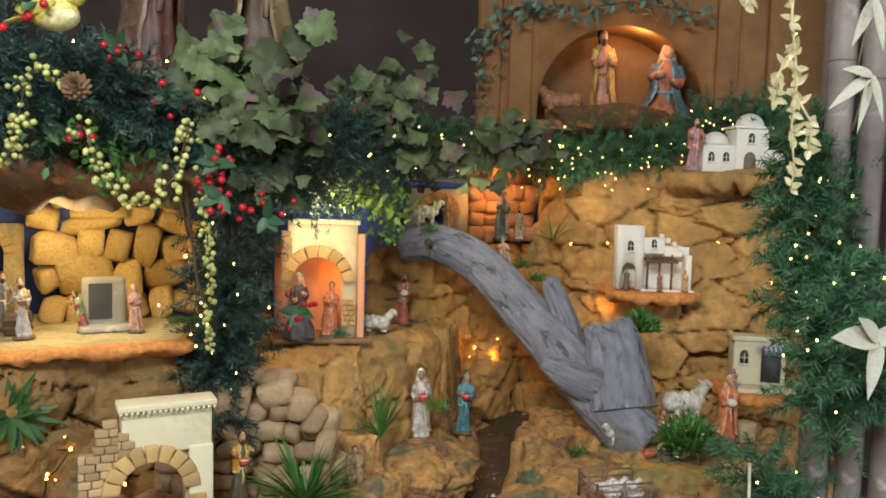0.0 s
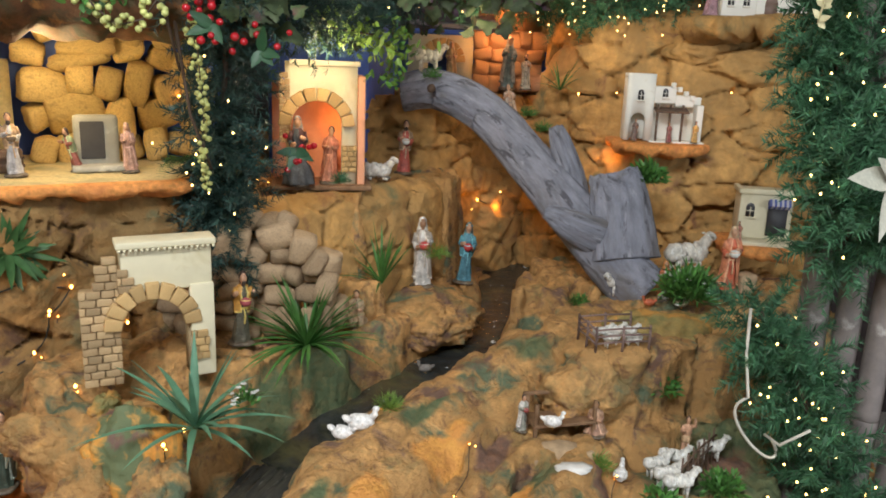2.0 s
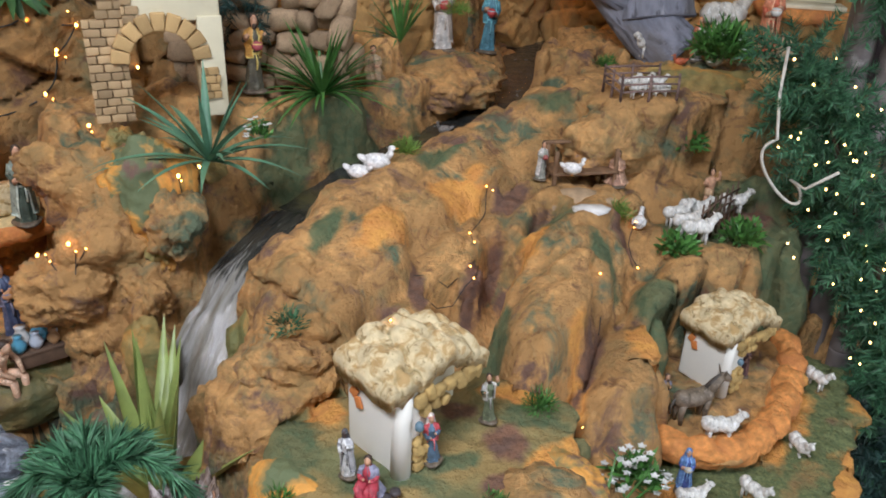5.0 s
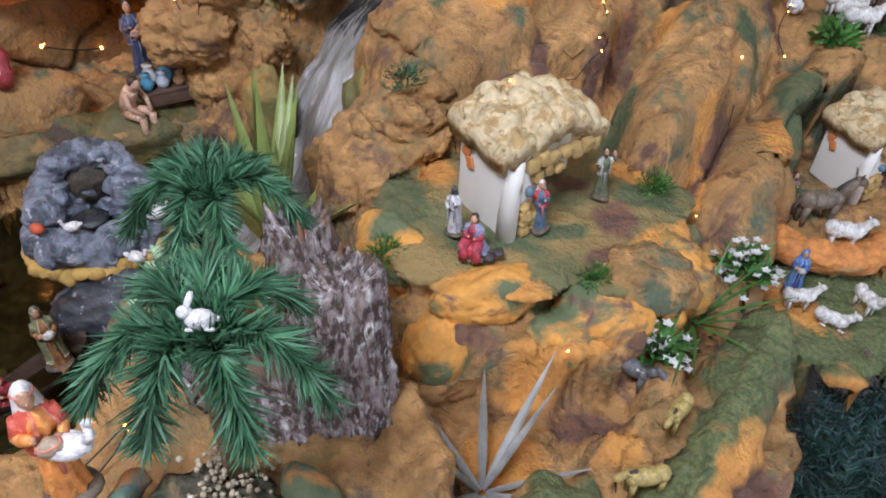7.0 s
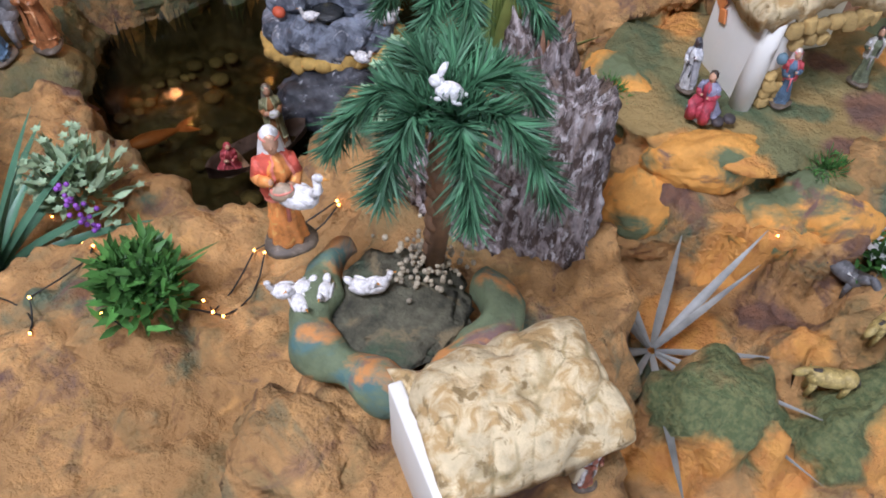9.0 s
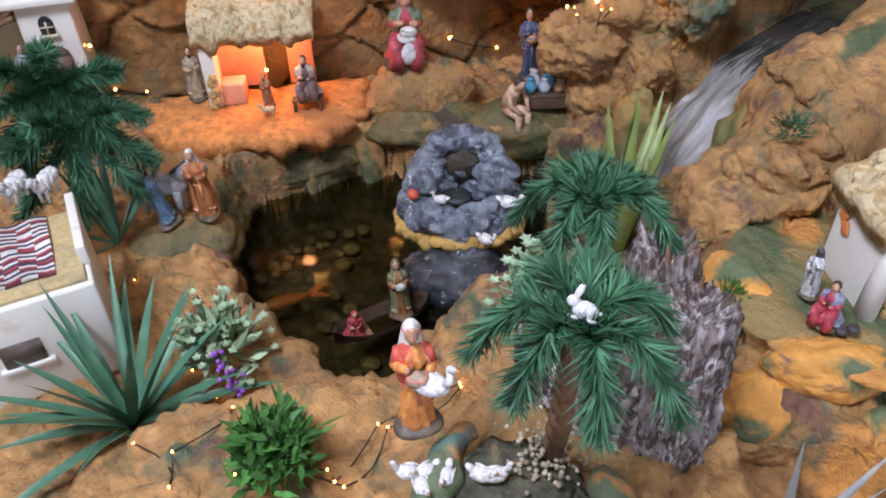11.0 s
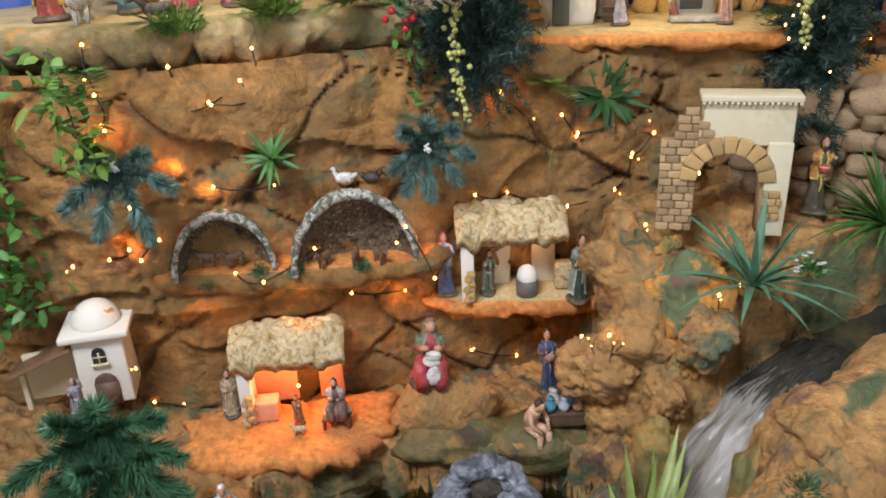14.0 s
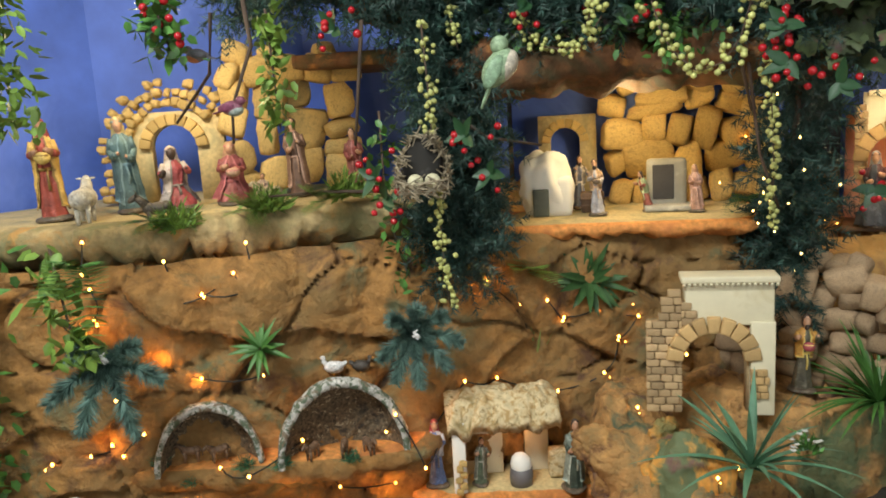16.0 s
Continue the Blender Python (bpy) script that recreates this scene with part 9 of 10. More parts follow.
for x, y, z in ((-1.06, 0.48, 0.592), (-1.09, 0.45, 0.592)):
    sheep((x, y, z), 0.055, 120, label="white sheep on the flat roof", colour=(0.68, 0.67, 0.64))


def boat():
    top = thing("rowing_boat", "small dark wooden rowing boat on the pond", "boat", (-0.685, 0.735, 0.33), (0, 0, 66))
    bm = B()
    n = 16
    rows = []
    for i in range(n + 1):
        t = i / n * 2 - 1
        w = 0.03 * (1 - t * t) ** 0.6 + 0.0005
        sheer = 0.012 * t * t
        row = []
        for y, z in ((-1, 0.022), (-0.85, 0.008), (-0.4, -0.004), (0.4, -0.004), (0.85, 0.008), (1, 0.022)):
            row.append(bm.verts.new((0.085 * t, w * y, z + sheer)))
        rows.append(row)
    for a, b in zip(rows, rows[1:]):
        for k in range(5):
            bm.faces.new((a[k], a[k + 1], b[k + 1], b[k]))
    bmesh.ops.solidify(bm, geom=bm.faces[:], thickness=0.003)
    part("hull", bm, M_WOOD, top)
    for x in (-0.03, 0.03):
        bm = B()
        add_box(bm, (x, 0, 0.012), (0.01, 0.05, 0.003), 0.001)
        part("thwart", bm, M_BROWNWOOD, top)


boat()
F((-0.673, 0.77, 0.335), 0.115, (0.35, 0.16, 0.06), (0.2, 0.2, 0.1), (0.15, 0.14, 0.1), 50, "fisherman standing in the boat in green and orange", item=(0.62, 0.6, 0.56))
F((-0.705, 0.69, 0.335), 0.055, (0.35, 0.05, 0.05), (0.4, 0.05, 0.06), (0.4, 0.05, 0.06), 50, "small figure in red crouched in the boat", low=True)

# foam lumps on the cliff between the shelves and the waterfall
for k, (x, y, z) in enumerate([(-0.666, 1.356, 0.783), (-0.577, 1.305, 0.678), (-0.576, 1.418, 0.815), (-0.465, 1.328, 0.712), (-0.52, 1.291, 0.597), (-0.446, 1.452, 0.766), (-0.635, 1.272, 0.616), (-0.489, 1.599, 0.794), (-0.499, 1.328, 0.658)]):
    r = 0.045 + 0.02 * math.sin(k * 2.3)
    boulder((x, y, z), (r * 1.2, r * 0.8, r), (M_ROCK, M_MOSSROCK)[k % 3 == 2], "lump of ochre foam rock on the cliff", rot=(0, 20 * math.sin(k), 35 * k), lump=0.4, seed=300 + k * 1.3, sub=5)
# low foam lumps over the ridges and the front ground
for k, (x, y, z) in enumerate([(-0.256, 1.154, 0.718), (-0.212, 1.054, 0.688), (-0.187, 0.993, 0.644), (-0.263, 0.992, 0.65), (0.102, 0.823, 0.608), (0.183, 0.886, 0.468), (-0.394, 0.273, 0.583), (-0.258, 0.262, 0.653), (-0.121, 0.713, 0.524), (-0.493, 0.295, 0.595), (-0.236, 1.136, 0.725), (-0.225, 1.013, 0.666)]):
    r = 0.032 + 0.012 * math.sin(k * 1.9)
    boulder((x, y, z), (r * 1.3, r, r * 0.75), M_ROCK, "low lump of ochre foam rock", rot=(12 * math.sin(k * 3), 12 * math.cos(k), 47 * k), lump=0.4, seed=400 + k * 1.7, sub=4)

# ================= right side: bamboo post, garland, gilded leaves =================


def bamboo_pole(x, y, r, z1, seed):
    top = thing("bamboo_pole", "grey weathered bamboo pole standing upright", "bamboo pole", (x, y, 0), group="bamboo poles at the display's side")
    rng = random.Random(seed)
    z = 0.0
    while z < z1:
        h = rng.uniform(0.28, 0.4)
        bm = B()
        add_lathe(bm, [(r * 0.97, 0), (r * 1.05, 0.004), (r, 0.014), (r * 0.99, h * 0.5), (r, h - 0.012), (r * 1.04, h - 0.002), (r * 0.97, h)], c=(0, 0, z), seg=18)
        part("culm_section", bm, M_BAMBOO, top)
        z += h


for k, (x, y) in enumerate([(0.715, 1.56), (0.762, 1.53), (0.81, 1.5), (0.858, 1.47), (0.906, 1.44), (0.735, 1.62), (0.954, 1.41), (1.002, 1.38)]):
    bamboo_pole(x, y, 0.024, 2.7, k)

pine_garland("pine_garland", "thick dark green pine garland with fairy lights hanging down the bamboo",
             [(0.72, 1.62, 1.62), (0.68, 1.56, 1.45), (0.66, 1.5, 1.32), (0.7, 1.42, 1.22), (0.68, 1.46, 1.12)], 0.1, 460, 0.034, 1, npn=64)
pine_garland("pine_garland", "thick dark green pine garland with fairy lights beside the rocks",
             [(0.6, 1.55, 0.98), (0.65, 1.47, 0.88), (0.7, 1.46, 0.76), (0.78, 1.42, 0.62), (0.84, 1.34, 0.46), (0.8, 1.16, 0.3), (0.68, 0.98, 0.22), (0.56, 0.82, 0.16), (0.46, 0.7, 0.14)], 0.105, 820, 0.034, 2, npn=64)
pine_garland("pine_garland", "dark green pine garland wound along the display's outer edge",
             [(0.34, 0.5, 0.34), (0.4, 0.64, 0.34), (0.47, 0.78, 0.32), (0.55, 0.88, 0.3), (0.66, 1.02, 0.3), (0.76, 1.18, 0.32), (0.84, 1.34, 0.38)], 0.075, 420, 0.03, 21, npn=50, material=M_DARKPINE)
pine_garland("pine_garland", "dark green pine garland tucked under the mossy plate",
             [(0.36, 0.68, 0.4), (0.41, 0.78, 0.36), (0.44, 0.85, 0.33), (0.52, 0.93, 0.31)], 0.055, 260, 0.028, 22, npn=50, material=M_DARKPINE)
pine_garland("pine_garland", "dark green pine garland along the display's foot",
             [(0.86, 1.42, 0.6), (0.88, 1.3, 0.4), (0.82, 1.1, 0.2), (0.66, 0.9, 0.12), (0.5, 0.7, 0.1), (0.4, 0.52, 0.08)], 0.1, 150, 0.032, 3, npn=50)
pine_garland("pine_garland", "dense green pine garland full of fairy lights under the niche",
             [(-0.12, 2.36, 1.62), (0.1, 2.45, 1.62), (0.3, 2.52, 1.6), (0.5, 2.52, 1.58), (0.66, 2.5, 1.62), (0.84, 2.56, 1.7), (1.05, 2.5, 1.74)], 0.085, 620, 0.03, 4, npn=48)
pine_garland("pine_garland", "dark blue-green pine garland heaped on the canopy",
             [(-0.95, 1.46, 1.66), (-0.75, 1.52, 1.66), (-0.6, 1.58, 1.63), (-0.46, 1.68, 1.58), (-0.35, 1.85, 1.58), (-0.22, 2.1, 1.58), (-0.1, 2.3, 1.6)], 0.13, 900, 0.032, 5, npn=50, material=M_DARKPINE)
pine_garland("pine_garland", "dark pine branches heaped over the canopy of the kings",
             [(-1.3, 1.12, 1.66), (-1.2, 1.2, 1.68), (-1.08, 1.28, 1.67), (-0.98, 1.34, 1.66), (-0.86, 1.4, 1.64), (-0.72, 1.48, 1.6), (-0.6, 1.52, 1.64)], 0.12, 760, 0.03, 15, npn=46, material=M_DARKPINE)
pine_garland("pine_garland", "dark pine branches hanging over the canopy edge beside the stable",
             [(-0.52, 1.56, 1.6), (-0.42, 1.62, 1.54), (-0.36, 1.72, 1.5), (-0.28, 1.88, 1.52), (-0.2, 2.06, 1.52)], 0.09, 420, 0.028, 16, npn=46, material=M_DARKPINE)
pine_garland("hanging_garland", "dark pine garland hanging like a trunk past the ledge",
             [(-0.42, 1.72, 1.55), (-0.43, 1.73, 1.4), (-0.44, 1.73, 1.25), (-0.44, 1.74, 1.1), (-0.43, 1.75, 1.02)], 0.085, 430, 0.03, 6, npn=48, material=M_DARKPINE)
pine_garland("hanging_garland", "dark pine garland hanging like a trunk with a bird's nest",
             [(-0.98, 1.36, 1.62), (-0.97, 1.35, 1.45), (-0.97, 1.36, 1.3), (-0.965, 1.35, 1.18), (-0.96, 1.34, 1.12)], 0.115, 850, 0.03, 7, npn=48, material=M_DARKPINE)


def gold_branch():
    top = thing("gold_leaf_branch", "pale gold glitter branch with small leaves", "branch")
    rng = random.Random(3)
    stems = [[(0.55, 1.42, 1.86), (0.545, 1.41, 1.78), (0.565, 1.42, 1.68), (0.56, 1.42, 1.6), (0.575, 1.43, 1.53), (0.57, 1.43, 1.5)],
             [(0.55, 1.42, 1.84), (0.5, 1.41, 1.83), (0.46, 1.4, 1.79)], [(0.56, 1.42, 1.74), (0.53, 1.41, 1.69), (0.525, 1.41, 1.64)], [(0.56, 1.42, 1.66), (0.6, 1.43, 1.61), (0.595, 1.43, 1.56)]]
    for s in stems:
        bm = B()
        add_tube(bm, s, 0.003, 0.0015, 5)
        st = part("stem", bm, M_GOLD, top)
        pts = [Vector(p) for p in s]
        for i in range(10 * (len(pts) - 1)):
            k = rng.randrange(len(pts) - 1)
            p = pts[k].lerp(pts[k + 1], rng.random())
            a = rng.uniform(0, 6.28)
            bm = B()
            d = Vector((math.cos(a), rng.uniform(-0.5, 0.3), math.sin(a)))
            add_leaf(bm, p, p + d * rng.uniform(0.014, 0.023), 0.012, (rng.uniform(-0.4, 0.4), -1, rng.uniform(-0.3, 0.5)), 0, seg=3)
            part("leaf", bm, M_GOLD, st)


gold_branch()


def silk_leaves(c, leaves, label, stem=True):
    top = thing("white_leaf_spray", label, "leaf spray", c)
    for k, (dx, dy, dz, w) in enumerate(leaves):
        bm = B()
        add_leaf(bm, (0, 0, 0), (dx * 0.8, dy * 0.8, dz * 0.8), w * 0.7, (0.3, -1, 0.4), 0, seg=6, bend=0.01)
        part("leaf", bm, M_SILK, top)
    bm = B()
    e = Vector((0.73, 1.54, c[2] - 0.05)) - Vector(c)
    add_tube(bm, [(0, 0, 0), e * 0.5 + Vector((0, 0, 0.01)), e], 0.002, 0.002, 5)
    part("stem", bm, M_GOLD, top)


silk_leaves((0.66, 1.3, 1.27), [(-0.11, -0.03, 0.02, 0.055), (-0.03, -0.03, -0.1, 0.045), (0.06, -0.02, 0.03, 0.05), (-0.06, -0.03, 0.06, 0.04)], "spray of white glitter poinsettia leaves")
silk_leaves((0.56, 1.2, 1.76), [(-0.03, -0.01, 0.06, 0.03), (0.01, -0.02, -0.08, 0.028), (-0.035, 0.0, -0.07, 0.026), (0.03, 0, 0.05, 0.03)], "spray of white glitter leaves on a stem")
silk_leaves((0.575, 1.22, 1.66), [(-0.075, 0, -0.05, 0.024), (-0.06, -0.01, 0.02, 0.024), (0.02, -0.01, -0.07, 0.024), (-0.02, 0, -0.09, 0.022)], "spray of white glitter leaves on a stem")
silk_leaves((0.66, 1.5, 0.86), [(-0.07, -0.04, 0.02, 0.012), (-0.05, -0.05, -0.06, 0.01)], "thin white glitter leaf in the garland")


def cord():
    bm = B()
    pts = []
    for k in range(40):
        t = k / 39
        a = 2.2 + t * 5.2
        r = 0.05 + 0.02 * t
        pts.append((0.57 + 0.05 * math.cos(a) * (1 - 0.2 * t), 1.42 + 0.015 * t, 0.86 - 0.14 * t + 0.07 * math.sin(a) * t))
    add_tube(bm, [(0.56, 1.5, 1.0), (0.545, 1.46, 0.93)] + pts + [(0.6, 1.4, 0.78), (0.64, 1.38, 0.82)], 0.0028, 0.0028, 6)
    solo("cord", bm, M_ROPE, "loop of white electric cord hanging on the garland", "cord")


cord()

# ================= canopy decorations =================
rng = random.Random(12)


def leaf_cluster(name, c, n, spread, r, seed, label):
    rr = random.Random(seed)
    top = thing(name, label, "leaf cluster", c)
    for _ in range(n):
        bm = B()
        p = Vector((rr.gauss(0, spread[0]), rr.gauss(0, spread[1]), rr.gauss(0, spread[2])))
        add_lobed_leaf(bm, p, r * rr.uniform(0.6, 1.2), (rr.uniform(-0.9, 0.9), -1, rr.uniform(-0.3, 1.3)), rr)
        part("leaf", bm, M_IVY, top)


leaf_cluster("vine_leaf_cluster", (-0.375, 1.57, 1.64), 80, (0.055, 0.025, 0.05), 0.042, 1, "cluster of grey-green lobed leaves with purple hearts")
leaf_cluster("vine_leaf_cluster", (-0.34, 1.64, 1.56), 60, (0.04, 0.025, 0.05), 0.03, 2, "cluster of olive lobed leaves hanging from the canopy")
leaf_cluster("vine_leaf_cluster", (-0.12, 2.08, 1.68), 60, (0.06, 0.02, 0.06), 0.036, 3, "cluster of green and purple lobed leaves")
leaf_cluster("vine_leaf_cluster", (0.17, 2.36, 1.6), 55, (0.08, 0.02, 0.05), 0.034, 4, "cluster of olive and wine-red lobed leaves")
leaf_cluster("vine_leaf_cluster", (-0.04, 2.3, 1.56), 24, (0.06, 0.02, 0.06), 0.03, 5, "cluster of olive lobed leaves in the garland")
hanging_leaves("ivy", "blue-green ivy leaves trailing over the niche", [(0.13, 2.66, 1.75), (0.15, 2.66, 1.95), (0.25, 2.66, 2.06), (0.4, 2.66, 2.05), (0.6, 2.66, 2.09), (0.85, 2.66, 2.06)], 230, 0.034, M_BLUEPINE, 3, 0.03)
berry_chain("berry_garland", "looped chain of pale green berries", [(-0.548, 1.304, 1.56), (-0.532, 1.304, 1.507), (-0.508, 1.304, 1.475), (-0.478, 1.304, 1.45), (-0.442, 1.304, 1.46), (-0.416, 1.304, 1.494), (-0.404, 1.304, 1.536), (-0.397, 1.304, 1.574)], M_LIMEB, 1, 300)
berry_chain("berry_garland", "hanging chain of pale green berries", [(-0.45, 1.555, 1.6), (-0.44, 1.565, 1.45), (-0.435, 1.575, 1.3), (-0.435, 1.575, 1.17)], M_LIMEB, 2, 300, spread=0.006)
berry_chain("berry_garland", "looped chain of pale green berries", [(-0.827, 1.362, 1.596), (-0.806, 1.362, 1.55), (-0.768, 1.362, 1.513), (-0.725, 1.362, 1.504), (-0.682, 1.362, 1.519), (-0.656, 1.362, 1.553)], M_LIMEB, 3, 300)
berry_chain("berry_garland", "short looped chain of pale green berries", [(-0.595, 1.349, 1.625), (-0.612, 1.349, 1.646), (-0.65, 1.349, 1.641), (-0.658, 1.349, 1.607), (-0.668, 1.349, 1.564), (-0.68, 1.349, 1.538)], M_LIMEB, 6, 280)
berry_chain("berry_garland", "long hanging chain of pale yellow-green berries", [(-0.92, 1.215, 1.56), (-0.91, 1.21, 1.45), (-0.905, 1.21, 1.3), (-0.9, 1.21, 1.18), (-0.89, 1.21, 1.07)], M_LIMEB, 4, 300, spread=0.0065)
berry_chain("berry_garland", "hanging chain of pale green berries", [(-0.94, 1.315, 1.68), (-0.925, 1.315, 1.55), (-0.915, 1.315, 1.52)], M_LIMEB, 5, 280)
for k, (x, y, z, n) in enumerate([(-0.64, 1.37, 1.745, 9), (-0.6, 1.58, 1.7, 9), (-0.52, 1.6, 1.63, 5), (-0.43, 1.58, 1.52, 10), (-0.425, 1.58, 1.46, 9), (-0.36, 1.66, 1.42, 7), (-0.33, 1.86, 1.22, 9), (-0.72, 1.55, 1.6, 5),
                                  (-1.0, 1.22, 1.27, 8), (-1.0, 1.2, 1.31, 6), (-0.9, 1.33, 1.37, 7), (-0.87, 1.36, 1.3, 4), (-1.07, 1.2, 1.56, 7), (-1.2, 0.95, 1.58, 9), (-0.82, 1.4, 1.58, 6), (-0.66, 1.52, 1.55, 5)]):
    berry_bunch((x + 0.025, y - 0.07, z), n, 0.0068, k)
hanging_leaves("trailing_vine", "bright green trailing vine", [(-1.3, 0.67, 1.68), (-1.29, 0.66, 1.6), (-1.28, 0.66, 1.5), (-1.28, 0.65, 1.42)], 620, 0.024, M_LIME, 1, 0.03)
hanging_leaves("trailing_vine", "bright green trailing vine", [(-1.12, 1.05, 1.6), (-1.115, 1.05, 1.5), (-1.11, 1.05, 1.4)], 150, 0.026, M_LIME, 2, 0.014)
hanging_leaves("trailing_vine", "bright green trailing vine", [(-1.22, 0.9, 1.64), (-1.2, 0.9, 1.58), (-1.19, 0.91, 1.52)], 150, 0.028, M_LEAF, 3, 0.02)
hanging_leaves("trailing_vine", "light green trailing fern leaves", [(-0.62, 1.5, 1.6), (-0.6, 1.5, 1.52), (-0.58, 1.5, 1.48)], 120, 0.022, M_LEAF, 4, 0.02)
hanging_leaves("trailing_vine", "light green trailing leaves over the canopy edge", [(-0.95, 1.4, 1.58), (-0.85, 1.42, 1.55), (-0.75, 1.44, 1.53), (-0.64, 1.48, 1.54), (-0.55, 1.53, 1.53)], 330, 0.022, M_FERN, 5, 0.03)
hanging_leaves("trailing_vine", "yellow-green leaves lit by fairy lights", [(-0.3, 1.84, 1.52), (-0.24, 1.9, 1.47), (-0.16, 2.0, 1.46), (-0.1, 2.05, 1.42)], 220, 0.024, M_LIME, 6, 0.03)
hanging_leaves("trailing_vine", "green leaves trailing above the stable", [(-0.12, 2.1, 1.5), (-0.12, 2.12, 1.42), (-0.13, 2.12, 1.36)], 110, 0.022, M_LEAF, 7, 0.02)
hanging_leaves("trailing_vine", "dark green leaves down the side of the nest", [(-1.05, 1.24, 1.42), (-1.05, 1.24, 1.3), (-1.04, 1.25, 1.18), (-1.02, 1.26, 1.1)], 90, 0.026, M_LEAF, 8, 0.018)
hanging_leaves("side_vine", "green vine column hanging at the wall's end", [(-1.62, 0.68, 1.22), (-1.57, 0.655, 1.04), (-1.56, 0.655, 0.86), (-1.56, 0.655, 0.72)], 420, 0.033, M_LEAF, 9, 0.042)
for k, pts in enumerate([[(-1.2, 1.0, 1.6), (-1.22, 1.0, 1.5), (-1.3, 0.98, 1.42)], [(-1.14, 1.02, 1.62), (-1.13, 1.02, 1.54), (-1.17, 1.0, 1.44), (-1.175, 1.0, 1.38)], [(-1.04, 1.2, 1.58), (-1.05, 1.19, 1.47), (-1.06, 1.18, 1.36)],
                         [(-0.5, 1.6, 1.62), (-0.49, 1.62, 1.45), (-0.47, 1.62, 1.3), (-0.44, 1.64, 1.2)], [(-0.53, 1.56, 1.6), (-0.5, 1.58, 1.5), (-0.48, 1.6, 1.38)], [(-0.95, 1.3, 1.42), (-0.88, 1.34, 1.36), (-0.8, 1.4, 1.34)], [(-1.05, 1.24, 1.27), (-1.15, 1.18, 1.275), (-1.25, 1.13, 1.27)]]):
    bm = B()
    add_tube(bm, pts, 0.004, 0.0025, 6)
    solo("twig", bm, M_VINE, "bare dark brown twig hanging from the canopy", "twig", group="bare twigs")


def nest():
    top = thing("bird_nest", "pointed straw bird's nest with two pale eggs", "nest", (-0.905, 1.175, 1.325), (0, 0, 38))
    r = random.Random(6)
    bm = B()
    for _ in range(480):
        a = r.uniform(0, 6.28)
        z = r.uniform(-0.05, 0.05)
        w = 0.045 * math.sqrt(max(0.05, 1 - ((z + 0.01) / 0.062) ** 2)) * (1 if z < 0 else 1 - z * 7)
        if z > -0.025 and -2.5 < math.atan2(math.sin(a), math.cos(a)) < -0.6:
            continue
        p = Vector((w * math.cos(a), w * 0.7 * math.sin(a), z))
        d = Vector((-math.sin(a), math.cos(a) * 0.7, r.uniform(-0.6, 0.6))) * r.uniform(0.012, 0.03)
        add_tube(bm, [p - d, p + Vector((0, 0, 0.002)), p + d], 0.0014, 0.001, 4, cap=False)
    part("straw", bm, M_STRAW, top)
    bm = B()
    # near-black ball stands in for the shade inside the nest
    add_ball(bm, (0, 0.012, 0), (0.036, 0.02, 0.05), 3)
    part("hollow", bm, paint(0.02, 0.018, 0.015, 0.9), top, "dark hollow")
    for x in (-0.014, 0.015):
        bm = B()
        add_ball(bm, (x, -0.017, -0.026), (0.0135, 0.012, 0.013), 3)
        part("egg", bm, mat("speckled_egg", (0.58, 0.55, 0.36), 0.6, grain=120, vary=0.8), top, "pale speckled egg")


nest()


def song_bird(loc, rz, body, belly, wing, size, label, tilt=0):
    bm = B()
    add_ball(bm, (0, 0, 0), (0.5, 0.3, 0.32), 3, 0)
    add_ball(bm, (-0.1, 0, -0.08), (0.42, 0.28, 0.28), 3, 1)
    add_ball(bm, (-0.42, 0, 0.28), (0.22, 0.2, 0.2), 3, 0)
    add_tube(bm, [(-0.6, 0, 0.28), (-0.74, 0, 0.26)], 0.05, 0.01, 6, 2)
    for sy in (-1, 1):
        add_ball(bm, (0.15, sy * 0.27, 0.05), (0.42, 0.06, 0.18), 2, 2, rot=(0, 12, 0))
    add_ball(bm, (0.62, 0, -0.12), (0.4, 0.12, 0.05), 2, 2, rot=(0, 14, 0))
    solo("ornament_bird", bm, (paint(*body), paint(*belly), paint(*wing)), label, "bird ornament", loc, (0, tilt, rz), group="bird ornaments", scale=size)


song_bird((-0.81, 1.28, 1.48), 215, (0.25, 0.36, 0.22), (0.5, 0.45, 0.36), (0.2, 0.32, 0.2), 0.075, "green feathered bird ornament on the garland", 52)
song_bird((-0.6, 1.32, 1.728), 170, (0.6, 0.5, 0.12), (0.65, 0.58, 0.3), (0.45, 0.36, 0.08), 0.08, "yellow bird ornament with white belly on the garland")
song_bird((-1.21, 0.97, 1.53), 30, (0.15, 0.13, 0.14), (0.5, 0.16, 0.06), (0.1, 0.1, 0.12), 0.035, "small bird ornament with orange breast on a twig")
song_bird((-1.17, 1.0, 1.44), 200, (0.2, 0.06, 0.1), (0.3, 0.36, 0.33), (0.2, 0.05, 0.1), 0.04, "small dark red bird ornament on a twig")
bm = B()
for k in range(60):
    a, t = k * 2.4, k / 60
    r = 0.022 * math.sin(math.pi * (0.15 + 0.8 * t))
    add_leaf(bm, (r * 0.5 * math.cos(a), r * 0.5 * math.sin(a), 0.03 * t), (r * 1.1 * math.cos(a), r * 1.1 * math.sin(a), 0.03 * t + 0.006), 0.01, (0, 0, 1), 0, seg=2)
solo("pine_cone", bm, M_BROWNWOOD, "brown pine cone in the garland", "pine cone", (-0.575, 1.34, 1.617), (75, 0, 20), scale=1.0)

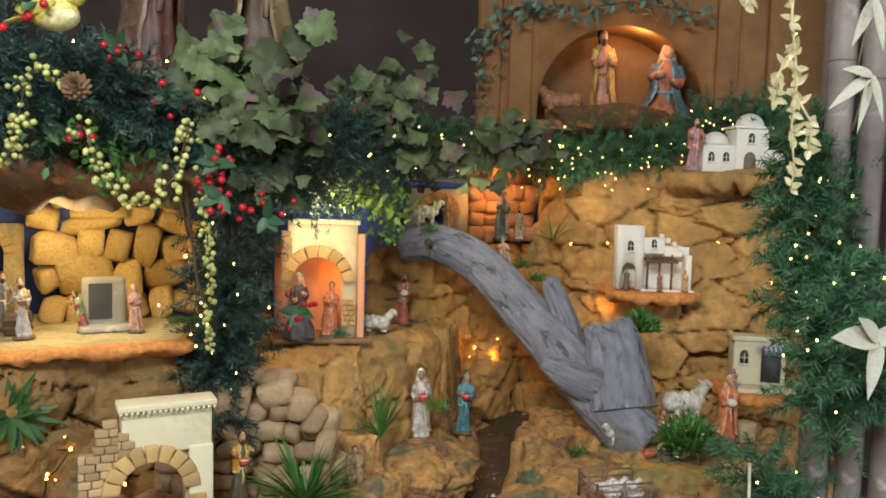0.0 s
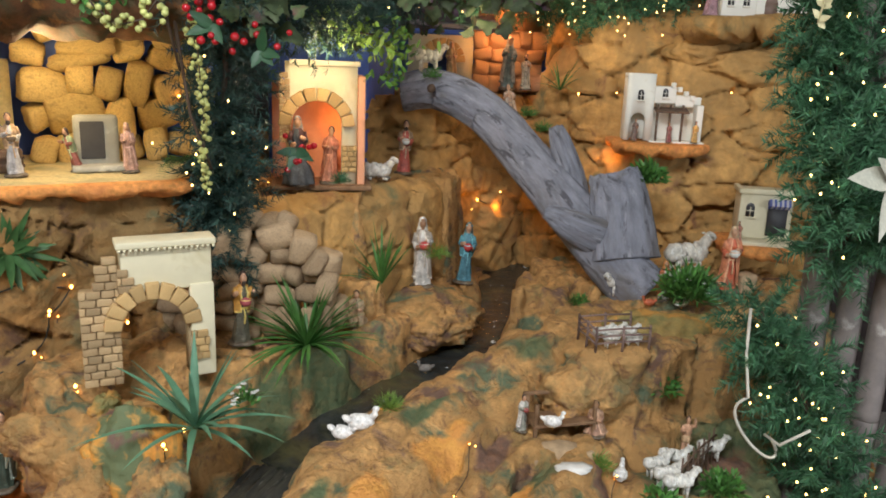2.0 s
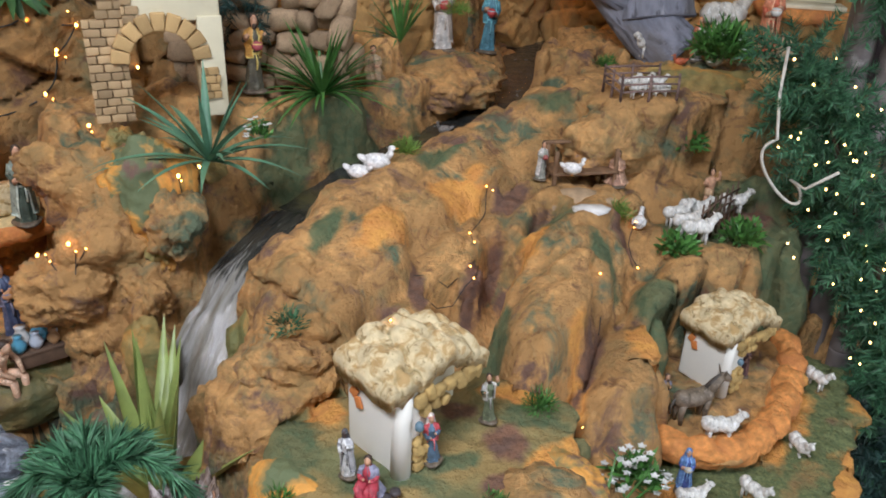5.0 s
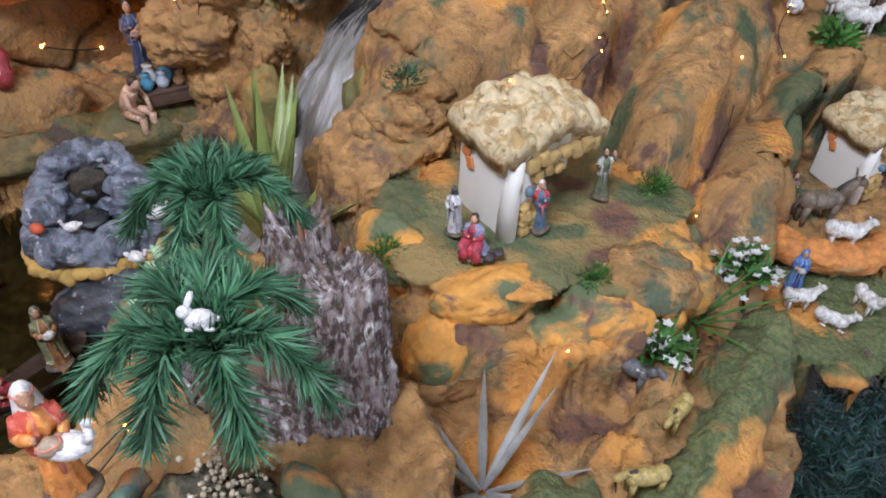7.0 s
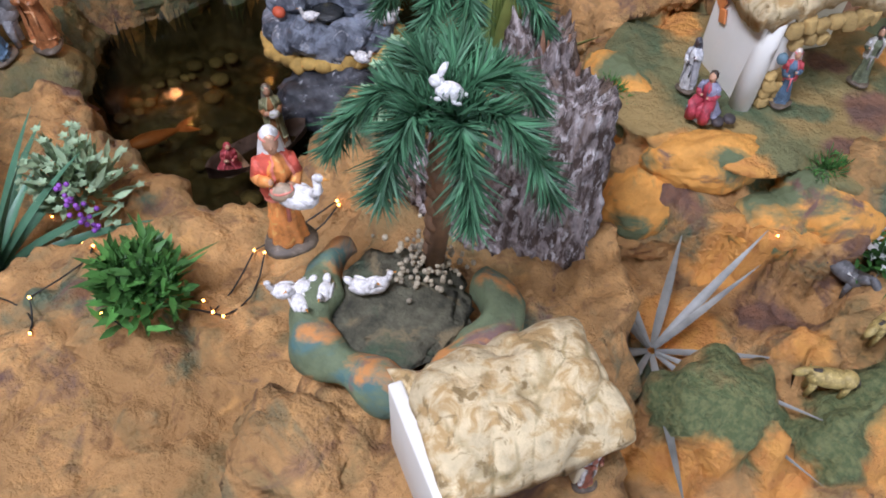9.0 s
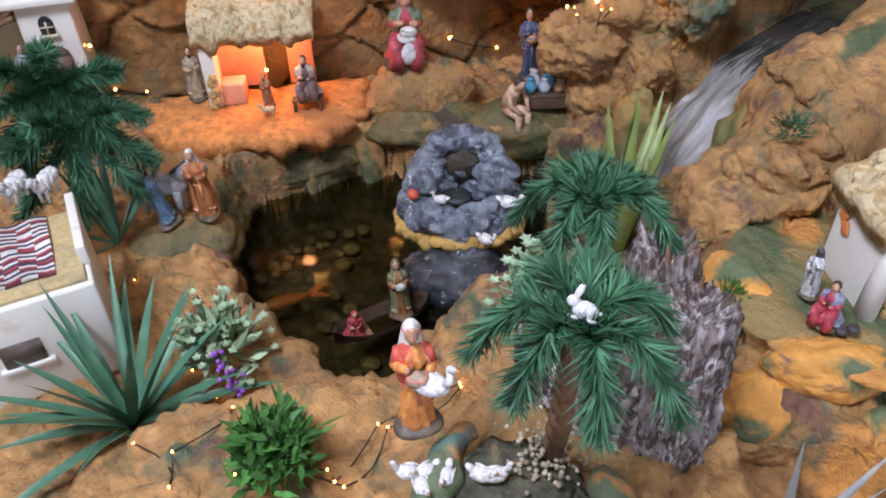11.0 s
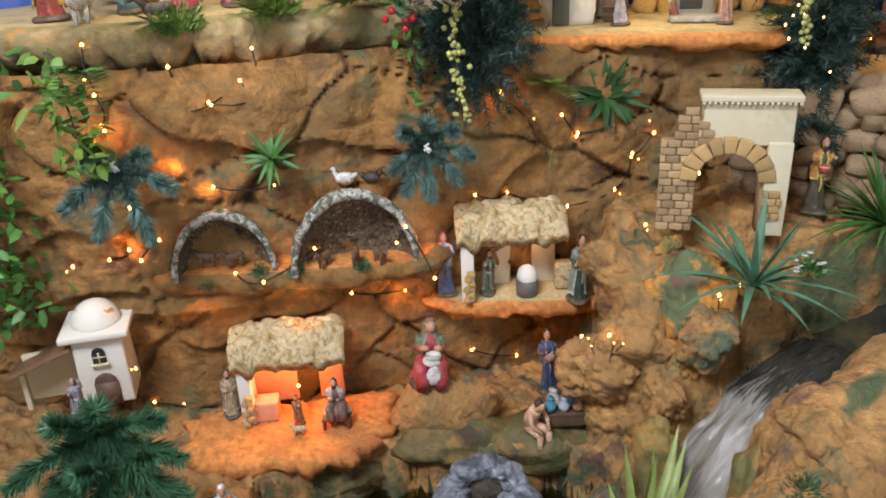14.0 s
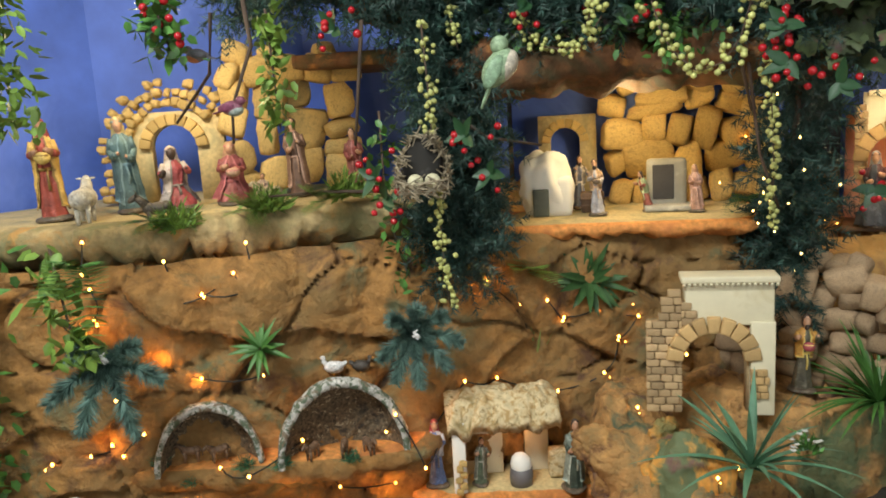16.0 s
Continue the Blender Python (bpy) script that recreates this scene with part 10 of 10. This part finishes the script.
# ================= plants on the rocks =================
palm_tree((-0.235, 0.445, 0.7), 0.205, 0.07, "small palm with green needle fronds beside the soil bed", 1, 7, (0.03, -0.047))
palm_tree((-0.315, 0.64, 0.6), 0.25, 0.066, "small palm with green needle fronds by the pond", 2, 7, (0.03, -0.06), 0.03)
bm = B()
add_ball(bm, (0.009, 0, 0), 0.011, 2)
add_ball(bm, (-0.009, 0.004, 0.003), 0.011, 2)
solo("palm_nut", bm, paint(0.45, 0.32, 0.22), "pair of pale brown nuts under the palm crown", "nut", (-0.278, 0.566, 0.843))
rabbit_ornament((-0.2, 0.392, 0.93), 0.02, (-40, 20, 30), "white rabbit ornament in the palm crown")
pine_sprig((-1.14, 0.57, 0.7), 0.125, 60, "blue-green palm-like pine pick with drooping needles", M_PINE, 9, 3, 0.35, needle=0.03)
pine_sprig((-1.12, 0.58, 0.63), 0.115, 60, "blue-green pine pick with drooping needles", M_PINE, 7, 4, 0.5, needle=0.03)
pine_sprig((-1.27, 0.77, 1.04), 0.085, 55, "blue-green pine pick on the rock face", M_BLUEPINE, 6, 5, 0.4, needle=0.024)
pine_sprig((-0.99, 1.22, 1.0), 0.085, 48, "blue-green pine pick on the rock face", M_BLUEPINE, 8, 6, 0.3, needle=0.024)
hanging_leaves("trailing_fern", "yellow-green fern leaves hanging at the ledge", [(-1.34, 0.74, 1.24), (-1.31, 0.73, 1.18), (-1.28, 0.725, 1.1), (-1.27, 0.73, 1.06)], 100, 0.036, M_LIME, 17, 0.018, category="fern", hang=0.9)
for x, y, z in ((-1.25, 0.755, 1.055), (-0.96, 1.195, 1.01)):
    rabbit_ornament((x, y, z), 0.016, (0, 35, 50), "tiny white rabbit ornament on a pine pick")
blade_plant((-0.765, 0.345, 0.435), 30, 0.25, 0.016, "large blue-green agave with long pointed leaves", M_AGAVE, 1, 0.5, 0.35)
blade_plant((-1.09, 0.56, 0.43), 15, 0.2, 0.017, "upright dark green grass-like agave", M_AGAVE, 2, 0.72, 0.2)
blade_plant((-0.41, 0.97, 0.42), 24, 0.31, 0.028, "upright yellow-green agave at the waterfall foot", M_YAGAVE, 3, 0.8, 0.12)
blade_plant((-0.41, 1.36, 0.81), 28, 0.2, 0.013, "blue-green aloe with long drooping leaves", M_AGAVE, 4, 0.45, 0.45, name="aloe")
blade_plant((-0.268, 1.672, gz(-0.268, 1.672)), 90, 0.2, 0.0085, "clump of green grass leaves with white blossoms", M_LEAF, 5, 0.45, 0.5, name="grass_clump")
blade_plant((-0.13, 1.98, 0.88), 24, 0.17, 0.008, "thin green grass clump on the rock", M_LEAF, 6, 0.6, 0.4, name="grass_clump")
blade_plant((-0.05, 0.567, gz(-0.05, 0.567) + 0.012), 13, 0.195, 0.009, "grey spiky dry plant with flat blades", M_GREYLEAF, 7, 0.38, 0.0, name="dry_spiky_plant", spread=1.3)
blade_plant((-0.79, 1.56, 1.05), 30, 0.105, 0.016, "dark green aloe rosette on the rock face", M_FERN, 8, 0.35, 0.3, name="aloe", rot=(70, 0, 35))
blade_plant((-1.2, 1.03, 1.0), 20, 0.075, 0.01, "small dark green rosette on the rock face", M_LEAF, 9, 0.4, 0.3, name="aloe", rot=(50, 0, 45))
blade_plant((-1.03, 1.38, 0.86), 8, 0.12, 0.01, "thin olive upright leaves on the rock face", M_YAGAVE, 10, 0.85, 0.1, name="grass_clump")
blade_plant((-0.89, 1.5, 0.86), 9, 0.12, 0.008, "thin brown-green grass on the rock face", M_YAGAVE, 12, 0.8, 0.2, name="grass_clump")
blade_plant((0.36, 2.5, 1.33), 16, 0.14, 0.005, "thin dry green grass by the stable", M_LEAF, 13, 0.5, 0.5, name="grass_clump")
blade_plant((0.17, 0.83, 0.54), 16, 0.16, 0.005, "long thin green grass stems with white flowers", M_LEAF, 14, 0.4, 0.35, name="grass_clump")
fern((-0.88, 1.47, 1.08), 5, 0.13, "yellow-green fern on the rock face", M_LIME, 1, 45, droop=0.3)
fern((-0.52, 1.72, 1.2), 7, 0.12, "fresh green fern on the ledge corner", M_LEAF, 2, 20)
fern((-1.3, 0.76, 1.2), 6, 0.15, "fresh green fern hanging from the ledge", M_LEAF, 3, 55, droop=0.7)
fern((-1.17, 1.2, 1.255), 12, 0.1, "bushy light green plant on the ledge", M_LIME, 4, 45, droop=0.1)
fern((-1.28, 1.11, 1.25), 11, 0.085, "bushy light green plant on the ledge", M_LIME, 5, 45, droop=0.1)
fern((-1.39, 0.97, 1.24), 9, 0.085, "small green fern on the ledge lip", M_LEAF, 6, 45, droop=0.2)
tuft((0.59, 1.9, gz(0.59, 1.9) + 0.03), 0.085, "green bush with small white flowers at the log", M_LEAF, 1, 260, "bush", 0.012)
tuft((0.53, 2.12, 1.13), 0.06, "small green ivy bush on the log", M_LEAF, 2, 150, "bush", 0.014)
tuft((0.35, 1.98, gz(0.35, 1.98)), 0.035, "small round green tuft by the log", M_LEAF, 3, 90)
tuft((-0.095, 1.5, gz(-0.095, 1.5)), 0.035, "pale green round tuft by the stream", M_LIME, 4, 110)
tuft((0.3, 1.47, gz(0.3, 1.47)), 0.035, "pale green round tuft beside the stall", M_LIME, 5, 110)
tuft((-0.225, 1.02, 0.71), 0.032, "dark green tuft on the ridge", M_PINE, 6, 110)
tuft((-0.2, 0.79, 0.615), 0.032, "green tuft at the plateau edge", M_LEAF, 7, 110)
tuft((0.04, 0.795, 0.62), 0.025, "small green tuft on the plateau edge", M_LEAF, 8, 90)
tuft((0.11, 0.97, 0.63), 0.03, "green tuft at the back of the plateau", M_LEAF, 9, 100)
tuft((-0.68, 1.3, 0.5), 0.028, "dark green tuft beside the stall", M_PINE, 10, 90)
tuft((-0.65, 1.36, 0.62), 0.03, "dark green tuft on the rock", M_PINE, 11, 90)
tuft((0.02, 2.05, gz(0.02, 2.05)), 0.03, "small green tuft by the couple", M_PINE, 12, 90)
tuft((0.47, 1.67, 0.76), 0.05, "green leafy ivy on the rock face", M_LEAF, 13, 90, "ivy_tuft", 0.014)
tuft((0.4, 1.4, gz(0.4, 1.4)), 0.045, "green leafy ivy by the sheep", M_LEAF, 14, 70, "ivy_tuft", 0.014)
tuft((0.53, 1.45, gz(0.53, 1.45)), 0.05, "green leafy ivy by the fence", M_LEAF, 15, 80, "ivy_tuft", 0.014)
tuft((-0.82, 1.15, 0.43), 0.025, "small dark green tuft above the pond", M_PINE, 16, 80)
tuft((0.0, 1.99, 0.95), 0.04, "yellow-green dry tuft on the rock", M_LIME, 17, 80)
for k, (x, y, z) in enumerate([(-1.36, 0.9, 0.79), (-1.22, 0.98, 0.78), (-1.16, 1.02, 0.78), (-1.06, 1.1, 0.78), (-1.3, 0.92, 0.755)]):
    tuft((x, y, z), 0.025, "small dark green tuft by the grottoes", M_PINE, 20 + k, 80)
tuft((-0.23, 1.95, 1.13), 0.03, "small green tuft by the stable", M_PINE, 30, 80)
for k, (x, y, z) in enumerate([(0.26, 2.42, 1.26), (0.3, 2.4, 1.22), (-0.02, 2.35, 1.36)]):
    tuft((x, y, z), 0.035, "green moss on the log", M_LEAF, 34 + k, 70)
tuft((-1.375, 1.005, 1.222), 0.058, "bushy light green plant on the lip of the ledge", M_LIME, 50, 170, "leafy_bush", 0.009)
tuft((-1.272, 1.143, 1.240), 0.058, "bushy light green plant on the lip of the ledge", M_LIME, 51, 170, "leafy_bush", 0.009)
tuft((-1.155, 1.250, 1.257), 0.058, "bushy light green plant on the lip of the ledge", M_LIME, 52, 170, "leafy_bush", 0.009)
# pale flower bush and purple flower plant
def flower_bush(loc, r, h, leaf, bloom, label, seed, n=130, w=0.008):
    rr = random.Random(seed)
    top = thing("flower_bush", label, "flowering plant", loc)
    bm, bf = B(), B()
    for _ in range(n):
        d = Vector((rr.gauss(0, 0.6), rr.gauss(0, 0.6), abs(rr.gauss(0.9, 0.4)))).normalized()
        q = Vector((d.x * r, d.y * r, d.z * h)) * rr.uniform(0.55, 1.05)
        add_leaf(bm, q * 0.5, q, w, (rr.random(), rr.random(), rr.random()), 0, seg=2)
        add_leaf(bm, q * 0.8, q * 0.9 + Vector((rr.gauss(0, 0.012), rr.gauss(0, 0.012), 0.006)), w, (rr.random(), rr.random(), 1), 0, seg=2)
        if bloom and rr.random() < 0.35:
            for k in range(5):
                a = k * 1.26
                add_leaf(bf, q, q + Vector((0.007 * math.cos(a), 0.007 * math.sin(a), 0.002)), 0.005, (0, 0, 1), 0, seg=2)
    part("foliage", bm, leaf, top)
    if bloom:
        part("blossoms", bf, bloom, top)
    else:
        bf.free()
    return top


M_MINT = mat("pale_mint_leaf", (0.36, 0.5, 0.3), 0.55, grain=30, vary=0.8, bump=0, island=0.25)
flower_bush((-0.745, 0.48, 0.45), 0.075, 0.11, M_MINT, M_MINT, "pale mint green frothy artificial plant", 1, 200, 0.009)
flower_bush((-0.35, 0.59, 0.66), 0.035, 0.11, M_MINT, M_MINT, "pale mint green artificial sprig", 2, 90, 0.007)
flower_bush((-0.47, 0.34, 0.61), 0.055, 0.07, M_LEAF, None, "dark green leafy plant with a purple flower spike", 3, 380, 0.008)
bm = B()
rr = random.Random(4)
for k in range(24):
    t = k / 24
    p = Vector((-0.03 - 0.02 * t, 0.01, 0.06 + 0.05 * t))
    add_ball(bm, p + Vector((rr.gauss(0, 0.005), rr.gauss(0, 0.005), 0)), 0.0026, 1)
solo("purple_flower", bm, paint(0.22, 0.06, 0.35), "purple flower spike on the leafy plant", "flower", (-0.49, 0.345, 0.605))
flower_bush((0.12, 0.77, 0.54), 0.05, 0.05, M_LEAF, paint(0.68, 0.68, 0.64), "green plant with small white star flowers", 5, 120, 0.007)
flower_bush((0.235, 0.93, 0.53), 0.05, 0.06, M_LEAF, paint(0.68, 0.68, 0.64), "green plant with small white star flowers", 6, 120, 0.007)
flower_bush((-0.33, 1.38, 0.84), 0.04, 0.04, M_LEAF, paint(0.62, 0.62, 0.58), "small white flowers beside the aloe", 7, 40, 0.006)
flower_bush((0.59, 1.9, gz(0.59, 1.9) + 0.02), 0.08, 0.09, M_LEAF, paint(0.66, 0.66, 0.62), "white blossoms in the bush at the log", 8, 80, 0.008)

# ================= fairy lights =================
_bm = B()
add_ball(_bm, (0, 0, 0), (0.0032, 0.0032, 0.0042), 1)
BULB_MESH = mesh_of("bulb", _bm, M_BULB)
_bm = B()
add_ball(_bm, (0, 0, 0), (0.0021, 0.0021, 0.0028), 1)
PALE_MESH = mesh_of("bulb", _bm, M_BULBW)
_bm = B()
add_ball(_bm, (0, 0, 0), (0.0015, 0.0015, 0.002), 1)
NEAR_MESH = mesh_of("bulb", _bm, M_BULBN)


def light_string(label, places, mesh, cable=True, sag=0.006, order=True, ground=False, thick=0.0016):
    """A string of fairy lights: cable and bulbs."""
    top = thing("light_string", label, "fairy lights", group="fairy light strings")
    for p in places:
        ob = new("bulb", mesh)
        ob.parent = top
        ob.location = p
    runs = []
    if cable:
        left = [Vector(p) for p in places]
        chain = [left.pop(0)]
        while order and left:
            k = min(range(len(left)), key=lambda i: (left[i] - chain[-1]).length)
            chain.append(left.pop(k))
        chain += left
        run = [chain[0]]
        bm = B()
        for a, b in zip(chain, chain[1:]):
            if (b - a).length > 0.13:
                runs.append(run)
                run = [b]
                continue
            for k in (1, 2, 3, 4):
                t = k / 4
                w = math.sin(math.pi * t)
                q = a.lerp(b, t) + Vector((0.012 * w * math.sin(a.x * 90), 0.004 * w + 0.012 * w * math.sin(b.y * 70), -sag * w))
                if ground and w > 0.1:
                    q.z = max(q.z - 0.03, min(q.z, height(q.x, q.y) + 0.014))
                run.append(q)
        runs.append(run)
        bm.free()
        for run in runs:
            if len(run) > 1:
                bm = B()
                add_tube(bm, run, thick, thick, 5)
                part("cable", bm, M_CABLE, top)
    return top


def scatter(seed, n, path, r):
    rr = random.Random(seed)
    pts = [Vector(p) for p in path]
    out = []
    for _ in range(n):
        k = rr.randrange(len(pts) - 1)
        p = pts[k].lerp(pts[k + 1], rr.random()) + Vector((rr.gauss(0, r), -abs(rr.gauss(0.4, 0.6)) * r, rr.gauss(0, r)))
        out.append(tuple(p))
    return out


light_string("warm fairy lights all through the garland under the niche", scatter(1, 110, [(-0.12, 2.32, 1.6), (0.1, 2.42, 1.6), (0.3, 2.48, 1.58), (0.5, 2.48, 1.56), (0.68, 2.46, 1.6), (0.84, 2.5, 1.68)], 0.045), PALE_MESH, False)
light_string("warm fairy lights in the garland beside the bamboo", scatter(2, 34, [(0.7, 1.58, 1.5), (0.66, 1.5, 1.34), (0.68, 1.42, 1.2)], 0.05), PALE_MESH, False)
light_string("warm fairy lights in the garland beside the rocks", scatter(3, 60, [(0.6, 1.52, 0.95), (0.66, 1.45, 0.85), (0.7, 1.44, 0.75), (0.77, 1.4, 0.62), (0.82, 1.3, 0.46)], 0.055), PALE_MESH, False)
light_string("warm fairy lights in the dark canopy garland", scatter(4, 30, [(-0.6, 1.52, 1.62), (-0.46, 1.6, 1.58), (-0.35, 1.78, 1.56), (-0.22, 2.04, 1.55), (-0.1, 2.24, 1.57)], 0.06), PALE_MESH, False)
light_string("warm fairy lights in the hanging garland", scatter(5, 16, [(-0.42, 1.66, 1.45), (-0.44, 1.67, 1.25), (-0.43, 1.69, 1.08)], 0.05), PALE_MESH, False)
light_string("warm fairy lights strung over the rock face", [(-1.42, 0.841, 0.837), (-1.405, 0.852, 0.814), (-1.371, 0.878, 0.855), (-1.466, 0.822, 0.812), (-1.351, 0.93, 0.989), (-1.317, 0.931, 1.111), (-1.276, 0.972, 1.11), (-1.235, 1.039, 1.106), (-1.254, 0.952, 0.784), (-1.189, 0.964, 0.777), (-1.168, 1.082, 0.806), (-1.125, 1.128, 0.7), (-1.055, 1.198, 0.802), (-1.004, 1.17, 0.858), (-1.068, 1.228, 0.678), (-1.248, 1.119, 0.986), (-1.239, 1.063, 0.932), (-1.301, 0.968, 0.946), (-0.831, 1.518, 0.97), (-0.776, 1.59, 0.993), (-0.735, 1.576, 0.925), (-0.698, 1.595, 0.975), (-0.76, 1.559, 0.855), (-0.848, 1.487, 1.019), (-0.89, 1.451, 1.016), (-1.028, 1.29, 1.072), (-0.959, 1.337, 0.876), (-0.934, 1.417, 0.861), (-0.831, 1.487, 0.827), (-1.01, 1.287, 0.784), (-0.95, 1.183, 0.757)], BULB_MESH)
light_string("warm fairy lights strung along the terraces", [(-0.662, 1.498, 0.818), (-0.617, 1.648, 0.888), (-0.465, 1.581, 0.803), (-0.455, 1.333, 0.793), (-0.446, 1.416, 0.778), (-0.977, 1.333, 0.508), (-0.922, 1.431, 0.461), (-0.677, 1.27, 0.672), (-0.613, 1.25, 0.705), (-1.195, 1.017, 0.511), (-1.346, 0.955, 0.604), (-1.422, 0.8, 0.591), (-1.477, 0.851, 0.458), (-1.427, 0.89, 0.451), (-1.448, 0.503, 0.417), (-1.524, 0.764, 0.795), (-1.477, 0.563, 0.447), (-1.467, 0.798, 1.089), (-1.451, 0.815, 1.057), (-1.448, 0.857, 1.074), (-1.44, 0.852, 1.131)], BULB_MESH)
light_string("warm fairy lights under the upper ledges", [(-1.333, 0.94, 1.174), (-1.321, 0.925, 1.103), (-1.274, 0.974, 1.106), (-1.263, 1.074, 1.189), (-1.249, 1.026, 1.141), (-1.234, 1.04, 1.102), (-0.944, 1.413, 1.07), (-0.896, 1.452, 1.081), (-1.026, 1.291, 1.071), (-0.728, 1.612, 1.062), (-0.769, 1.581, 1), (-0.733, 1.575, 0.933), (-0.829, 1.52, 0.976), (-1.219, 1.057, 1.092), (-1.478, 0.871, 1.213), (-1.447, 0.845, 1.16), (-1.454, 0.864, 1.06), (-1.379, 0.838, 0.933), (-1.511, 0.77, 0.807), (-0.425, 1.795, 1.084), (-0.586, 1.95, 1.311), (-0.554, 2.044, 1.395), (-0.471, 2.101, 1.09)], BULB_MESH)
light_string("warm fairy lights along the stream", [(-0.724, 1.588, 0.918), (-0.749, 1.562, 0.845), (-0.657, 1.495, 0.808), (-0.455, 1.333, 0.793), (-0.446, 1.416, 0.777), (-0.726, 1.617, 1.049), (-0.707, 1.59, 1), (-0.373, 1.663, 0.803), (-0.181, 1.85, 0.767), (0.054, 1.441, 0.749), (0.024, 1.34, 0.704), (0.023, 1.249, 0.689), (-0.084, 1.205, 0.692), (0.232, 1.25, 0.683), (0.326, 1.372, 0.632), (0.331, 1.451, 0.685), (0.125, 2.58, 0.952), (0.22, 2.668, 0.935), (0.318, 2.728, 0.95), (-0.448, 2.107, 1.103), (-0.422, 2.109, 1.097), (-0.582, 1.241, 0.702), (-0.656, 1.255, 0.682)], NEAR_MESH, ground=True, thick=0.0009)
light_string("warm fairy lights on the front rocks", [(-0.451, 1.333, 0.785), (-0.643, 1.241, 0.677), (-0.602, 1.247, 0.694), (0.067, 1.458, 0.735), (0.031, 1.32, 0.697), (0.028, 1.218, 0.684), (0.238, 1.244, 0.663), (0.338, 1.478, 0.661), (0.332, 1.374, 0.614), (0.214, 1.164, 0.582), (0.183, 1.021, 0.557), (0.134, 0.85, 0.628), (-0.222, 0.829, 0.62), (-0.084, 0.925, 0.785), (-0.057, 1.197, 0.667)], NEAR_MESH, ground=True, thick=0.0009)
light_string("warm fairy lights on the low front ground", [(-0.48, 0.33, 0.622), (-0.483, 0.304, 0.626), (-0.417, 0.363, 0.598), (-0.428, 0.366, 0.605), (-0.422, 0.435, 0.605), (-0.369, 0.503, 0.638), (-0.26, 0.548, 0.709), (-0.039, 0.595, 0.513), (0.019, 0.71, 0.593), (-0.721, 0.44, 0.428)], NEAR_MESH, ground=True, thick=0.0009)
light_string("warm fairy lights round the pond", [(-0.474, 0.305, 0.624), (-0.407, 0.365, 0.596), (-0.473, 0.334, 0.614), (-0.411, 0.437, 0.606), (-0.366, 0.501, 0.636), (-0.533, 0.264, 0.612), (-0.558, 0.29, 0.616), (-0.61, 0.279, 0.601), (-0.797, 0.459, 0.413), (-0.817, 0.471, 0.416), (-1.027, 0.535, 0.405), (-1.11, 0.586, 0.403), (-0.554, 0.363, 0.611), (-1.397, 0.778, 0.609), (-0.975, 1.339, 0.51)], NEAR_MESH, ground=True, thick=0.0009)
light_string("warm fairy lights on the back rock face", [(0.686, 2.431, 1.398), (0.799, 2.41, 1.369), (0.829, 2.398, 1.346), (0.784, 2.411, 1.327), (0.501, 2.457, 1.145), (0.584, 2.415, 1.145), (0.528, 2.498, 1.331), (0.428, 2.56, 1.32), (0.356, 2.662, 1.315), (0.22, 2.663, 0.996), (0.142, 2.605, 0.978), (0.222, 2.67, 0.942), (0.625, 2.454, 1.396), (0.679, 2.375, 1.02), (0.971, 2.344, 1.239), (0.144, 2.961, 1.441), (0.503, 2.531, 1.476)], BULB_MESH)

# glow that the strongest bulbs and the little house lamps give
for p, w in (((-1.157, 0.996, 0.598), 0.9), ((-0.87, 1.4, 0.77), 0.08), ((-1.0, 1.22, 0.84), 0.12), ((-0.25, 2.12, 1.25), 0.2), ((0.2, 2.68, 1.5), 0.9),
             ((-1.18, 1.06, 0.83), 0.06), ((-0.83, 1.3, 0.56), 0.1), ((0.68, 2.24, 1.28), 0.06)):
    glow_lamp("house_lamp", p, w, (1.0, 0.42, 0.14), 0.02)
# the glow of bulbs that lie close to the rock
for p in ((-1.345, 0.915, 0.99), (-1.24, 1.03, 1.1), (-1.3, 0.96, 0.945), (-0.775, 1.57, 0.99), (-0.92, 1.375, 1.075), (-1.035, 1.3, 1.065), (-0.84, 1.48, 0.82), (-1.43, 0.84, 1.06),
          (-1.41, 0.83, 0.84), (-0.42, 1.8, 1.08), (0.21, 2.62, 0.95), (0.67, 2.42, 1.39), (0.49, 2.41, 1.15), (0.1, 2.5, 1.0), (-1.16, 1.03, 0.71), (-1.06, 1.2, 0.68), (-1.31, 0.9, 0.69)):
    glow_lamp("bulb_glow", p, 0.1, (1.0, 0.4, 0.08), 0.004)
# lamps added for the niche garland's bulbs; the first brightens the stable front
for p, w in (((-0.27, 1.91, 1.41), 2.3), ((0.08, 2.34, 1.52), 0.5), ((0.42, 2.38, 1.5), 0.5), ((0.7, 2.34, 1.52), 0.5)):
    glow_lamp("garland_fill", p, w, (1.0, 0.8, 0.52), 0.03)
# lamps under the canopies that light the upper grottoes
glow_lamp("grotto_lamp", (-1.42, 1.02, 1.58), 3.4, (1.0, 0.78, 0.45), 0.03)
glow_lamp("grotto_lamp", (-0.76, 1.67, 1.39), 2.1, (1.0, 0.78, 0.42), 0.03)
